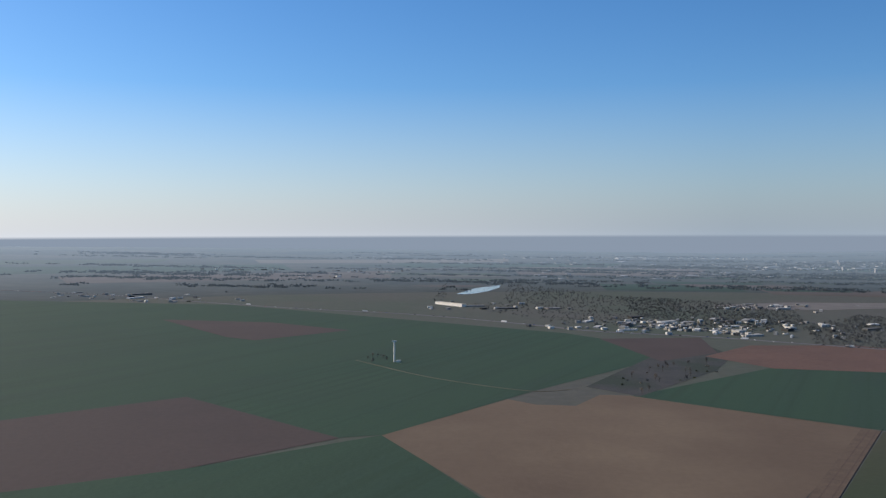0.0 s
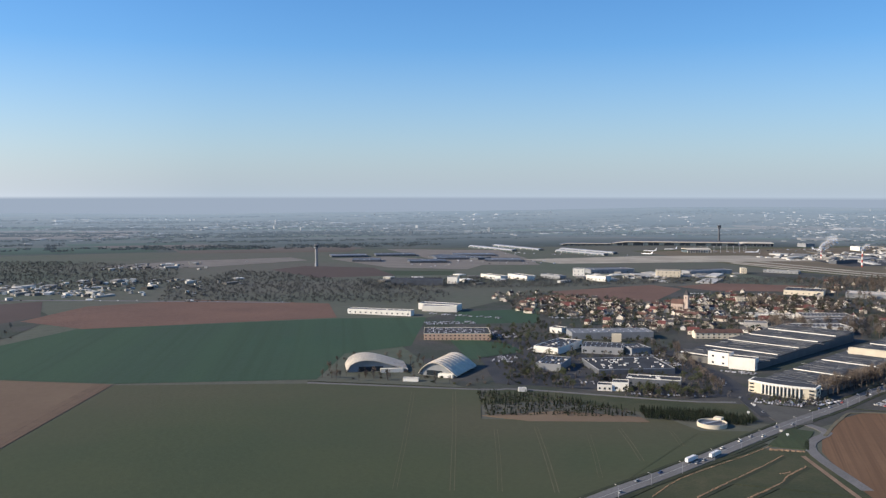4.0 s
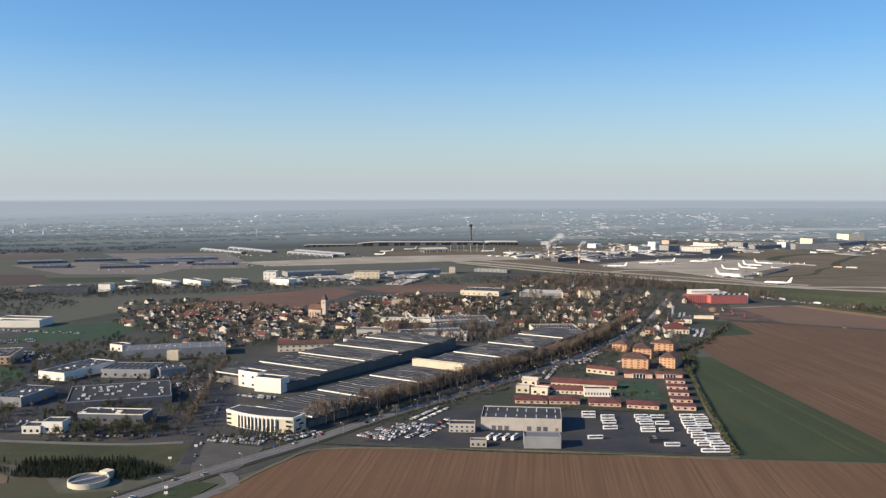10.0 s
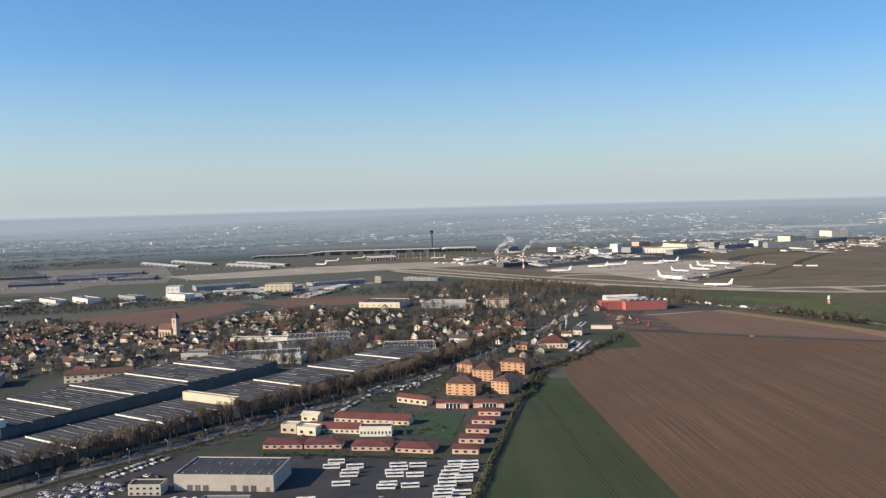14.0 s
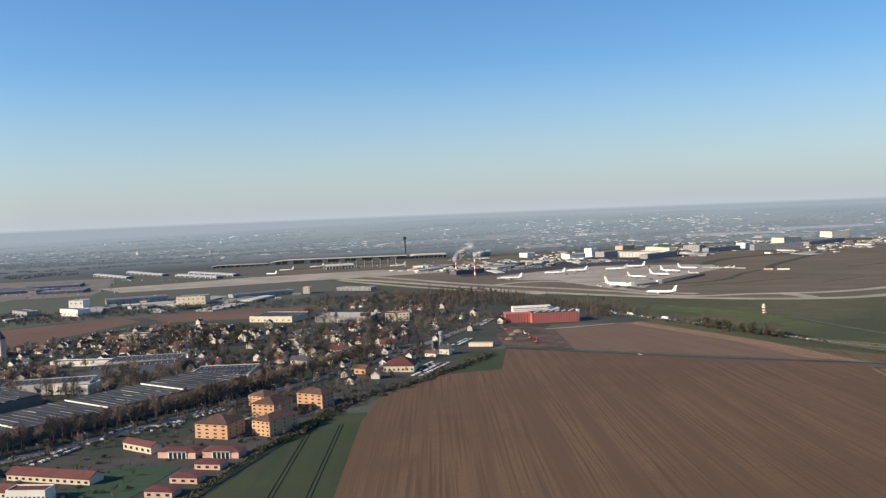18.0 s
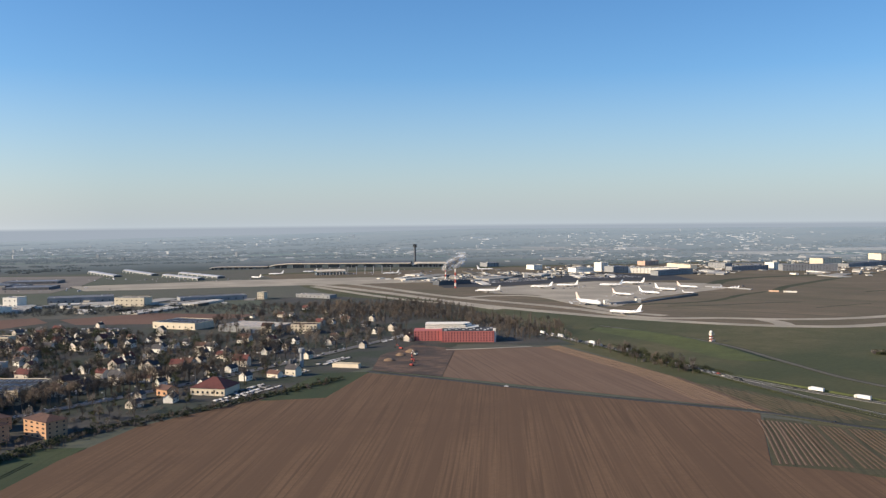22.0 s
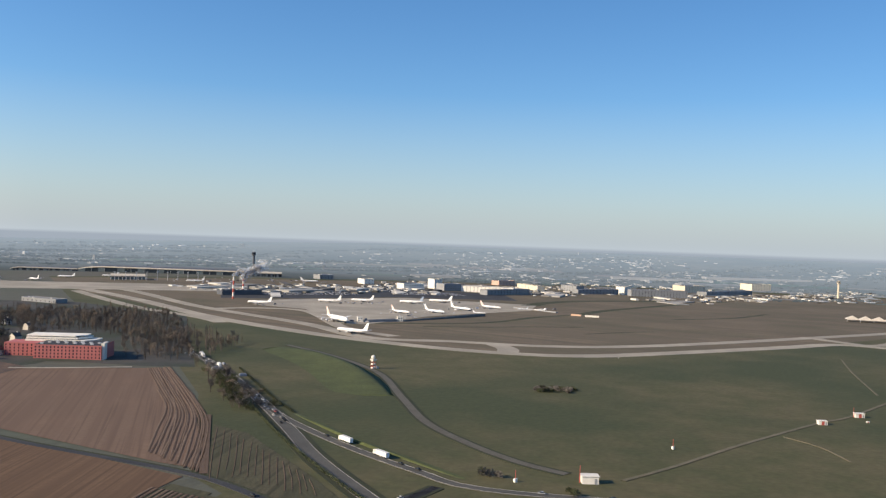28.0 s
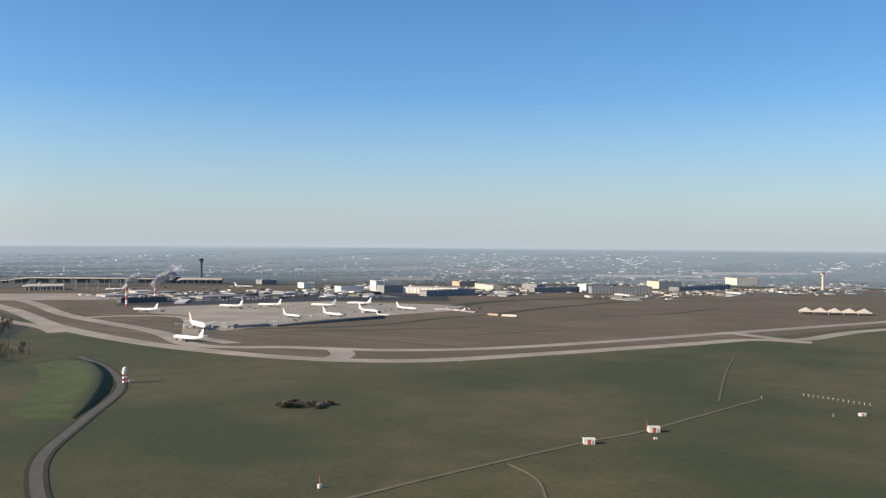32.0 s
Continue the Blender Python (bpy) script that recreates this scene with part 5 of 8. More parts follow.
block("white_office", 1042.0, 560.0, 1047.0, 552.0, 4, 2.8, M_CREAM, M_GREYROOF, "small cream office before the open hall", "office", windows=3)
block("apartment_house", 864.4, 591.1, 870.7, 585.1, 9, 7, M_CREAM, M_SLATE, "yellowish village block of flats", windows=5, storeys=3)
block("apartment_house", 872.2, 583.6, 879.3, 576.9, 9, 7, M_CREAM, M_SLATE, "yellowish village block of flats", windows=5, storeys=3)
block("apartment_house", 1070.7, 529.3, 1085.9, 515.0, 12, 7, M_CREAM, M_TILE, "beige three-storey apartment house", windows=7, storeys=3)
block("apartment_house", 1048.2, 534.2, 1053.9, 528.8, 9, 7, M_CREAM, M_TILE, "tall cream villa with tiled roof", gable=True, windows=3, storeys=2)


# ---- the arched sports halls ----
def arched_hall(ax, ay, bx, by, depth, rise, lean, label):
    x, y, w, deg = frame_of(ax, ay, bx, by)
    top = thing("arched_hall", x, y, deg, label, "hall", "arched halls")
    n = 16
    arc = [(-w / 2 + w * i / n, 1.2 + rise * math.sin(math.pi * (i / n) ** lean)) for i in range(n + 1)]
    ribs = 14
    for k in range(ribs):
        y0, y1 = depth * k / ribs, depth * (k + 0.93) / ribs
        lift = 0.22 * (k % 2)
        s = Shape().ring([[(a, yy, b + lift) for a, b in arc] + [(a, yy, b + lift - 0.5) for a, b in reversed(arc)] for yy in (y0, y1)])
        part("roof_panel", s, M_SHELL, top)
    part("front_wall", Shape().ring([[(-w / 2 + 0.5, yy, -1)] + [(a * 0.97, yy, b - 0.5) for a, b in arc] + [(w / 2 - 0.5, yy, -1)] for yy in (1.5, 1.8)]), M_GREYWALL, top)
    part("back_wall", Shape().ring([[(-w / 2 + 0.5, yy, -1)] + [(a * 0.97, yy, b - 0.5) for a, b in arc] + [(w / 2 - 0.5, yy, -1)] for yy in (depth - 1.8, depth - 1.5)]), M_GREYWALL, top)
    part("glazing", Shape().box(-w * 0.3, 1.3, 0.3, w * 0.1, 1.5, 3.2), M_GLASS, top)
    part("porch", Shape().box(w * 0.05, -1.5, -0.5, w * 0.42, 1.5, 2.2), M_WHITE, top)
    return top


arched_hall(359.9, 455.0, 393.1, 440.5, 24, 6.2, 0.62, "hall under a sweeping pale ribbed shell roof")
arched_hall(393.1, 428.7, 407.2, 409.4, 34, 7.0, 0.8, "hall under a striped pale barrel roof")
block("kiosk", 376.6, 417.3, 383.3, 411.8, 3, 1.6, M_WHITE, M_GREYROOF, "small white flat kiosk by the lane", "kiosk")
block("kiosk", 416.3, 362.7, 419.9, 360.6, 3, 1.6, M_WHITE, M_GREYROOF, "small white hut by the lane", "kiosk")


def round_tank():
    x, y = 449.2, 261.4
    top = thing("round_tank", x, y, 0, "low round white tank with open top", "tank")
    ang = [2 * math.pi * i / 36 for i in range(36)]
    ring = lambda r, z: [(r * math.cos(a), r * math.sin(a), z) for a in ang]
    part("wall", Shape().ring([ring(6.6, -1.5), ring(6.6, 1.9), ring(6.25, 1.9), ring(6.25, 1.2)], cap=False), M_CREAM, top)
    part("basin", Shape().ring([ring(6.25, 1.0), ring(6.25, 1.2)]), M_DARKWALL, top)
    part("walkway", Shape().box(-6.2, -0.35, 1.75, 6.2, 0.35, 1.9), M_STEEL, top)
    o = part("pump_house", Shape().box(6.3, -1.8, -1, 9.6, 1.8, 2.4), M_CREAM, top)
    o.rotation_euler.z = 0.35


round_tank()


# ---- the church ----
def church():
    x, y = 776.2, 583.0
    top = thing("church", x, y, -66, "pale stone village church with a slim tower", "church")
    part("nave", Shape().box(-9, -3.2, -1, 3, 3.2, 6.5), M_STONE, top)
    r = Shape().ring([[(xx, -3.6, 6.4), (xx, 3.6, 6.4), (xx, 0, 10.6)] for xx in (-9.3, 3.2)])
    part("nave_roof", r, M_TILE, top)
    part("tower", Shape().box(3, -2.1, -1, 7.2, 2.1, 15.0), M_STONE, top)
    part("spire", Shape().add([(2.8, -2.3, 15.0), (7.4, -2.3, 15.0), (7.4, 2.3, 15.0), (2.8, 2.3, 15.0), (5.1, 0, 20.5)], [(3, 2, 1, 0), (0, 1, 4), (1, 2, 4), (2, 3, 4), (3, 0, 4)]), M_SLATE, top)
    for xx in (-7.6, -4.9, -2.2, 0.5):
        part("buttress", Shape().box(xx - 0.3, -4.0, -1, xx + 0.3, -3.2, 4.6), M_STONE, top)
    me = Shape().box(-0.35, -0.06, 0, 0.35, 0.06, 1.8).mesh("window", M_GLASS)
    for i in range(4):
        part("window", me, None, top).location = (-7.5 + i * 2.7, -3.22, 1.8)
    part("belfry_opening", me, None, top).location = (5.1, -2.12, 11.5)


church()

# ---- depot, school and flats across the avenue ----
block("depot_hall", 598.4, 221.8, 620.0, 195.9, 20, 5.2, M_PALE, M_FLATROOF, "white coach depot with dark loading doors and skylights", "depot", skylights=8)
block("depot_office", 585.5, 227.8, 592.9, 219.9, 6, 3.4, M_PALE, M_FLATROOF, "small white depot office", "office", windows=5, storeys=2)
block("depot_shed", 589.9, 190.5, 599.7, 180.0, 8, 4.4, M_GREYWALL, M_GREYROOF, "pale grey windowless depot shed", "shed")
block("guard_hut", 575.9, 206.1, 580.3, 201.4, 4, 2.4, M_PALE, M_GREYROOF, "small white gate hut with a flat roof", "hut", windows=3)
sheet("yard", [(555.3, 242.4), (617.3, 258.7), (650.1, 228.3), (692.7, 173.5), (639.3, 130.3), (637.7, 132.5), (550.0, 240.1)], M_ASPHALT, 0.34, "dark asphalt coach yard", "yard")
for i, (ax, ay, bx, by) in enumerate(((646.7, 245.2, 657.1, 233.9), (657.7, 233.3, 667.4, 222.7), (668.4, 217.6, 677.7, 206.3), (678.0, 203.3, 685.9, 191.0))):
    block("school_pavilion", ax, ay, bx, by, 9, 1.9, M_PINK, M_MAROON, "low school pavilion with maroon roof and pink wall", "pavilion", gable="hip", windows=5, group="school pavilions", pitch=0.1)
for ax, ay, bx, by in ((690.7, 185.7, 696.7, 178.0), (703.2, 194.9, 709.1, 187.1), (716.2, 204.1, 721.8, 196.4), (728.6, 212.8, 734.4, 204.8), (742.1, 222.0, 747.7, 214.1)):
    block("school_pavilion", ax, ay, bx, by, 6, 2.2, M_PINK, M_MAROON, "low school pavilion with maroon roof and pink wall", "pavilion", windows=3, group="school pavilions", gable="hip", pitch=0.08)
block("school_wing", 691.7, 260.0, 709.1, 230.9, 7, 2.2, M_CREAM, M_MAROON, "long cream school wing under a maroon roof", "school", windows=12, gable=True)
block("school_wing", 673.7, 253.6, 686.4, 235.2, 7, 2.1, M_CREAM, M_MAROON, "cream school wing under a maroon roof", "school", windows=10, gable=True)
block("school_wing", 683.6, 232.1, 692.4, 222.5, 6, 3.8, M_WHITE, M_MAROON, "white school hall with a row of windows", "school", windows=9)
block("school_wing", 665.3, 261.2, 669.0, 255.6, 6, 3.4, M_CREAM, M_SHELL, "small cream school annexe building", "school", windows=2)
block("school_wing", 668.1, 253.6, 672.1, 246.2, 6, 3.2, M_CREAM, M_SHELL, "small cream school annexe building", "school", windows=2)
block("school_wing", 736.6, 270.7, 740.5, 254.1, 5, 2.8, M_CREAM, M_MAROON, "cream school annexe with maroon roof", "school", windows=5, gable=True)
block("school_wing", 683.3, 272.7, 686.8, 265.4, 5, 2.8, M_CREAM, M_SHELL, "small cream school annexe building", "school", windows=2, gable=True)
for ax, ay, bx, by in ((739.9, 247.0, 748.9, 235.0), (751.2, 234.4, 759.8, 222.9)):
    g = block("gatehouse", ax, ay, bx, by, 7, 2.6, M_PINK, M_MAROON, "pink gatehouse with a pillared dark portal", "gatehouse", gable="hip", group="school gatehouses", pitch=0.12)
    w = math.hypot(bx - ax, by - ay)
    # flush dark panel in place of the shade inside the portal
    part("portal", Shape().box(-w * 0.2, -0.06, -0.5, w * 0.26, 0.06, 2.2), M_GLASS, g, "flat dark panel painted as the shaded portal")
    post = Shape().box(-0.16, -0.3, -0.5, 0.16, -0.08, 2.4).mesh("pillar", M_WHITE)
    for i in range(5):
        part("pillar", post, None, g).location = (-w * 0.2 + i * w * 0.115, 0, 0)
    part("lintel", Shape().box(-w * 0.22, -0.5, 2.3, w * 0.28, 0.02, 2.7), M_GREYWALL, g)
# terracotta flats
for (ax, ay, bx, by), d, hh in (((763.9, 265.3, 771.2, 252.2), 13, 6.0), ((781.9, 251.6, 784.7, 242.7), 18, 6.2), ((798.9, 281.4, 804.1, 271.3), 16, 6.2), ((824.8, 285.2, 829.6, 271.4), 9, 6.6), ((811.1, 305.7, 813.9, 296.3), 10, 5.0)):
    block("apartment_block", ax, ay, bx, by, d, hh, M_ORANGE, M_TILE, "terracotta apartment block with a hipped tile roof", "apartment block", gable="hip", windows=4, storeys=4, group="terracotta flats", side_windows=3, pitch=0.2)
block("long_shed", 790.5, 519.3, 819.2, 488.9, 8, 3.0, M_WHITE, M_GREYROOF, "long white shed at the village edge", "shed", skylights=8)
block("long_shed", 808.0, 472.0, 842.8, 445.9, 22, 5.0, M_PALE, M_FLATROOF, "long white shed with a glazed grey roof", "shed", skylights=14)
block("long_shed", 812.0, 372.0, 836.8, 350.4, 31, 6.4, M_CREAM, M_FLATROOF, "broad cream hall with a dark roof full of skylights", "shed", skylights=16)
block("shop", 908.3, 326.6, 919.6, 312.6, 16, 3.6, M_CREAM, M_MAROON, "cream roadside shop under a maroon roof", "shop", gable="hip", windows=7)
block("shop", 894.9, 335.6, 897.6, 328.7, 7, 3.2, M_ORANGE, M_TILE, "small roadside shop with orange wall", "shop", gable=True, windows=2)
block("long_shed", 1006.8, 359.2, 1016.5, 346.3, 4, 2.2, M_CREAM, M_GREYROOF, "long low cream wall shed beside the road", "shed")


def red_block():
    ax, ay, bx, by = 1127.7, 411.1, 1157.1, 387.8
    x, y, w, deg = frame_of(ax, ay, bx, by)
    top = thing("red_building", x, y, deg, "new red-clad building with white upper storey", "building")
    part("wall", Shape().box(-w / 2, 0, -2, w / 2, 24, 8.0), M_RED, top)
    part("roof", Shape().box(-w / 2 + 0.3, 0.3, 7.9, w / 2 - 0.3, 23.7, 8.1), M_FLATROOF, top)
    part("wing_wall", Shape().box(-w / 2 - 20, 9, -2, -w / 2 - 0.01, 24, 7.6), M_RED, top)
    for z0, z1, y0, xr in ((7.6, 8.5, 18.5, w * 0.10), (8.9, 9.8, 20.0, -w * 0.04), (10.3, 10.9, 20.6, -w * 0.08)):
        part("upper_storey", Shape().add([(-w / 2 - 12, y0, z0), (xr, y0, z0), (xr + 5, y0 + 6, z0), (xr + 5, 34, z0), (-w / 2 - 12, 34, z0), (-w / 2 - 12, y0, z1), (xr, y0, z1), (xr + 5, y0 + 6, z1), (xr + 5, 34, z1), (-w / 2 - 12, 34, z1)],
                                         [(4, 3, 2, 1, 0), (5, 6, 7, 8, 9), (0, 1, 6, 5), (1, 2, 7, 6), (2, 3, 8, 7), (3, 4, 9, 8), (4, 0, 5, 9)]), M_WHITE, top, "white upper storey band")
    part("window_band", Shape().box(-w / 2 - 11.6, 21.2, 8.4, -w * 0.04, 33.5, 10.4), M_GLASS, top, "dark recessed glazing")
    unit = Shape().box(-0.9, -0.6, 0, 0.9, 0.6, 0.8).mesh("roof_unit", M_STEEL)
    for i in range(14):
        part("roof_unit", unit, None, top).location = (-w * 0.42 + i * w * 0.068, 4.0 + (i * 5) % 11, 8.1)
    part("lower_storey", Shape().box(-w / 2 - 12, 24.1, -2, w * 0.1, 34, 7.6), M_WHITE, top)
    me = Shape().box(-0.35, -0.06, 0, 0.35, 0.06, 1.0).mesh("window", M_GLASS)
    for j in range(4):
        for i in range(18):
            part("window", me, None, top).location = (-w / 2 + (i + 0.5) * w / 18, 0, 0.7 + 1.85 * j)
        for i in range(8):
            part("window", me, None, top).location = (-w / 2 - 19 + i * 2.4, 9.0, 0.5 + 1.8 * j)
    part("stair_tower", Shape().box(w / 2 - 0.4, 1, -2, w / 2 + 1.4, 6, 9.4), M_WHITE, top)


red_block()


def water_tower():
    x, y = 993.9, 372.1
    top = thing("water_tower", x, y, 0, "slim grey concrete water tower with a wider head", "tower")
    ang = [2 * math.pi * i / 20 for i in range(20)]
    ring = lambda r, z: [(r * math.cos(a), r * math.sin(a), z) for a in ang]
    part("shaft", Shape().ring([ring(1.3, -1), ring(1.1, 8)]), M_GREYWALL, top)
    part("head", Shape().ring([ring(1.1, 8), ring(1.8, 8.8), ring(1.8, 10.6), ring(1.5, 11.0)]), M_GREYWALL, top)
    for dx in (-4.5, -7.2):
        o = part("silo", Shape().ring([ring(1.1, -1), ring(1.1, 5.0), ring(0.3, 5.6)]), M_GREYROOF, top)
        o.location.x = dx


water_tower()


def excavator(x, y, deg, paint, label):
    top = thing("excavator", x, y, deg, label, "excavator", "diggers on the building site", up=0.1)
    for sg in (-1, 1):
        part("track", Shape().prism([(-1.3, sg * 0.7 - 0.25), (1.3, sg * 0.7 - 0.25), (1.3, sg * 0.7 + 0.25), (-1.3, sg * 0.7 + 0.25)], 0, 0.6), M_RUBBER, top)
    part("body", Shape().prism([(-1.5, -0.8), (0.7, -0.8), (0.7, 0.8), (-1.5, 0.8)], 0.65, 1.5), paint, top)
    part("cab", Shape().box(0.0, 0.1, 1.5, 0.9, 0.8, 2.3), M_GLASS, top)
    part("boom", Shape().tube((0.6, -0.2, 1.3), (2.6, -0.2, 3.6), 0.22, 0.18, 6), paint, top)
    part("arm", Shape().tube((2.6, -0.2, 3.6), (4.0, -0.2, 1.6), 0.17, 0.13, 6), paint, top)
    part("bucket", Shape().prism([(3.7, -0.6), (4.4, -0.6), (4.4, 0.2), (3.7, 0.2)], 1.0, 1.7), M_RUBBER, top)


sheet("building_site", [(1018.1, 334.9), (1056.3, 382.8), (1105.7, 413.0), (1113.3, 377.6), (1035.6, 292.6), (1023.8, 320.6)], M_SITE, 0.5, "churned brown building site beside the red building", "building site")
for (x, y), deg, m in (((1045.3, 333.7), 30, M_TAILRED), ((1083.1, 398.7), 120, M_TAILRED), ((1073.7, 369.0), 200, M_WHITE), ((1058.5, 350.9), 70, M_TAILRED)):
    excavator(x, y, deg, m, "red digger standing on the churned site" if m is M_TAILRED else "pale digger standing on the churned site")


def spoil_heap(x, y, r, h):
    s = Shape()
    rr = random.Random(int(x))
    rings = [[(k * r * math.cos(a) * rr.uniform(0.85, 1.15), k * r * math.sin(a) * rr.uniform(0.85, 1.15), z * h) for a in [math.pi * i / 8 for i in range(16)]] for k, z in ((1, -0.2), (0.75, 0.45), (0.4, 0.85), (0.08, 1))]
    ob = new("spoil_heap", s.ring(rings).mesh("spoil_heap", M_TRENCH, True))
    ob.matrix_world = pose(x, y, gz(x, y))
    return tagged(ob, "heap of dug brown earth", "heap", "spoil heaps")


for (x, y), r in (((1080.9, 382.8), 5), ((1066.4, 374.8), 4), ((1047.3, 359.8), 4)):
    spoil_heap(x, y, r, r * 0.45)
strip("pale_kerb", [(1104.9, 377.3), (1127.7, 366.2), (1161.1, 354.1)], 3.0, M_CONCRETE, 0.66, "pale concrete strip before the red building", "pavement")

# loading doors of the depot, the sports pitch, and asphalt between the works
for o in [o for o in scene.objects if o.name.startswith("depot_hall") and o.parent is None]:
    w = math.hypot(*(Vector((620.0, 195.9)) - Vector((598.4, 221.8))))
    leaf = Shape().box(-0.9, -0.06, 0, 0.9, 0.06, 2.4).mesh("loading_door", M_DARKWALL)
    for i in (-0.34, -0.26, -0.18, 0.1, 0.22, 0.3):
        part("loading_door", leaf, None, o, "dark roller door").location = (w * i, -0.02, -0.3)
    part("small_door", Shape().box(w * 0.42, -0.08, -0.3, w * 0.46, 0.02, 1.6), M_TRENCH, o)
sheet("sports_pitch", [(698.6, 229.5), (725.1, 248.1), (739.9, 228.1), (707.1, 202.1)], M_CROP, 0.34, "dark green school playing field", "field")
for pts in ([(483.9, 507.1), (535.5, 571.4), (548.1, 523.5), (512.7, 390.5), (467.9, 334.1), (436.9, 368.1), (418.1, 386.7)], [(530.0, 432.3), (595.4, 418.6), (509.0, 292.1), (462.7, 334.7), (484.8, 376.9)], [(566.2, 363.9), (534.0, 312.3), (536.8, 258.1), (514.1, 267.3), (506.8, 287.5), (557.6, 361.8)]):
    sheet("yard", pts, M_ASPHALT, 0.3, "dark asphalt yard between the works", "yard")


# ---- lamp posts along the main road ----
def lamp_post(x, y, deg):
    top = thing("street_lamp", x, y, deg, "tall slim grey street lamp by the road", "street lamp", "street lamps")
    part("pole", Shape().tube((0, 0, -0.5), (0, 0, 4.4), 0.09, 0.06, 6), M_GREYWALL, top)
    part("arm", Shape().tube((0, 0, 4.35), (0, -1.1, 4.55), 0.05, 0.04, 5), M_GREYWALL, top)
    part("lamp_head", Shape().box(-0.12, -1.6, 4.5, 0.12, -1.0, 4.62), M_WHITE, top)


LINE = smooth_line(ROADS[0][1], 17.0)
for i in range(4, len(LINE) - 3):
    q = (LINE[i + 1] - LINE[i - 1]).normalized()
    lamp_post(LINE[i].x + q.y * 4.4, LINE[i].y - q.x * 4.4, math.degrees(math.atan2(q.y, q.x)) + 180)


def road_sign(x, y, deg, m, label):
    top = thing("road_sign", x, y, deg, label, "road sign", "road signs")
    part("post", Shape().tube((0, 0, -0.4), (0, 0, 1.7), 0.05, 0.05, 6), M_STEEL, top)
    part("panel", Shape().box(-0.6, -0.04, 0.9, 0.6, 0.04, 1.8), m, top)


for (x, y), deg, m in (((464.7, 236.6), -41, M_WHITE), ((462.0, 231.3), -41, M_WHITE), ((481.3, 267.2), -41, M_WHITE), ((517.7, 254.9), -41, M_BLUE), ((496.4, 275.9), -41, M_WHITE), ((517.7, 270.2), -20, M_WHITE)):
    road_sign(x, y, deg, m, "white roadside sign panel on a post" if m is M_WHITE else "blue roadside sign panel on a post")


# ---- trees and hedges ----
def inside(x, y, poly):
    c = False
    for i in range(len(poly)):
        (x0, y0), (x1, y1) = poly[i - 1], poly[i]
        if (y0 > y) != (y1 > y) and x < (x1 - x0) * (y - y0) / (y1 - y0) + x0:
            c = not c
    return c


def footprints():
    out = []
    for o in scene.objects:
        if o.parent is None and o.type == "EMPTY" and o.children:
            w = [c for c in o.children if c.type == "MESH" and c.name.split(".")[0] in ("wall", "nave", "front_wall", "roof_panel", "wing_wall", "upper_storey", "tower")]
            for c in w:
                b = [Vector(q) for q in c.bound_box]
                out.append((o.matrix_world.inverted(), min(q.x for q in b) - 1.0, max(q.x for q in b) + 1.0, min(q.y for q in b) - 1.0, max(q.y for q in b) + 1.0))
    return out


def road_points():
    return [(p.x, p.y, w) for _, pts, w, _, _ in ROADS for p in smooth_line(pts, 5.0)]


bpy.context.view_layer.update()
FOOT, ROADP = footprints(), road_points()


CELL = 24.0
NEAR = {}
for q in FOOT:
    m = q[0].inverted()
    c = m @ Vector(((q[1] + q[2]) / 2, (q[3] + q[4]) / 2, 0))
    r = math.hypot(q[2] - q[1], q[4] - q[3]) / 2 + 6
    for i in range(int((c.x - r) // CELL), int((c.x + r) // CELL) + 1):
        for j in range(int((c.y - r) // CELL), int((c.y + r) // CELL) + 1):
            NEAR.setdefault((i, j), ([], []))[0].append(q)
for a, b, w in ROADP:
    for i in range(int((a - 10) // CELL), int((a + 10) // CELL) + 1):
        for j in range(int((b - 10) // CELL), int((b + 10) // CELL) + 1):
            NEAR.setdefault((i, j), ([], []))[1].append((a, b, w))


def clear(x, y, gap=0.0):
    foot, road = NEAR.get((int(x // CELL), int(y // CELL)), ((), ()))
    for m, x0, x1, y0, y1 in foot:
        p = m @ Vector((x, y, 0))
        if x0 - gap < p.x < x1 + gap and y0 - gap < p.y < y1 + gap:
            return False
    return all((x - a) ** 2 + (y - b) ** 2 > (w / 2 + 1 + gap) ** 2 for a, b, w in road)


def spots(poly, n, seed, apart, gap=0.0):
    rnd = random.Random(seed)
    xs, ys = [p[0] for p in poly], [p[1] for p in poly]
    out, tries = [], 0
    while len(out) < n and tries < n * 40:
        tries += 1
        x, y = rnd.uniform(min(xs), max(xs)), rnd.uniform(min(ys), max(ys))
        if inside(x, y, poly) and clear(x, y, gap) and all((x - a) ** 2 + (y - b) ** 2 > apart * apart for a, b in out):
            out.append((x, y))
    return out


# ---- the village houses ----
HOUSES = []
rnd = random.Random(5)
for k, (w, d, h, wall, roof, label) in enumerate((
        (6.0, 4.2, 2.8, M_STUCCO, M_TILE, "cream village house with steep red tile roof"),
        (7.5, 4.4, 2.6, M_STUCCO, M_TILE, "pale village house with weathered tile roof"),
        (5.0, 4.6, 3.6, M_STUCCO, M_SLATE, "tall cream village house with dark roof"),
        (8.5, 4.6, 2.4, M_STUCCO, M_TILE, "long pale farmhouse with dark tile roof"),
        (5.2, 4.0, 2.6, M_WHITE, M_SLATE, "white village house with dark roof"),
        (6.5, 5.0, 3.0, M_STUCCO, M_MAROON, "cream village house with maroon roof"))):
    HOUSES.append(house(-9000 + 60 * k, -9000, 0, w, d, h, wall, roof, label))
VILLAGE = [(647.5, 608.5), (688.4, 713.9), (758.6, 732.9), (793.6, 632.4), (924.4, 667.5), (968.6, 601.5), (923.2, 522.0), (750.2, 473.9), (706.0, 436.6), (656.4, 449.5), (655.4, 523.5)]
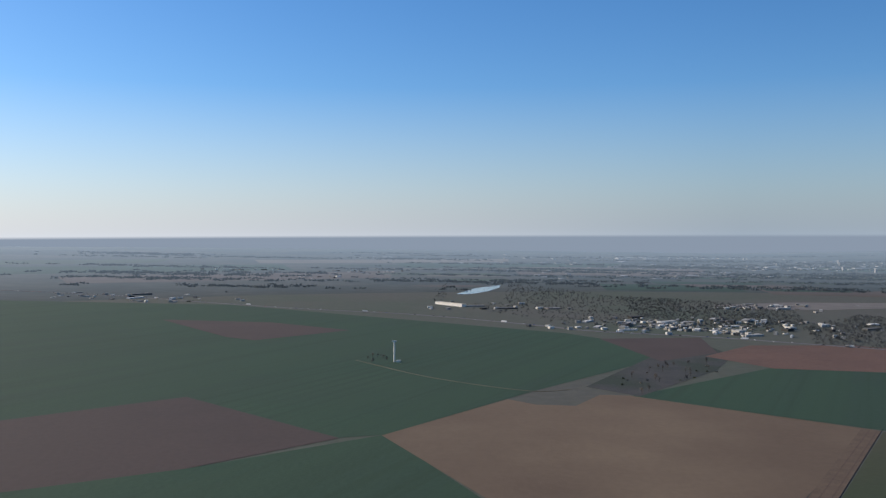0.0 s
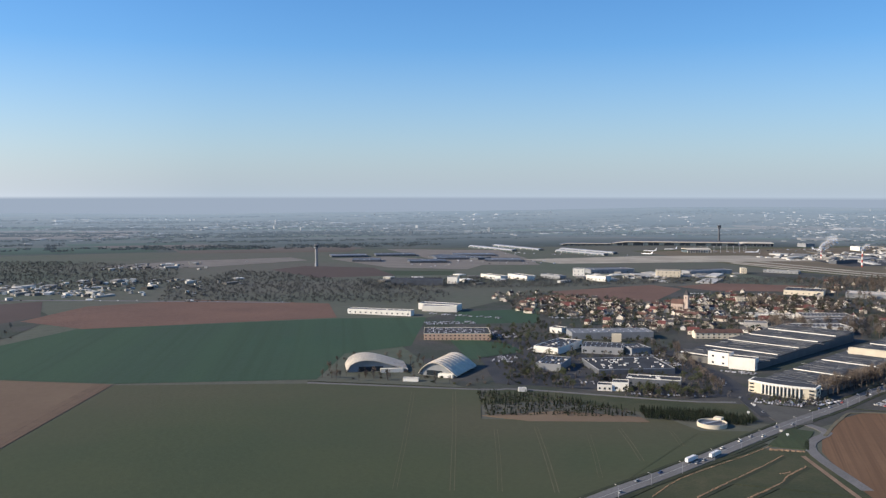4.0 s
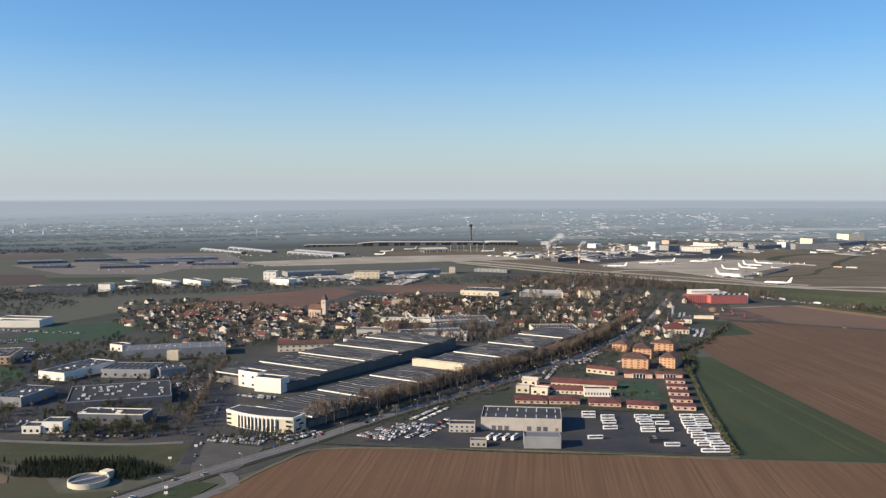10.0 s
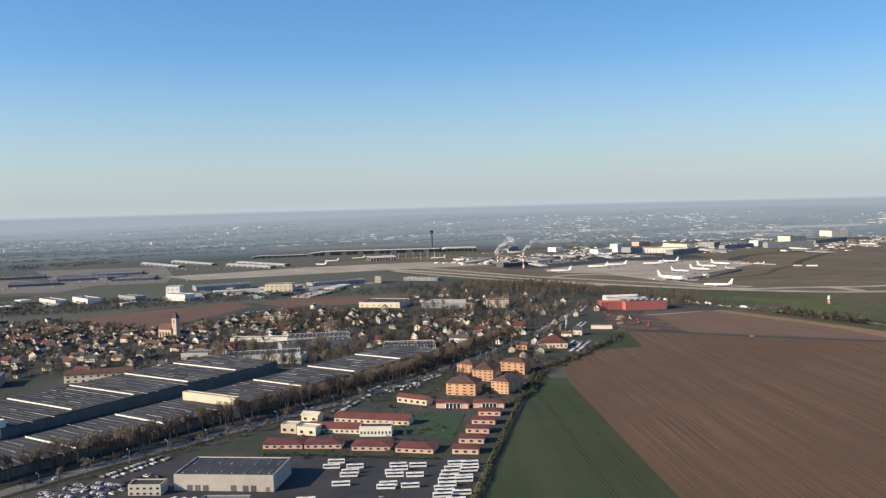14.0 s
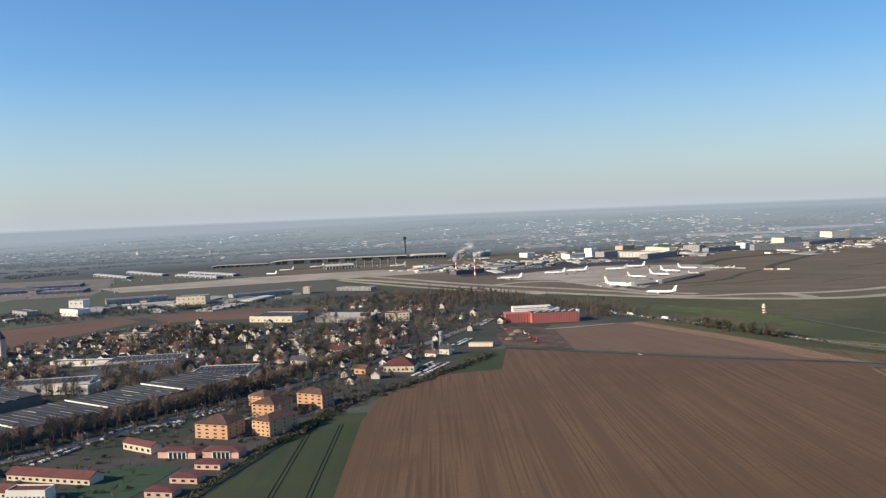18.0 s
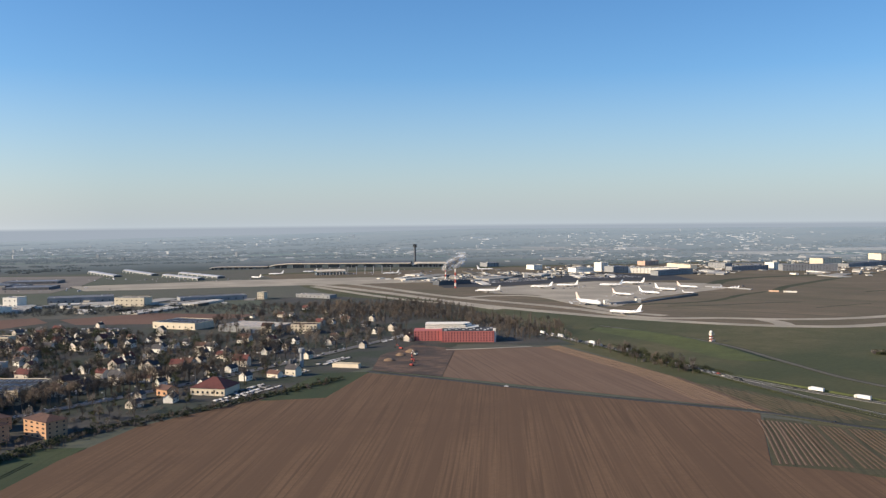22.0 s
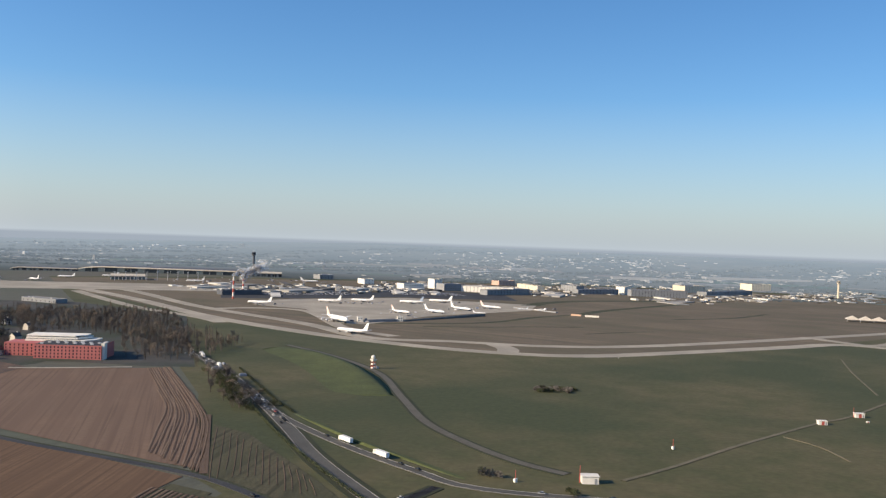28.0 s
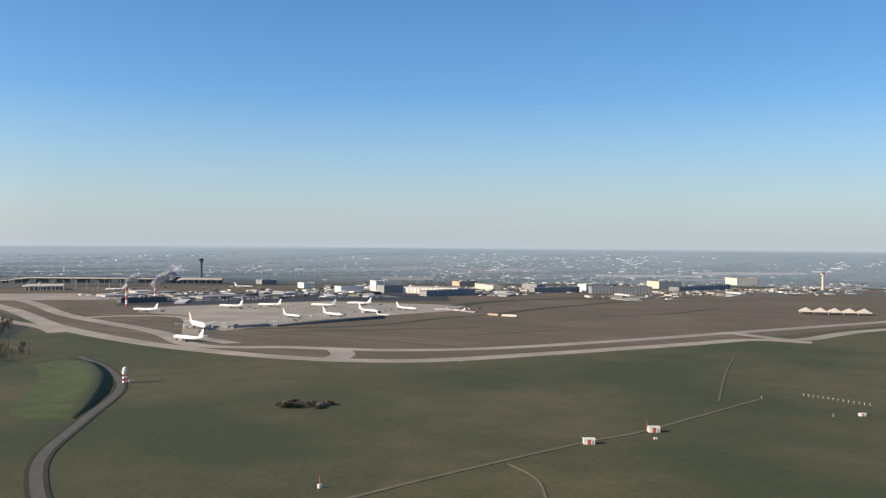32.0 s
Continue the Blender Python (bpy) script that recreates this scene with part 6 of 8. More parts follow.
EAST = [(924.4, 667.5), (1028.7, 528.9), (1043.3, 462.7), (946.7, 381.8), (863.9, 364.7), (833.2, 430.5), (817.4, 505.4)]
SOUTHSIDE = [(874.7, 342.6), (934.1, 383.8), (998.5, 387.0), (982.9, 345.2), (888.9, 295.4), (857.7, 292.7)]
NORTHSIDE = [(847.4, 609.4), (962.5, 576.7), (1017.6, 439.0), (951.2, 336.9), (855.6, 353.3), (806.8, 445.1)]
placed, FARHOUSES = [], []
for poly, n, seed in ((VILLAGE, 185, 1), (EAST, 40, 2), (SOUTHSIDE, 9, 3), (NORTHSIDE, 40, 4)):
    for x, y in spots(poly, n, seed, 7.4, 2.2):
        if any((x - a) ** 2 + (y - b) ** 2 < 52 for a, b in placed):
            continue
        placed.append((x, y))
        t = HOUSES[rnd.choice((0, 0, 1, 3, 5, 4, 2, 4) if poly is VILLAGE else (1, 4, 2, 5, 4))]
        sc = rnd.uniform(0.85, 1.35)
        deg = rnd.choice((-62, -56, -50, 28, 34, 40)) + rnd.uniform(-12, 12)
        if poly is EAST or poly is NORTHSIDE and rnd.random() < 0.55 or len(placed) > 245 and poly is VILLAGE:
            FARHOUSES.append((t, pose(x, y, gz(x, y), 0, 0, deg) @ Matrix.Scale(sc, 4)))
            continue
        o = copy_thing(t, pose(x, y, gz(x, y), 0, 0, deg))
        o.scale = (sc, sc, sc * 0.85)
WEST = [(623.8, 646.2), (686.9, 774.7), (763.8, 782.0), (730.0, 611.8), (655.0, 470.8), (615.3, 487.6)]
for x, y in spots(WEST, 46, 8, 8.0, 1.5):
    FARHOUSES.append((rnd.choice(HOUSES), pose(x, y, gz(x, y), 0, 0, rnd.choice((-60, 30)) + rnd.uniform(-15, 15)) @ Matrix.Scale(rnd.uniform(0.7, 1.1), 4)))
MID = [(1042.5, 625.0), (1126.0, 725.5), (1213.8, 705.7), (1194.5, 561.1), (1109.3, 415.2), (1066.0, 418.2), (994.4, 382.7), (981.7, 395.8)]
for x, y in spots(MID, 26, 18, 9.0, 1.5):
    FARHOUSES.append((rnd.choice(HOUSES), pose(x, y, gz(x, y), 0, 0, rnd.choice((-60, 30)) + rnd.uniform(-15, 15)) @ Matrix.Scale(rnd.uniform(0.8, 1.2), 4)))
v, f, mi, mats = [], [], [], []
for t, m in FARHOUSES:
    for c in t.children_recursive:
        k, q = len(v), c.data.materials[0]
        if q not in mats:
            mats.append(q)
        w = m @ Matrix.Translation(c.location)
        v += [tuple(w @ p.co) for p in c.data.vertices]
        f += [tuple(i + k for i in p.vertices) for p in c.data.polygons]
        mi += [mats.index(q)] * len(c.data.polygons)
me = bpy.data.meshes.new("far_houses")
me.from_pydata(v, [], f)
for q in mats:
    me.materials.append(q)
me.polygons.foreach_set("material_index", mi)
tagged(new("far_houses", me), "crowded pale houses with dark tile roofs", "houses", kind="stuff")
for t in HOUSES:
    for o in (*t.children_recursive, t):
        bpy.data.objects.remove(o)
# single pale houses by the road
for (x, y), deg in (((1067.7, 421.0), 40), ((1013.0, 398.9), 30), ((657.7, 617.8), 30), ((919.6, 423.5), 40), ((967.5, 667.0), 30), ((927.4, 436.2), 40)):
    house(x, y, deg, 5.6, 4.0, 3.0, M_STUCCO, M_SLATE, "lone white gabled house with dark roof")

TREES = {}
for kind, seeds, h, label in (("bare", (1, 2, 3), 9.0, "bare brown broadleaf tree in late winter"), ("grey", (4, 5), 8.0, "bare grey-brown tree with open crown"),
                              ("leafy", (6, 7), 7.0, "dull green tree with uneven crown"), ("conifer", (8, 9), 8.0, "dark evergreen conifer tree"),
                              ("poplar", (10, 11), 12.0, "tall slim bare poplar tree"), ("bush", (12, 13), 2.4, "low scrubby bush beside the grass"), ("garden", (14, 15, 16, 17, 18, 19), 4.6, "small garden tree between houses")):
    TREES[kind] = [tree(kind, s, h, label) for s in seeds]
trnd = random.Random(77)


def plant(kind, x, y, lo=0.75, hi=1.2):
    t = trnd.choice(TREES[kind])
    o = copy_thing(t, pose(x, y, gz(x, y), 0, 0, trnd.uniform(0, 360)))
    k = trnd.uniform(lo, hi)
    o.scale = (k * trnd.uniform(0.85, 1.15), k * trnd.uniform(0.85, 1.15), k)
    if kind == "bush":
        o.name = "bush"
        tagged(o, category="bush", group="bushes")


def avenue(pts, step, side, kind, lo=0.8, hi=1.15, jitter=0.8):
    L = smooth_line(pts, step)
    for i, p in enumerate(L[:-1]):
        d = (L[i + 1] - p).normalized()
        plant(kind, p.x - d.y * side + trnd.uniform(-jitter, jitter), p.y + d.x * side + trnd.uniform(-jitter, jitter), lo, hi)


def grove(name, poly, n, seed, kinds, lo, hi, apart, label, gap=0.4):
    """Trees too many to count between houses or in a plantation, joined."""
    r = random.Random(seed)
    v, f, mi, mats = [], [], [], [M_BARK]
    for x, y in spots(poly, n, seed, apart, gap):
        s, c, m = r.choice(SHAPES[r.choice(kinds)])
        if m not in mats:
            mats.append(m)
        k, a = r.uniform(lo, hi), r.uniform(0, 6.28)
        ca, sa = math.cos(a) * k, math.sin(a) * k
        z = gz(x, y)
        for shp, q in ((s, 0), (c, mats.index(m))):
            o = len(v)
            v += [(x + ca * p[0] - sa * p[1], y + sa * p[0] + ca * p[1], z + k * p[2]) for p in shp.v]
            f += [tuple(i + o for i in g) for g in shp.f]
            mi += [q] * len(shp.f)
    me = bpy.data.meshes.new(name)
    me.from_pydata(v, [], f)
    for m in mats:
        me.materials.append(m)
    me.polygons.foreach_set("material_index", mi)
    return tagged(new(name, me), label, "trees", kind="stuff")


def hedge(pts, h, label):
    s, r = Shape(), random.Random(int(pts[0][0]))
    for p in smooth_line(pts, h * 0.5):
        clump(s, r, p.x, p.y, gz(p.x, p.y) + h * 0.4, h * 0.5, h * 0.5, h * 0.5, 22, h * 0.16, 0.2)
    return tagged(new("hedge", s.mesh("hedge", M_LEAF)), label, "hedge")


AVE = [(550.9, 271.1), (594.8, 276.4), (656.5, 286.8), (783.6, 313.3), (933.8, 368.2)]
avenue(AVE, 4.6, 2.0, "bare", 1.0, 1.4)
avenue(AVE, 5.5, 7.0, "bare", 0.95, 1.3)
avenue([(562.8, 265.4), (645.1, 276.7), (771.1, 300.1), (915.5, 351.5)], 11.0, -7.0, "grey", 0.6, 0.95)
avenue([(510.3, 304.9), (562.9, 377.8), (600.9, 426.9)], 7.0, 2.0, "bare", 0.7, 1.0)
grove("avenue_thicket", [(554.5, 273.5), (793.0, 317.6), (971.0, 385.8), (981.8, 404.1), (814.2, 339.8), (564.2, 282.8)], 90, 20, ("bare", "grey", "bush"), 0.6, 1.0, 3.0, "bare thicket of shrubs and trees beside the avenue")
hedge([(833.6, 267.8), (748.4, 208.0), (686.3, 162.7), (641.6, 129.3)], 2.6, "dark ragged hedge beside the school")
hedge([(767.6, 224.7), (796.0, 237.5), (848.8, 273.6), (895.7, 285.6), (941.8, 301.4), (986.8, 318.6)], 2.6, "dark hedge round the end of the settlement")
hedge([(641.7, 237.4), (681.7, 184.2)], 1.6, "low clipped hedge before the school pavilions")
hedge([(535.3, 249.0), (592.3, 178.2), (638.4, 130.6)], 0.8, "low grassy hedge along the yard fence")
hedge([(1197.3, 334.1), (1164.4, 239.9), (1135.6, 162.7), (1117.8, 105.8), (1107.4, 66.1)], 1.6, "dark hedge along the access road")
hedge([(1210.3, 325.1), (1175.4, 231.8), (1164.9, 199.3)], 1.4, "dark hedge along the access road")
hedge([(329.9, 441.7), (367.8, 409.9), (402.5, 378.6)], 0.8, "thin pale fence hedge at the lane")
grove("plantation", [(370.7, 327.2), (396.6, 373.5), (425.3, 351.1), (439.1, 299.2), (431.7, 289.9), (387.4, 319.7)], 620, 21, ("conifer", "bush"), 0.22, 0.4, 1.0, "dark young conifer plantation")
grove("plantation", [(432.4, 286.7), (443.4, 301.5), (470.3, 277.5), (475.0, 256.8), (463.0, 253.6)], 420, 22, ("conifer",), 0.3, 0.42, 1.0, "dark young conifer plantation")
grove("village_trees", VILLAGE, 1150, 31, ("garden",), 0.8, 1.5, 1.6, "bare and evergreen trees between village houses")
grove("village_trees", EAST, 330, 32, ("garden",), 0.9, 1.9, 2.6, "bare and evergreen trees between houses")
grove("village_trees", NORTHSIDE, 300, 33, ("garden", "garden", "grey", "bare", "leafy"), 0.75, 1.5, 2.6, "dense bare trees round the northern houses")
grove("village_trees", WEST, 420, 49, ("garden",), 0.8, 1.5, 2.2, "dark garden trees between scattered houses")
grove("village_trees", MID, 330, 50, ("garden", "garden", "grey", "bare"), 0.8, 1.5, 2.8, "bare trees and shrubs beside the building site")
grove("village_trees", SOUTHSIDE, 40, 34, ("grey", "bare", "leafy"), 0.4, 0.75, 3.0, "bare trees in the last gardens")
grove("yard_trees", [(432.5, 366.9), (511.5, 557.3), (598.9, 577.8), (616.1, 456.2), (502.5, 291.7)], 620, 35, ("garden", "garden", "leafy"), 0.5, 1.0, 1.9, "bare trees and shrubs between the works", 0.3)
for x, y in spots([(554.9, 408.1), (599.0, 442.8), (573.0, 390.5), (530.2, 350.2)], 9, 36, 5, 0.3):
    plant("grey", x, y, 0.9, 1.2)
grove("hall_trees", [(338.2, 444.3), (380.8, 509.4), (449.9, 447.8), (408.5, 381.9)], 70, 37, ("grey", "bush", "bare"), 0.4, 0.75, 2.4, "bare shrubs round the arched halls")
for x, y in spots([(516.7, 287.3), (545.1, 268.0), (535.0, 255.9), (510.7, 270.6)], 22, 38, 3, 0.3):
    plant(trnd.choice(("leafy", "grey")), x, y, 0.35, 0.6)
grove("school_trees", [(640.3, 230.1), (694.4, 305.3), (794.0, 312.8), (824.2, 278.5), (751.7, 222.5), (748.7, 245.0), (682.3, 184.7)], 160, 39, ("garden", "bush"), 0.4, 0.75, 2.4, "small bare trees round the school")
grove("verge_trees", [(564.9, 250.7), (672.0, 288.6), (822.1, 335.4), (800.5, 305.4), (670.0, 268.8), (620.6, 264.1)], 150, 40, ("garden", "bush", "garden"), 0.35, 0.7, 3.0, "shrubs and small trees along the verge")
grove("verge_trees", [(833.6, 262.8), (848.8, 276.6), (895.7, 289.6), (941.8, 305.4), (986.8, 322.6), (990.0, 316.0), (943.0, 297.0), (896.0, 282.0), (850.0, 266.0), (767.0, 220.0), (764.0, 226.0)], 150, 52, ("garden", "bush", "garden"), 0.4, 0.9, 1.6, "ragged shrubs along the settlement edge")
grove("office_shrubs", [(508.0, 296.0), (524.0, 300.0), (536.0, 268.0), (552.0, 264.0), (545.0, 256.0), (516.0, 262.0), (504.0, 280.0)], 90, 53, ("garden", "bush", "leafy"), 0.22, 0.5, 1.4, "low shrubs and small trees between parked cars", 0.0)
grove("yard_trees", [(455.0, 328.0), (470.0, 345.0), (505.0, 315.0), (500.0, 300.0), (482.0, 306.0)], 70, 54, ("garden", "leafy", "bush"), 0.5, 1.1, 1.8, "dark shrubs and trees along the lane", 0.2)
grove("yard_trees", [(420.0, 380.0), (455.0, 440.0), (470.0, 400.0), (452.0, 362.0)], 80, 55, ("garden", "bush", "leafy"), 0.4, 0.9, 2.0, "scrub on the waste plot beside the works", 0.2)
grove("school_trees", [(770.0, 240.0), (800.0, 310.0), (880.0, 325.0), (905.0, 318.0), (868.0, 285.0), (820.0, 262.0)], 110, 56, ("garden", "garden", "grey", "bush"), 0.5, 1.05, 2.2, "dark garden trees round the flats", 0.6)
grove("village_trees", [(690.0, 415.0), (760.0, 470.0), (850.0, 400.0), (850.0, 345.0), (815.0, 335.0), (770.0, 385.0)], 170, 57, ("garden", "garden", "grey", "bare"), 0.8, 1.5, 2.4, "trees and shrubs round the works behind the warehouses", 0.5)
# poplars and woods behind the red building
grove("poplar_belt", [(1147.2, 613.2), (1215.7, 731.1), (1297.2, 684.9), (1261.2, 523.6), (1280.5, 442.1), (1206.4, 360.9), (1170.5, 389.3), (1223.1, 522.3)], 520, 41, ("poplar", "poplar", "grey", "bare"), 0.6, 1.0, 2.2, "belt of tall bare poplars behind the red building")
grove("roadside_thicket", [(1245.3, 672.4), (1302.9, 736.9), (1333.0, 676.7), (1272.6, 510.3), (1204.4, 378.1), (1222.9, 485.5), (1208.7, 531.4)], 420, 47, ("poplar", "bare", "grey", "garden"), 0.5, 0.9, 2.2, "dense thicket of tall bare trees beside the access road")
grove("roadside_thicket", [(1160.3, 251.1), (1179.4, 295.3), (1189.4, 290.3), (1169.2, 237.7), (1152.8, 210.5), (1147.7, 219.3)], 56, 48, ("garden", "leafy", "bush", "grey"), 0.8, 1.3, 1.6, "round bushes beside the access road")
for x, y in spots([(1172.1, 375.5), (1246.1, 519.0), (1251.8, 475.2), (1196.2, 364.8)], 30, 42, 3, 0.3):
    plant("poplar", x, y, 0.6, 0.95)
for x, y in spots([(1197.6, 364.2), (1239.5, 441.6), (1178.4, 259.7), (1150.5, 208.9), (1145.7, 226.4)], 22, 43, 4, 0.5):
    plant(trnd.choice(("grey", "bush", "bare")), x, y, 0.6, 1.0)
for x, y in spots([(1299.5, 189.8), (1315.4, 195.7), (1327.7, 179.2), (1313.2, 174.5)], 34, 44, 1.2):
    plant("bush", x, y, 0.7, 1.2)
for x, y in ((1161.8, 77.2), (1159.7, 82.3), (1158.3, 79.8), (1164.7, 49.2), (1167.1, 53.3), (1073.3, 58.2), (1160.8, 221.2), (1165.6, 217.3), (1177.8, 247.4), (1159.3, 228.2), (1168.9, 243.4)):
    plant("bush", x, y, 0.8, 1.5)
for x, y in spots([(100.6, 611.9), (174.0, 715.9), (222.1, 750.1), (205.8, 682.5), (125.1, 578.4)], 30, 45, 5):
    plant(trnd.choice(("bush", "grey")), x, y, 0.5, 0.8)
for x, y in spots([(-72.9, 731.1), (-61.0, 753.2), (-48.6, 720.5), (-60.7, 703.3)], 8, 46, 4):
    plant("grey", x, y, 0.4, 0.6)
for k in TREES.values():
    for t in k:
        for o in (*t.children_recursive, t):
            bpy.data.objects.remove(o)


POND_VIEW = [(-25.3, 1921.8), (118.6, 2085.4), (73.6, 1389.8), (-13.7, 1305.5)]


def woods(name, poly, n, h, seed, label, m=None):
    """A far belt of trees, too many to count."""
    r = random.Random(seed)
    xs, ys = [p[0] for p in poly], [p[1] for p in poly]
    s = Shape()
    k = 0
    while k < n:
        x, y = r.uniform(min(xs), max(xs)), r.uniform(min(ys), max(ys))
        k += 1
        if not inside(x, y, poly) or inside(x, y, POND_VIEW):
            k -= 0 if inside(x, y, POND_VIEW) else 1
            continue
        hh = h * r.uniform(0.6, 1.2)
        clump(s, r, x, y, gz(x, y) + hh * 0.5, hh * 0.5, hh * 0.5, hh * 0.5, 26, hh * 0.15, 0.1, 0.4)
    return tagged(new(name, s.mesh(name, m or M_FARWOOD)), label, "wood", kind="stuff")


woods("wood", [(356.7, 875.3), (413.8, 1051.0), (572.5, 1247.4), (656.3, 932.9), (663.2, 814.9), (593.7, 737.5), (513.0, 790.0)], 1900, 3.6, 1, "dark bare wood along the red field")
woods("wood", [(243.7, 1175.2), (278.4, 1555.4), (412.8, 1496.8), (491.3, 1284.6), (404.6, 1015.9), (297.8, 1031.7)], 1330, 3.6, 2, "dark bare wood around a hamlet")
woods("wood", [(602.7, 895.4), (644.0, 1020.3), (877.0, 955.2), (1038.8, 861.4), (1185.6, 773.8), (1288.6, 717.7), (1207.2, 656.3), (980.6, 791.4), (797.9, 820.9)], 1900, 4.2, 3, "dark bare belt of trees before the airport")
woods("wood", [(-41.6, 1380.1), (-26.7, 1994.4), (115.8, 2031.9), (315.8, 1447.7), (457.0, 1212.0), (341.7, 984.4), (131.4, 1048.2)], 2300, 3.0, 4, "dark bare wood by the pond")
woods("wood", [(1116.5, 475.2), (1160.9, 514.2), (1143.3, 616.3), (1064.7, 590.2), (1004.6, 430.3), (1058.6, 421.1)], 200, 5, 6, "grey bare thicket behind the houses")
M_PALERED = mat("faded_red_paint", (0.72, 0.56, 0.49), (0.68, 0.52, 0.46), 3, 0.5, 0.5, 0.02, grain=0.1)
M_BLUEGREY = mat("blue_grey_paint", (0.3, 0.36, 0.45), (0.27, 0.33, 0.42), 3, 0.5, 0.5, 0.02, grain=0.1)


# ---- airliners ----
WHITE_JET = "white airliner parked on the concrete apron"
for (x, y), deg, L, label, fin, four, deck in (
        ((1445.9, 563.4), -96, 40, "huge white four-engined double-deck airliner on the apron", M_PALERED, True, True),
        ((1393.1, 467.7), 104, 33, "white airliner rolling on the taxiway", M_PLANE, False, False),
        ((1487.6, 774.5), 120, 31, WHITE_JET, None, False, False), ((1592.0, 784.4), 120, 31, WHITE_JET, None, False, False),
        ((1641.8, 783.4), 120, 31, WHITE_JET, None, False, False), ((1695.4, 749.9), 118, 33, WHITE_JET, M_BLUEGREY, False, False),
        ((1754.3, 759.1), 118, 33, WHITE_JET, None, False, False), ((1578.5, 630.2), -85, 28, "white airliner with a pale red fin on the apron", M_PALERED, False, False),
        ((1624.1, 625.0), -85, 31, WHITE_JET, None, False, False), ((1688.6, 650.3), -85, 32, WHITE_JET, None, False, False),
        ((1752.1, 662.1), -80, 31, "white airliner with a pale red fin on the apron", M_PALERED, False, False),
        ((1524.3, 1305.6), 146, 26, WHITE_JET, None, False, False), ((1385.0, 1235.6), 100, 26, "white airliner at the terminal", None, False, False),
        ((1600.6, 1160.2), 146, 28, "white airliner near the terminal", None, False, False), ((1806.2, 1151.1), -40, 30, "white airliner near the terminal", None, False, False),
        ((1795.9, 618.9), 110, 15, "small white jet beside the apron", None, False, False), ((1672.7, 602.3), -60, 15, "small white jet beside the apron", None, False, False), ((1785.1, 637.8), 150, 14, "small white jet beside the apron", None, False, False),
        ((1450.7, 1292.6), 140, 26, "white airliner near the terminal", None, False, False),
        ((2725.3, 682.2), -30, 30, "white airliner on a far stand", None, False, False), ((2851.7, 636.4), -30, 28, "white airliner on a far stand", None, False, False)):
    airliner(x, y, deg, L, label, fin, four, deck)


# ---- control towers and chimneys ----
def control_tower(x, y, h, m, label):
    top = thing("control_tower", x, y, 0, label, "tower")
    ang = [2 * math.pi * i / 16 for i in range(16)]
    ring = lambda r, z: [(r * math.cos(a), r * math.sin(a), z) for a in ang]
    part("shaft", Shape().ring([ring(h * 0.075, -3), ring(h * 0.055, h * 0.3), ring(h * 0.055, h * 0.82)]), m, top)
    part("gallery", Shape().ring([ring(h * 0.055, h * 0.8), ring(h * 0.11, h * 0.86), ring(h * 0.11, h * 0.89)]), m, top)
    part("cab", Shape().ring([ring(h * 0.085, h * 0.89), ring(h * 0.1, h * 0.96)]), M_GLASS, top)
    part("cab_roof", Shape().ring([ring(h * 0.105, h * 0.96), ring(h * 0.08, h * 0.985)]), m, top)
    part("antenna", Shape().tube((0, 0, h * 0.98), (0, 0, h * 1.08), 0.25, 0.15, 6), M_STEEL, top)


control_tower(1900.3, 1500.0, 43, M_DARKWALL, "dark slim control tower above the terminal")
control_tower(698.9, 1267.6, 35, M_GREYWALL, "grey slim concrete tower at the airfield edge")
control_tower(3066.1, 795.3, 42, M_CREAM, "pale concrete control tower with wide cab")


def striped_chimney(x, y, h):
    top = thing("chimney", x, y, 0, "red and white banded power plant chimney", "chimney")
    for i in range(6):
        part("band", Shape().tube((0, 0, -2 + (h + 2) * i / 6), (0, 0, -2 + (h + 2) * (i + 1) / 6), 1.4 - 0.06 * i, 1.34 - 0.06 * i, 14), M_TAILRED if i % 2 == 0 else M_WHITE, top)
    part("platform", Shape().tube((0, 0, h * 0.62), (0, 0, h * 0.64), 2.2, 2.2, 14), M_STEEL, top)


striped_chimney(1499.9, 858.0, 27)
striped_chimney(1593.4, 998.9, 20)
block("power_plant", 1515.7, 915.3, 1572.3, 912.4, 16, 6, M_DARKWALL, M_FLATROOF, "dark low power plant with white ducts", "power plant", units=12)

# ---- terminals ----


def shell_terminal(ax, ay, bx, by, depth, h, m, label, ribs=12):
    """A long hall under a flattened vault with open arched end."""
    x, y, w, deg = frame_of(ax, ay, bx, by)
    top = thing("terminal", x, y, deg, label, "terminal", "terminal halls")
    n = 12
    arc = [(depth * i / n, h * (0.72 + 0.28 * math.sin(math.pi * i / n) ** 0.6)) for i in range(n + 1)]
    for k in range(ribs):
        x0, x1 = -w / 2 + w * k / ribs, -w / 2 + w * (k + 0.96) / ribs
        part("roof_panel", Shape().ring([[(xx, a, b) for a, b in arc] + [(xx, a, b - 1.0) for a, b in reversed(arc)] for xx in (x0, x1)]), m, top)
    part("glazed_wall", Shape().box(-w / 2 + 1, 1.0, -2, w / 2 - 1, depth - 1, h * 0.5), M_SHEETGLASS, top)
    leg = Shape().box(-0.5, -0.5, -2, 0.5, 0.5, h * 0.5).mesh("pier", M_WHITE)
    for k in range(ribs + 1):
        part("pier", leg, None, top).location = (-w / 2 + w * k / ribs, 0, 0)
    return top


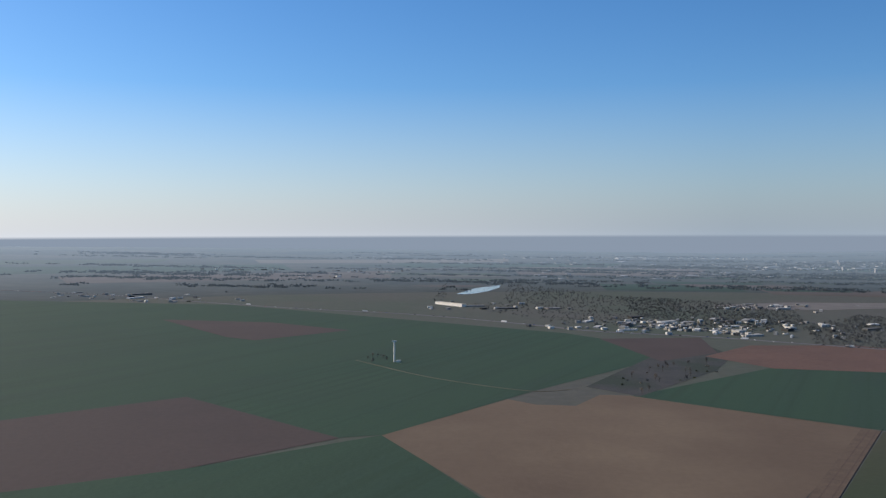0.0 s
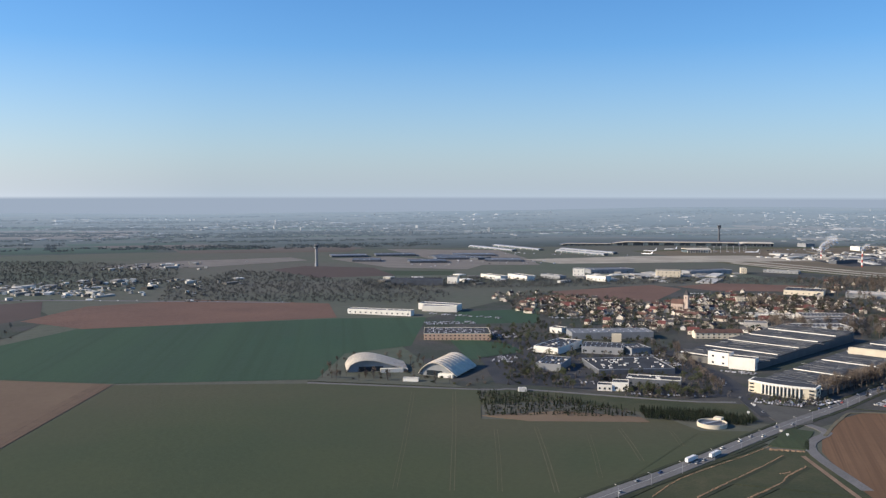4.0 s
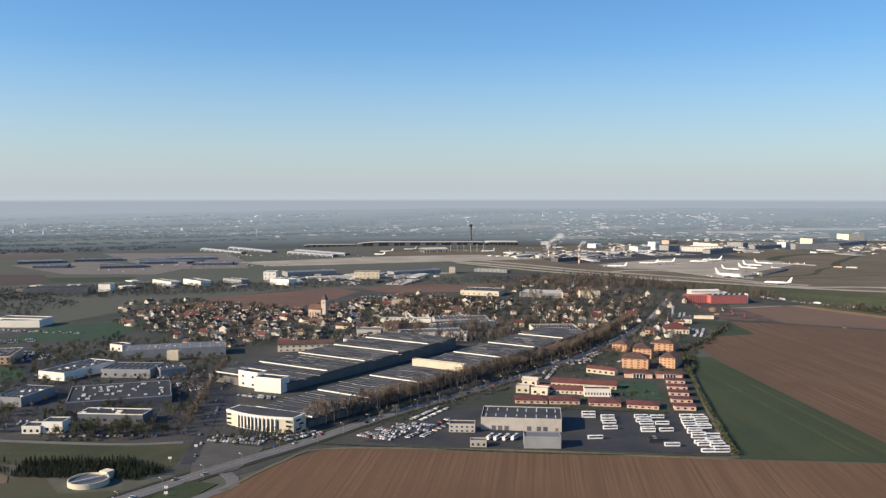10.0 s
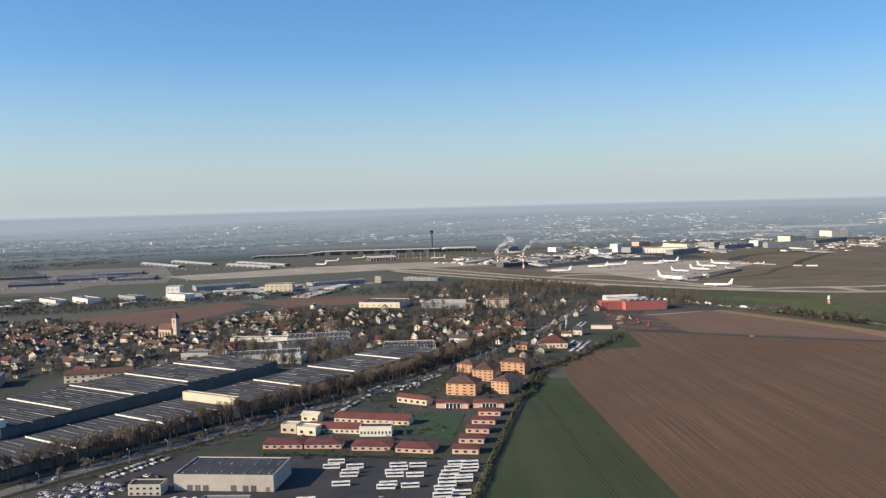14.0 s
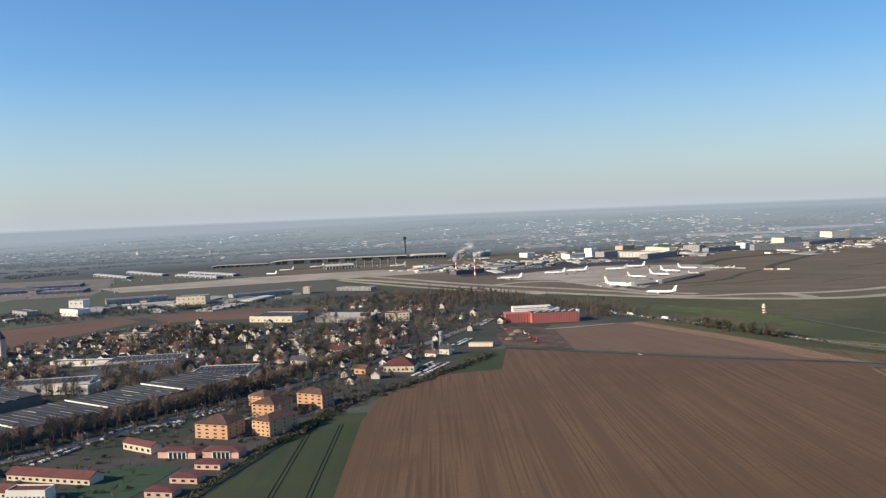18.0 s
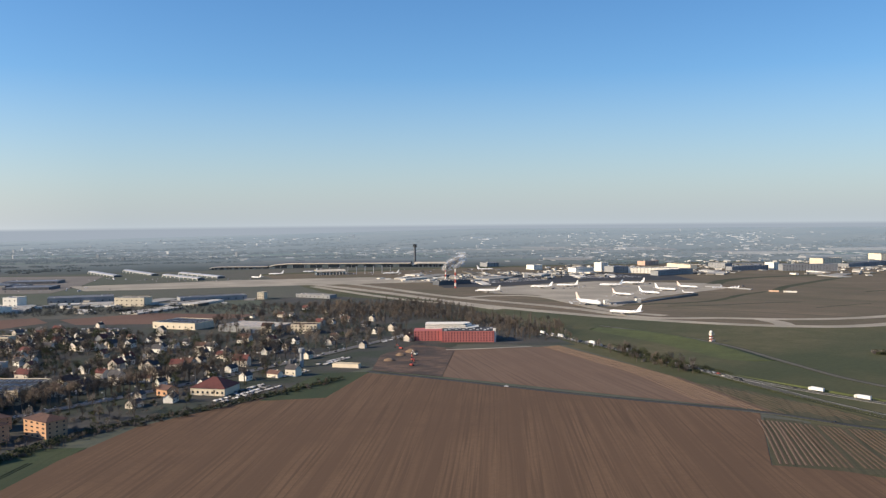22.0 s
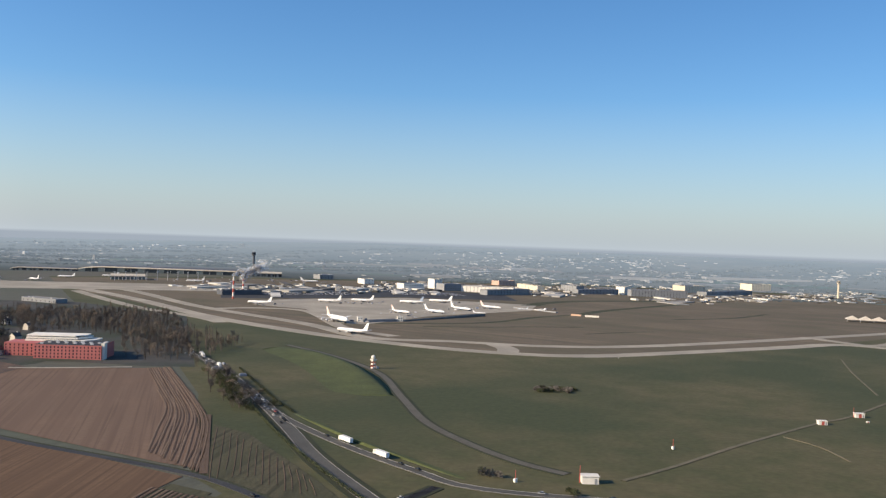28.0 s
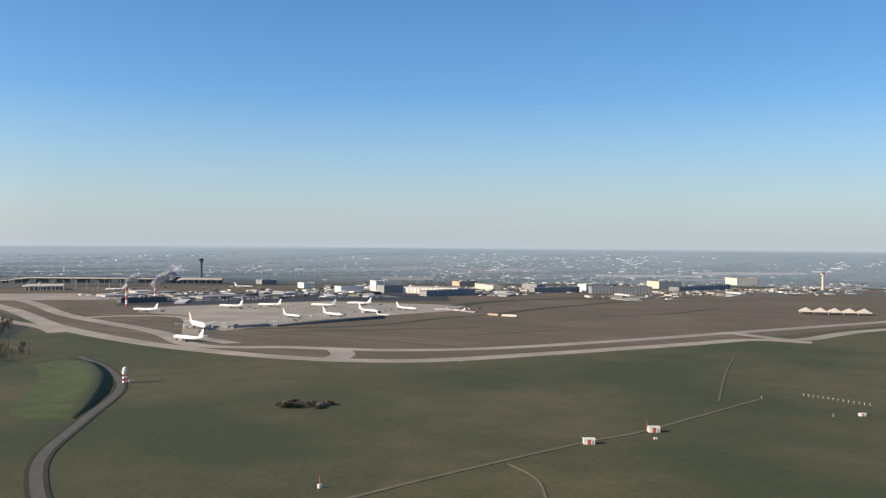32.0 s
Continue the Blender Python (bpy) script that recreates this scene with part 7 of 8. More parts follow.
def swept_terminal(ax, ay, bx, by, depth, h, label, shell=None):
    """A long low hall: dark glazing, a dark curved roof and a pale roof edge that sweeps down at one end."""
    x, y, w, deg = frame_of(ax, ay, bx, by)
    top = thing("terminal", x, y, deg, label, "terminal", "terminal halls")
    n = 24
    high = lambda f: h * (0.42 + 0.58 * min(1.0, f * 7.0) ** 0.55) * (1.0 - 0.12 * f)
    for k in range(n):
        f0, f1 = k / n, (k + 1) / n
        x0, x1 = -w / 2 + w * f0, -w / 2 + w * f1 - 0.12
        z0, z1 = high(f0), high(f1)
        arc = [(depth * q / 8, math.sin(math.pi * (0.12 + 0.88 * q / 8)) ** 0.7) for q in range(9)]
        ring = [[(xx, a, zz * (0.62 + 0.38 * b)) for a, b in arc] + [(xx, a, zz * (0.62 + 0.38 * b) - 0.6) for a, b in reversed(arc)] for xx, zz in ((x0, z0), (x1, z1))]
        part("roof_panel", Shape().ring(ring), shell or M_DARKWALL, top)
        part("roof_edge", Shape().ring([[(xx, -0.6, zz * 0.74 - 0.9), (xx, 2.4, zz * 0.74 - 0.9), (xx, 2.4, zz * 0.86), (xx, -0.6, zz * 0.80)] for xx, zz in ((x0, z0), (x1 + 0.12, z1))]), M_SHELL, top, "pale swept roof edge")
        part("glazed_bay", Shape().box(x0 + 0.2, 0.6, -2, x1, depth - 1, min(z0, z1) * 0.6), M_GLASS if k % 3 else M_SHEETGLASS, top)
    post = Shape().box(-0.3, -0.3, -2, 0.3, 0.3, h * 0.55).mesh("pier", M_GREYWALL)
    for k in range(2, n, 2):
        part("pier", post, None, top).location = (-w / 2 + w * k / n, 0, 0)
    return top


swept_terminal(1545.0, 1506.0, 1765.0, 1330.0, 60, 11.0, "long dark terminal under a pale swept roof edge")
swept_terminal(1450.0, 1575.0, 1545.0, 1512.0, 34, 7.0, "dark low terminal annexe beside the long hall")
swept_terminal(1770.0, 1330.0, 1838.0, 1290.0, 36, 9.5, "terminal under a bright curved shell roof", M_SHELL)
shell_terminal(1497.0, 1234.0, 1545.0, 1216.0, 30, 8.5, M_SHELL, "pale vaulted glass pier with steel masts", 9)
for ax, ay, bx, by in ((1299.6, 1635.7, 1291.6, 1458.1), (1334.3, 1440.2, 1338.6, 1281.9), (1236.0, 1640.0, 1230.0, 1470.0), (1290.0, 1400.0, 1296.0, 1262.0)):
    shell_terminal(ax, ay, bx, by, 14, 5.0, M_STEEL, "green-glazed boarding pier under a pale roof", 8)
mast = Shape().tube((0, 0, -2), (0, 0, 13), 0.45, 0.3, 6).mesh("mast", M_STEEL)
for i in range(9):
    x0, y0, x1, y1 = 1496.0, 1216.0, 1620.0, 1190.0
    t = thing("mast", x0 + (x1 - x0) * i / 8, y0 + (y1 - y0) * i / 8, 0, "tall steel floodlight mast on the apron", "mast", "floodlight masts")
    part("pole", mast, None, t)
    part("lamp_head", Shape().box(-1.6, -0.5, 12.6, 1.6, 0.5, 13.4), M_STEEL, t)

# ---- offices, hotels and sheds round the airport ----
for (ax, ay, bx, by), d, h, wall, n, st, label in (
        ((1971.2, 1014.1, 1986.8, 1012.2), 20, 17, M_WHITE, 3, 6, "white slab-like airport hotel"),
        ((1954.9, 971.1, 1989.1, 965.6), 25, 12, M_GREYWALL, 8, 4, "grey office with ribbon windows"),
        ((1989.1, 965.6, 2043.0, 895.5), 30, 10, M_WHITE, 14, 4, "terraced white airport office"),
        ((1967.3, 881.6, 2076.4, 889.4), 16, 9, M_GREYWALL, 14, 3, "grey glass rounded office"),
        ((2318.2, 1194.5, 2376.0, 1201.8), 20, 10, M_PINK, 5, 4, "pinkish airport hotel block"),
        ((2268.5, 1095.4, 2235.5, 1012.0), 16, 9, M_CREAM, 6, 3, "low cream airport office"),
        ((2352.1, 1051.1, 2346.5, 1006.2), 22, 11, M_GREYWALL, 6, 4, "grey airport office block"),
        ((2260.2, 931.8, 2365.6, 917.3), 16, 9, M_GREYWALL, 12, 3, "low grey office with windows"),
        ((2381.4, 914.8, 2397.2, 912.2), 24, 15, M_WHITE, 2, 5, "white end block of a glass office"),
        ((2352.1, 877.8, 2446.5, 815.0), 20, 13, M_GREYWALL, 18, 5, "long grey glass office building"),
        ((2735.4, 1002.9, 2797.1, 988.2), 40, 16, M_CREAM, 7, 5, "pale cube-shaped airport hotel"),
        ((3199.7, 1087.1, 3257.8, 1061.6), 50, 18, M_CREAM, 7, 5, "pale cube-shaped airport hotel"),
        ((2665.0, 904.7, 2866.3, 907.4), 24, 9, M_GREYWALL, 12, 3, "grey glass airport office"),
        ((1899.6, 1010.4, 1938.6, 1003.7), 24, 9, M_WHITE, 8, 2, "low white airport shed"),
        ((1899.4, 1118.3, 1918.9, 1115.9), 24, 9, M_WHITE, 3, 2, "low white airport shed"),
        ((1891.5, 1244.0, 1920.3, 1242.0), 24, 8, M_GREYWALL, 4, 3, "low grey airport office building"),
        ((1205.4, 863.6, 1211.4, 858.0), 14, 8, M_CREAM, 3, 3, "small cream tower-like office"),
        ((1046.0, 879.4, 1070.1, 856.7), 20, 9, M_CREAM, 6, 2, "low cream cargo office"),
        ((949.6, 945.7, 961.4, 934.6), 18, 10, M_WHITE, 3, 2, "tall white cargo building"),
        ((918.6, 882.1, 926.6, 853.0), 14, 7, M_WHITE, 5, 1, "low white cargo shed"),
        ((889.8, 943.0, 893.4, 906.0), 12, 5, M_GREYWALL, 5, 1, "low grey cargo shed building"),
        ((842.1, 954.4, 842.2, 911.6), 14, 6, M_WHITE, 5, 1, "low white cargo shed"),
        ((815.1, 980.0, 816.9, 935.6), 12, 5, M_WHITE, 5, 1, "low white cargo shed"),
        ((998.5, 963.0, 1064.1, 941.0), 30, 6, M_GREYWALL, 9, 1, "long grey cargo shed"),
        ((1121.5, 886.7, 1196.4, 872.0), 20, 5, M_GREYWALL, 9, 1, "long grey cargo shed"),
        ((1256.8, 864.1, 1276.0, 817.0), 14, 4, M_GREYWALL, 8, 1, "low grey service building")):
    block("airport_building", ax, ay, bx, by, d, h, wall, M_GREYROOF, label, "office" if st > 2 else "shed", windows=n, storeys=st, units=3, group="airport buildings")
# these halls use the far-building material with its painted haze glow
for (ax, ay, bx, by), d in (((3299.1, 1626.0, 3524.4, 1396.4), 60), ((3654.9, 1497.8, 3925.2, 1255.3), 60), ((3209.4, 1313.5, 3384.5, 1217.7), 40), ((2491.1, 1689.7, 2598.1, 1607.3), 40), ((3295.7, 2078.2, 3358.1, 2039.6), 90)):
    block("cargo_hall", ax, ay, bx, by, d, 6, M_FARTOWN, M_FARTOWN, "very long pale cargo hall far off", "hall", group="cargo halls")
for (ax, ay, bx, by), d in (((1466.5, 558.7, 1470.9, 556.2), 5), ((1508.3, 549.5, 1512.9, 546.9), 5)):
    block("apron_office", ax, ay, bx, by, d, 4.2, M_WHITE, M_GREYROOF, "small white apron office", "office", windows=2, storeys=2)
block("apron_shed", 1467.7, 551.2, 1508.3, 549.5, 5, 1.7, M_GREYWALL, M_GREYROOF, "long grey apron shed", "shed")
block("apron_shed", 1512.9, 546.9, 1654.6, 574.5, 4, 1.5, M_SHEETGLASS, M_GREYROOF, "long low glazed apron shed", "shed")
block("apron_shed", 1795.5, 664.7, 1794.7, 591.5, 4, 1.0, M_GREYWALL, M_GREYROOF, "narrow grey walkway roof", "shed")
block("service_hall", 1784.0, 537.6, 1792.5, 524.0, 3, 1.6, M_WHITE, M_GREYROOF, "small white site cabin", "cabin")
block("service_hall", 1782.3, 557.6, 1786.6, 545.9, 3, 1.4, M_BRICKISH, M_GREYROOF, "small reddish site cabin", "cabin")


def tent_row():
    ax, ay, bx, by = 2143.9, 385.2, 2186.3, 315.8
    x, y, w, deg = frame_of(ax, ay, bx, by)
    top = thing("tent_roof", x, y, deg, "row of pale peaked fabric canopies", "canopy")
    n = 5
    for i in range(n):
        x0 = -w / 2 + w * i / n
        k = w / n
        part("canopy", Shape().add([(x0, 0, 3), (x0 + k, 0, 3), (x0 + k, 22, 3), (x0, 22, 3), (x0 + k / 2, 11, 8)], [(3, 2, 1, 0), (0, 1, 4), (1, 2, 4), (2, 3, 4), (3, 0, 4)]), M_SHELL, top)
        part("post", Shape().box(x0, 0, -1, x0 + 0.5, 0.5, 3), M_STEEL, top)


tent_row()


# ---- landing aids on the grass ----
def radar_mast():
    x, y = 1279.1, 292.8
    top = thing("radar_mast", x, y, 0, "red and white banded mast with white dome", "mast")
    legs = Shape()
    for sx in (-1, 1):
        for sy in (-1, 1):
            legs.tube((sx * 1.0, sy * 1.0, -1), (sx * 0.8, sy * 0.8, 5.4), 0.16, 0.14, 6)
    for j in range(3):
        z = 1.0 + j * 1.6
        for a, b in (((-1, -1), (1, 1)), ((-1, 1), (1, -1)), ((-1, -1), (-1, 1)), ((1, -1), (1, 1))):
            legs.tube((a[0] * 0.9, a[1] * 0.9, z), (b[0] * 0.9, b[1] * 0.9, z + 0.9), 0.08, 0.08, 4)
    part("lattice", legs, M_TAILRED, top)
    for z in (0.2, 2.4, 4.4):
        part("band", Shape().ring([[(sx * 1.02, sy * 1.02, z + k) for sx, sy in ((-1, -1), (1, -1), (1, 1), (-1, 1))] for k in (0, 0.75)]), M_WHITE, top, "white painted band")
    part("platform", Shape().box(-1.5, -1.5, 5.3, 1.5, 1.5, 5.6), M_WHITE, top)
    ang = [2 * math.pi * i / 14 for i in range(14)]
    part("dome", Shape().ring([[(r * math.cos(a), r * math.sin(a), z) for a in ang] for r, z in ((1.1, 5.6), (1.3, 6.4), (1.15, 7.3), (0.6, 7.9), (0.1, 8.05))]), M_WHITE, top, smooth=True)
    part("cabin", Shape().box(1.8, -1.0, -1, 3.6, 1.0, 1.2), M_WHITE, top)


radar_mast()


def marker_hut(x, y, s, label, mast=0.0, second=None):
    top = thing("marker_hut", x, y, -41, label, "hut", "landing aid huts")
    part("wall", Shape().box(-1.6 * s, -1.0 * s, -0.6, 1.6 * s, 1.0 * s, 1.5 * s), M_WHITE, top)
    part("stripe", Shape().box(-0.55 * s, -1.02 * s, -0.6, 0.5 * s, 1.02 * s, 1.51 * s), second or M_TAILRED, top)
    part("roof", Shape().box(-1.75 * s, -1.15 * s, 1.5 * s, 1.75 * s, 1.15 * s, 1.62 * s), M_WHITE, top)
    part("door", Shape().box(0.8 * s, -1.04 * s, 0, 1.3 * s, -0.98 * s, 1.1 * s), M_GREYWALL, top)
    if mast:
        part("aerial_mast", Shape().tube((-1.9 * s, 0, -0.5), (-1.9 * s, 0, mast), 0.14, 0.08, 6), M_TAILRED, top)


marker_hut(1350.8, 61.2, 1.2, "small red and white banded equipment hut")
marker_hut(1386.4, 59.8, 1.3, "small red and white equipment hut with aerial", 4.6)
marker_hut(1484.6, 26.1, 0.8, "small red and white banded equipment hut")
marker_hut(1180.6, 56.9, 1.6, "white equipment hut beside a wire mast", 5.5, M_WHITE)
marker_hut(1375.8, 51.5, 0.4, "tiny red and white marker box")


def aerial_post(x, y):
    top = thing("aerial_post", x, y, 0, "slim red and white aerial on a box", "aerial", "aerials")
    part("box", Shape().box(-0.5, -0.4, -0.4, 0.5, 0.4, 1.1), M_WHITE, top)
    part("pole", Shape().tube((0, 0, 1.1), (0, 0, 3.8), 0.13, 0.07, 6), M_TAILRED, top)


aerial_post(1246.6, 69.9)
aerial_post(1161.8, 70.6)
rod = Shape().tube((0, 0, -0.3), (0, 0, 0.8), 0.08, 0.07, 6).mesh("post", M_WHITE)
lampm = Shape().box(-0.2, -0.15, 0.8, 0.2, 0.15, 1.02).mesh("lamp", M_WHITE)
for i in range(14):
    x0, y0, x1, y1 = 1517.6, 67.8, 1513.8, 35.3
    t = thing("approach_light", x0 + (x1 - x0) * i / 13, y0 + (y1 - y0) * i / 13, 0, "small white approach light on a post", "light", "approach lights")
    part("post", rod, None, t)
    part("lamp", lampm, None, t)
for x, y in ((1471.2, 259.5), (1473.4, 33.0), (1818.5, 209.3), (1493.1, 75.7)):
    t = thing("approach_light", x, y, 0, "small white marker box on the grass", "light", "markers on the grass")
    part("post", rod, None, t)
    part("lamp", lampm, None, t)

# ---- windmill-like mast in the wheat ----
x, y = -44.7, 717.7
t = thing("mast", x, y, 0, "white slim radio mast with cross arm", "mast")
part("pole", Shape().tube((0, 0, -1), (0, 0, 17), 0.8, 0.6, 10), M_WHITE, t)
part("cross_arm", Shape().box(-1.9, -0.4, 16.4, 1.9, 0.4, 17.4), M_WHITE, t)
part("hut", Shape().box(1.5, -2, -1, 5, 2, 1.4), M_WHITE, t)
sheet("pond", [(-1.7, 1588.9), (14.0, 1660.0), (34.0, 1770.0), (62.0, 1850.0), (92.0, 1905.0), (84.0, 1800.0), (58.0, 1680.0), (30.0, 1600.0), (10.0, 1578.0)], M_WATER, 0.5, "pale still pond among dark woods", "water")
block("long_shed", -31.7, 1342.8, 9.3, 1291.3, 8, 3.4, M_WHITE, M_SHELL, "long pale farm shed by the pond", "shed")


def steam(x, y, z, size, seed):
    """A small drifting cloud of steam."""
    r = random.Random(seed)
    s = Shape()
    for i in range(7):
        f = i / 7
        clump(s, r, x + size * 2.2 * f, y - size * 0.4 * f, z + size * (0.5 + 1.2 * f), size * (0.5 + 0.5 * f), size * (0.5 + 0.4 * f), size * (0.5 + 0.3 * f), 60, size * 0.34, 0.0)
    return tagged(new("steam", s.mesh("steam", M_STEAM)), "thin white steam drifting from the chimney", "steam", kind="stuff")


x, y = 1499.9, 858.0
steam(x, y, gz(x, y) + 26, 6, 1)
x, y = 1593.4, 998.9
steam(x, y, gz(x, y) + 12, 15, 2)


# ---- far towns and villages ----
def far_town(name, seed, centres, n, spread, hmax, label, tall=0.03, m=None, k=1.0):
    r = random.Random(seed)
    s = Shape()
    for cx, cy in centres:
        for _ in range(n):
            x, y = cx + r.gauss(0, spread * 1.6), cy + r.gauss(0, spread)
            w, d, h = r.uniform(6, 22) * k, r.uniform(5, 16) * k, r.uniform(0.9, 3.0)
            if r.random() < tall:
                w, d, h = r.uniform(6, 10), r.uniform(6, 10), r.uniform(0.5, 1) * hmax
            elif r.random() < 0.15:
                w, d = w * 3.6, d * 2
            a = r.choice((0.2, 0.5, 1.1)) + r.uniform(-0.1, 0.1)
            c, q = math.cos(a), math.sin(a)
            z = gz(x, y)
            pts = [(x + c * u * w / 2 - q * v * d / 2, y + q * u * w / 2 + c * v * d / 2) for u, v in ((-1, -1), (1, -1), (1, 1), (-1, 1))]
            s.prism(pts, z - 3, z + h)
    return tagged(new(name, s.mesh(name, m or M_FARTOWN)), label, "town", kind="stuff")


def ring_spots(seed, n, a0, a1, r0, r1):
    r = random.Random(seed)
    out = []
    for _ in range(n):
        a, d = radians(r.uniform(a0, a1)), r.uniform(r0, r1)
        out.append((600 + math.sin(a) * d, math.cos(a) * d))
    return out


far_town("hamlet", 1, [(222.6, 1022.1), (255.9, 1035.6), (281.6, 1005.3), (343.1, 987.0), (342.9, 1102.4), (256.6, 1096.3), (420.0, 1080.0)], 30, 30, 6, "pale houses of a hamlet among dark trees", 0.02, M_NEARTOWN, 0.34)
# far towns emit painted haze through their default material
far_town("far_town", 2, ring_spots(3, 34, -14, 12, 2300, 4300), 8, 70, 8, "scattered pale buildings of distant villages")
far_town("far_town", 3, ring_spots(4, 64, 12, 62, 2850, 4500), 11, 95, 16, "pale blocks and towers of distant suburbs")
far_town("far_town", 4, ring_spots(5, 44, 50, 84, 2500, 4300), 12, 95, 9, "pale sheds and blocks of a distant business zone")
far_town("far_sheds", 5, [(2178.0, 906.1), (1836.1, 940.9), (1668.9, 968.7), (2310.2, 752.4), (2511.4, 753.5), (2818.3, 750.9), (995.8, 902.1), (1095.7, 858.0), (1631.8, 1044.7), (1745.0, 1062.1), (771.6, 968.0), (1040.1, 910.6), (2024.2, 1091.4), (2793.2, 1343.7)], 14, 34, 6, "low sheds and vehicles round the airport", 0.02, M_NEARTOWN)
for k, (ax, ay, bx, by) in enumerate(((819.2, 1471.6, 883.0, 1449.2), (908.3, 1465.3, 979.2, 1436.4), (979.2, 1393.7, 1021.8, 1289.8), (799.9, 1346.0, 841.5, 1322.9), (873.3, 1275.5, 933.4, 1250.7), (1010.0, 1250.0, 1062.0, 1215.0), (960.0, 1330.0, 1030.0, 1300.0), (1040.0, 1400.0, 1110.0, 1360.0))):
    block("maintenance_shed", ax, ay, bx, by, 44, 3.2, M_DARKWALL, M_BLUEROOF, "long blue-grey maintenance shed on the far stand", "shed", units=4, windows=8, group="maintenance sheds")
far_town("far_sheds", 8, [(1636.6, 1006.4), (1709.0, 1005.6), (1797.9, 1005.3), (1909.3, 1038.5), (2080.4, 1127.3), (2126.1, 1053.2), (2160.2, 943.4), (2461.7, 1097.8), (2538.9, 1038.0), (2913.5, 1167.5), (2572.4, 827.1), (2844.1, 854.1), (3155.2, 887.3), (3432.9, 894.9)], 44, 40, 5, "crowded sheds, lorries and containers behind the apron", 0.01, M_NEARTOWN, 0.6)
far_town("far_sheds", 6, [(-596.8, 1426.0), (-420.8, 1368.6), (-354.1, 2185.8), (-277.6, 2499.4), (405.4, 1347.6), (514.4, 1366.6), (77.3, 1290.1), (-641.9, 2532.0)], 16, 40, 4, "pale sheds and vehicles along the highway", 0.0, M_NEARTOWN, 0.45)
# far woods, lightened by the same emitted haze
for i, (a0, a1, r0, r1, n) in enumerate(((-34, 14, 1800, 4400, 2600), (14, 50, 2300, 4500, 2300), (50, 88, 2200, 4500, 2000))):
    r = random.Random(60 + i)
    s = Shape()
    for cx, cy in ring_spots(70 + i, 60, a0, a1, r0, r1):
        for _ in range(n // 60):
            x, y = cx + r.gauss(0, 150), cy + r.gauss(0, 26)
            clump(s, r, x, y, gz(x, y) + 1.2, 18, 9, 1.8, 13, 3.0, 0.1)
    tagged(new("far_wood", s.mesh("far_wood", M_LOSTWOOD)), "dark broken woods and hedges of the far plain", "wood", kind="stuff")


# ---- vehicles and steps round the airliners ----
def apron_clutter(name, seed, centres, n, spread, label):
    r = random.Random(seed)
    s = Shape()
    for cx, cy in centres:
        for _ in range(n):
            x, y, a = cx + r.gauss(0, spread), cy + r.gauss(0, spread), r.uniform(0, 3.14)
            L, W, H = r.choice(((1.6, 0.9, 0.9), (2.4, 1.1, 1.2), (4.0, 1.3, 1.5), (1.2, 0.8, 0.6)))
            c, q, z = math.cos(a), math.sin(a), gz(x, y) + 0.14
            foot = [(x + c * u * L - q * v * W, y + q * u * L + c * v * W) for u, v in ((-0.5, -0.5), (0.5, -0.5), (0.5, 0.5), (-0.5, 0.5))]
            s.ring([[(px, py, z) for px, py in foot], [(px, py, z + H * 0.6) for px, py in foot], [(x + (px - x) * 0.8, y + (py - y) * 0.8, z + H) for px, py in foot]])
    return tagged(new(name, s.mesh(name, M_CARS)), label, "vehicles", kind="stuff")


apron_clutter("service_vehicles", 14, [(1455, 575), (1470, 560), (1500, 770), (1580, 630), (1605, 770), (1630, 632), (1650, 770), (1690, 655), (1705, 745), (1752, 668), (1760, 750), (1820, 640), (1560, 590)], 9, 11, "small service vehicles and steps round the airliners")
apron_clutter("service_vehicles", 15, [(1545, 1225), (1620, 1200), (1700, 1190), (1780, 1180), (1330, 1250), (1250, 1320), (1200, 1400), (1000, 1230), (960, 1270), (900, 1200), (1080, 1200)], 12, 24, "small service vehicles on the terminal apron")
apron_clutter("service_vehicles", 16, [(1216, 395), (1208, 352), (1201, 325), (1192, 300)], 4, 3.5, "cars and vans queueing at the site entrance")

# ---- vehicles ----
PAINTS = [("white", M_WHITE, 4), ("silver", M_STEEL, 3), ("dark", M_RUBBER, 4), ("grey", M_GREYWALL, 3), ("red", M_TAILRED, 1), ("blue", M_BLUE, 1)]
CARS = [(car(m, "small %s car on the asphalt" % nm), k) for nm, m, k in PAINTS]
vr = random.Random(9)
bag = [c for c, k in CARS for _ in range(k)]


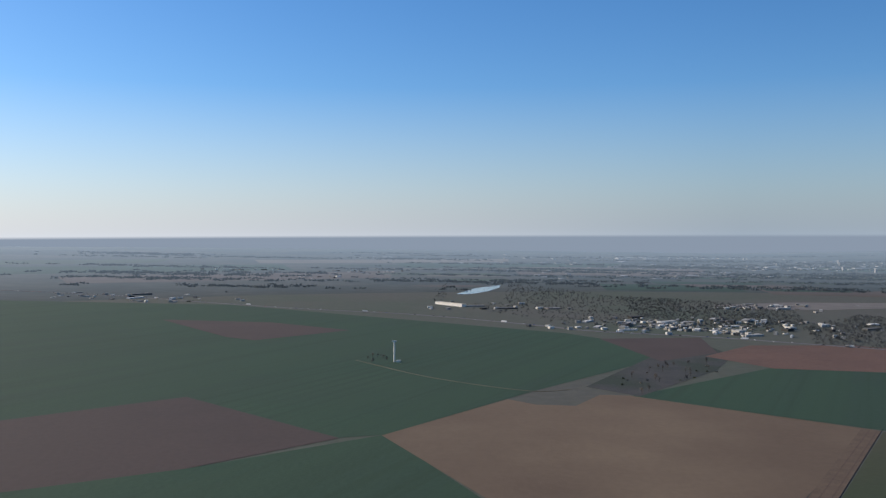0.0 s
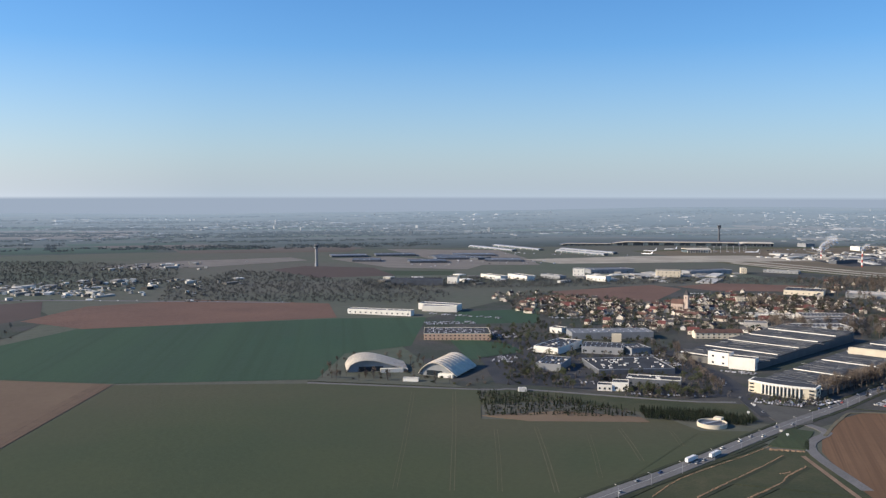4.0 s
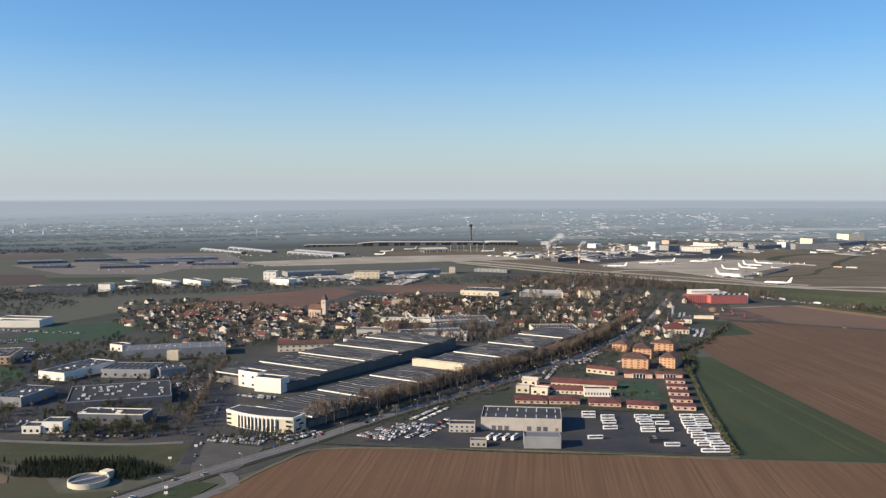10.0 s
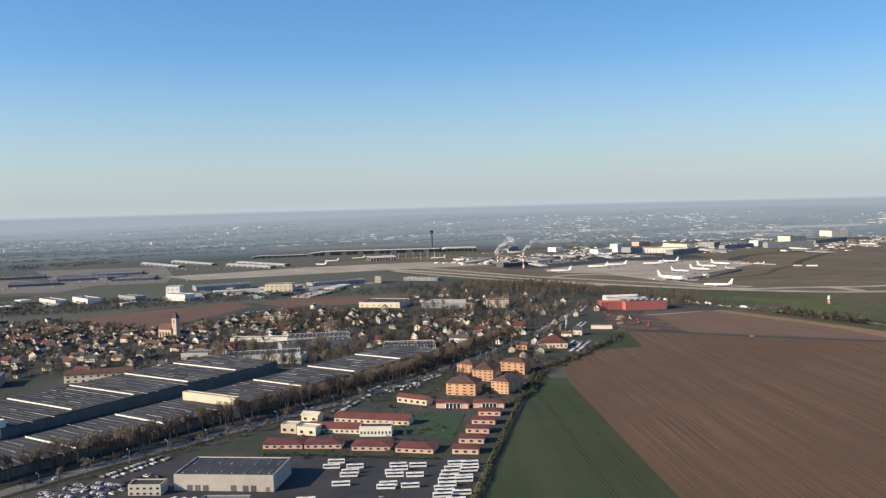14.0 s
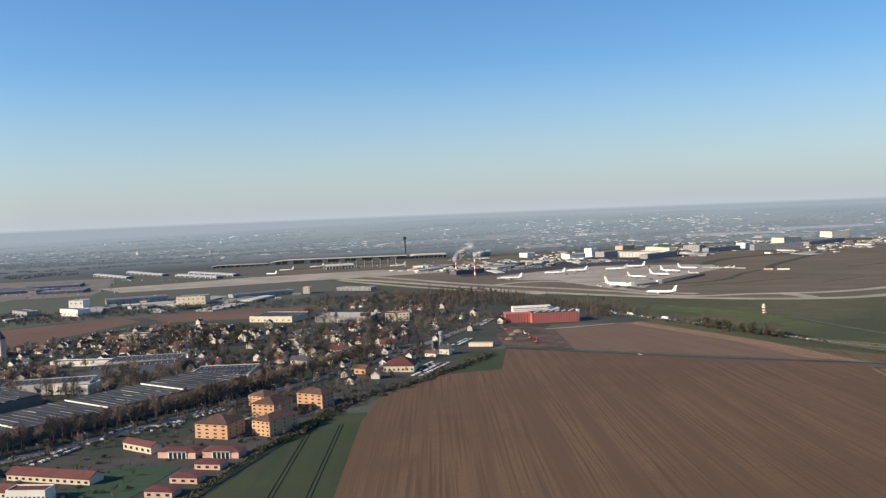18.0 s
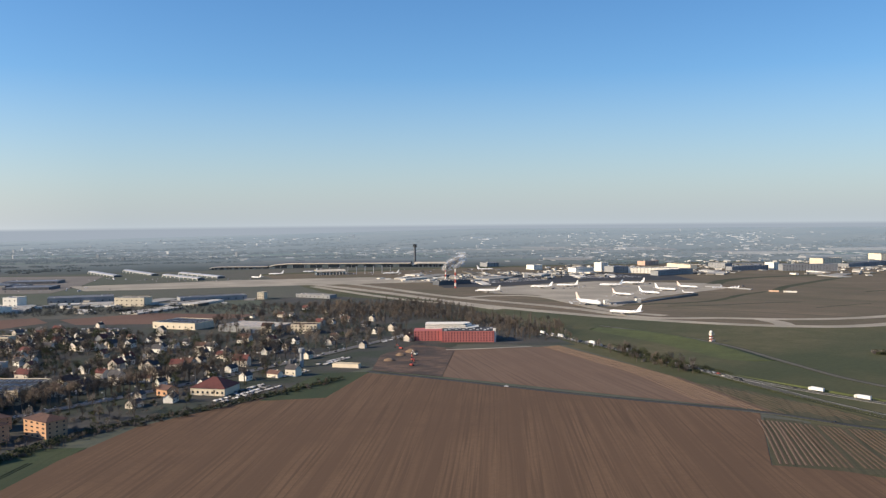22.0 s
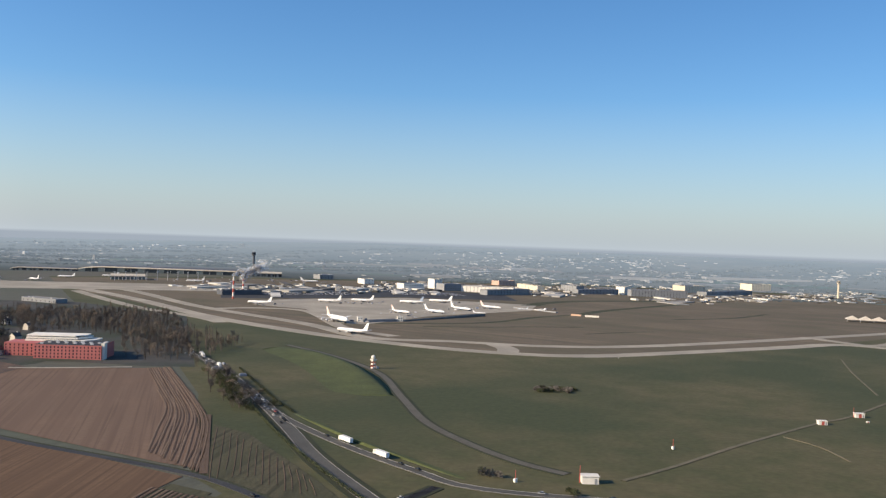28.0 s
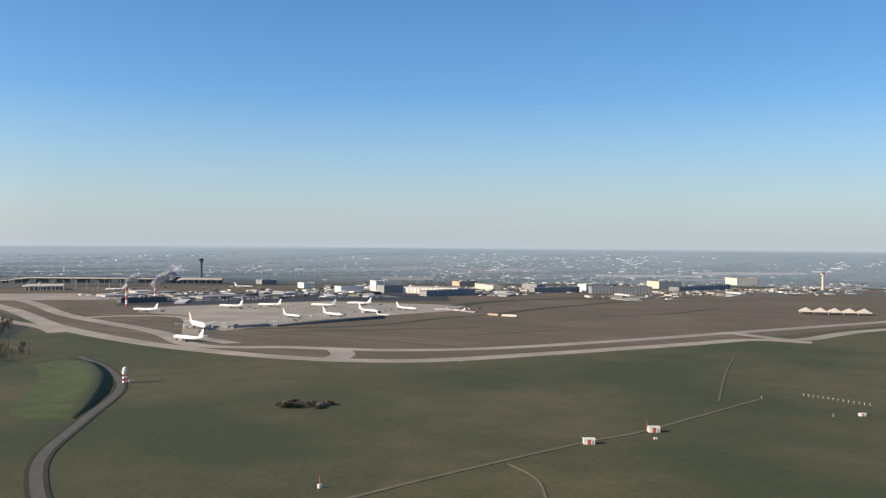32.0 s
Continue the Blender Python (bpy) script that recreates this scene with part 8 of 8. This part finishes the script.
def park(ax, ay, bx, by, rows, gap, full=0.75, step=1.35, joined=True, up=0.0):
    """Rows of parked cars from a to b; each further row lies to the left. Crowded lots are one joined mesh."""
    lot = Shape()
    x, y, w, deg = frame_of(ax, ay, bx, by)
    c, s = math.cos(radians(deg)), math.sin(radians(deg))
    for j in range(rows):
        for i in range(int(w / step)):
            if vr.random() > full:
                continue
            u, v = -w / 2 + i * step, j * gap
            px, py = x + c * u - s * v, y + s * u + c * v
            if not up and not clear(px, py, -0.9):
                continue
            if joined:
                z, a = gz(px, py) + 0.16 + up, radians(deg + 90 + vr.uniform(-3, 3))
                ca, sa = math.cos(a), math.sin(a)
                low = [(px + ca * q - sa * o, py + sa * q + ca * o, z + 0.14) for q, o in ((-1.05, -0.45), (1.05, -0.45), (1.05, 0.45), (-1.05, 0.45))]
                mid = [(q[0], q[1], z + 0.48) for q in low]
                tops = [(px + ca * q - sa * o, py + sa * q + ca * o, z + 0.76) for q, o in ((-0.6, -0.36), (0.25, -0.36), (0.25, 0.36), (-0.6, 0.36))]
                lot.ring([low, mid, tops])
            else:
                copy_thing(vr.choice(bag), pose(px, py, gz(px, py) + 0.16, 0, 0, deg + 90 + vr.choice((0, 180)) + vr.uniform(-3, 3)))
    if joined and lot.v:
        tagged(new("parked_cars", lot.mesh("parked_cars", M_CARS)), "rows of parked cars in mixed colours", "cars", kind="stuff")


park(506.0, 283.0, 519.0, 262.5, 3, 3.6, 0.75)
park(528.0, 262.0, 548.0, 262.5, 2, 3.6, 0.7)
park(555.0, 246.0, 560.0, 233.0, 4, 4.4, 0.7)
park(574.0, 250.0, 581.0, 233.0, 3, 4.4, 0.7)
park(556.0, 239.8, 583.6, 245.7, 3, 4.2, 0.5, joined=False)
park(568.4, 228.5, 603.6, 240.3, 2, 4.5, 0.5, joined=False)
park(589.4, 250.1, 618.2, 260.2, 2, 4.2, 0.6)
park(512.3, 272.8, 533.4, 261.5, 3, 3.4, 0.5, joined=False)
park(468.9, 544.0, 506.1, 520.9, 6, 4.6, 0.6, up=4.4)
park(513.8, 526.1, 532.5, 516.0, 5, 4.0, 0.6)
park(544.8, 671.2, 584.5, 611.9, 2, 5, 0.5)
park(506.3, 562.3, 525.3, 537.8, 4, 4.5, 0.6)
park(750.6, 295.8, 768.4, 302.3, 3, 4.0, 0.6)
park(750.0, 291.4, 774.6, 288.2, 3, 4.0, 0.55)
park(459.5, 361.9, 473.5, 352.7, 2, 4.0, 0.5)
park(925.0, 309.5, 952.8, 324.6, 3, 3.4, 0.4)
park(963.7, 343.2, 991.7, 356.0, 2, 3.4, 0.7)
park(557.8, 351.7, 566.5, 329.5, 2, 4.0, 0.6)


def traffic(pts, step, lane, seed, keep):
    r = random.Random(seed)
    L = smooth_line(pts, step)
    for i in range(len(L) - 1):
        if r.random() > keep:
            continue
        d = (L[i + 1] - L[i]).normalized()
        sg = r.choice((-1, 1))
        x, y = L[i].x - d.y * lane * sg, L[i].y + d.x * lane * sg
        copy_thing(r.choice(bag), pose(x, y, gz(x, y) + 0.23, 0, 0, math.degrees(math.atan2(d.y, d.x)) + (180 if sg > 0 else 0)))


traffic(ROADS[0][1], 5.0, 1.7, 1, 0.42)
traffic(ROADS[2][1], 5.0, 1.2, 2, 0.5)
traffic(ROADS[6][1][:4], 4.0, 1.1, 3, 0.75)
traffic(ROADS[7][1], 9.0, 1.1, 4, 0.25)
traffic(ROADS[13][1], 9.0, 1.7, 5, 0.5)
for i, (x, y, deg) in enumerate(((-640.0, 1462.0, -24), (-560.0, 1425.0, -24), (-470.0, 1375.0, -32), (-300.0, 1272.0, -29), (-120.0, 1184.0, -23), (60.0, 1066.0, -38), (182.0, 968.0, -22), (300.0, 917.0, -30), (385.0, 865.0, -31))):
    lorry(x, y, deg + 180 * (i % 2), "white box lorry on the country highway")
traffic(ROADS[5][1], 40.0, 0.7, 6, 0.4)
for c, _ in CARS:
    for o in (*c.children_recursive, c):
        bpy.data.objects.remove(o)

# coaches
COACH = [coach("white coach parked in a tight row"), coach("white coach with a dark roof in the yard", True)]


def coach_row(ax, ay, bx, by, n, deg, dark=()):
    for i in range(n):
        if n > 4 and vr.random() < 0.14:
            continue
        f = (i + (vr.uniform(-0.2, 0.2) if n > 4 else 0)) / max(1, n - 1)
        x, y = ax + (bx - ax) * f, ay + (by - ay) * f
        copy_thing(COACH[1 if i in dark else 0], pose(x, y, gz(x, y) + 0.16, 0, 0, deg + vr.uniform(-3, 3)) @ Matrix.Translation((vr.uniform(-0.7, 0.7), 0, 0)))


TURN = -41.0
coach_row(681.5, 174.8, 637.2, 138.7, 15, TURN)
coach_row(684.4, 170.5, 640.5, 134.5, 15, TURN)
coach_row(665.9, 187.0, 634.2, 160.4, 11, TURN, (8, 9, 10))
coach_row(654.0, 197.4, 638.3, 184.2, 5, TURN)
coach_row(653.8, 207.0, 649.0, 202.9, 2, TURN)
coach_row(670.6, 181.9, 652.9, 166.6, 3, TURN)
coach_row(634.8, 152.0, 633.0, 149.7, 1, TURN)
coach_row(621.1, 179.7, 621.2, 179.5, 1, TURN)
coach_row(590.1, 209.0, 596.9, 201.8, 4, 20)
for c in COACH:
    for o in (*c.children_recursive, c):
        bpy.data.objects.remove(o)

# lorries
for x, y, deg in ((1219.9, 402.1, 250), (1215.6, 379.0, 252), (1204.3, 337.6, 70)):
    lorry(x, y, deg, "white box lorry queueing on the access road")
lorry(1150.4, 143.0, 86, "white box lorry on the slip road")
lorry(1147.2, 118.6, 86, "white box lorry on the slip road")
lorry(1148.8, 25.8, 92, "white box lorry with a red cab", M_TAILRED)
lorry(398.1, 227.0, 14, "white lorry on the main road")
lorry(411.6, 227.0, 14, "small white lorry on the main road")

park(625.3, 593.9, 669.5, 569.1, 2, 6, 0.5)
park(902.6, 688.2, 981.4, 638.9, 2, 6, 0.4)
park(776.8, 273.0, 809.9, 282.8, 2, 4.0, 0.5)
park(912.6, 299.1, 961.3, 324.2, 2, 4.4, 0.35)
park(1803.8, 897.9, 1908.6, 868.3, 5, 14, 0.7)
park(1577.5, 910.1, 1726.0, 898.6, 4, 16, 0.6)

park(703.0, 272.5, 750.0, 300.1, 2, 4.0, 0.6)
park(762.2, 296.1, 800.5, 305.4, 2, 4.0, 0.6)
park(545.1, 420.3, 570.8, 403.5, 4, 5.5, 0.5)
park(464.9, 328.5, 497.2, 300.9, 1, 4, 0.5)
park(542.8, 376.3, 555.4, 374.4, 5, 5, 0.6)
park(507.4, 454.2, 535.2, 463.8, 4, 5, 0.5)
park(508.2, 609.6, 548.6, 595.7, 3, 6, 0.7)
park(456.8, 444.0, 468.0, 433.2, 5, 5, 0.4)
park(1006.9, 369.6, 1036.7, 386.5, 2, 3.6, 0.6)
park(1091.2, 434.7, 1136.1, 461.6, 2, 4.5, 0.4)
park(1003.5, 433.3, 1029.5, 446.9, 3, 4.2, 0.5)
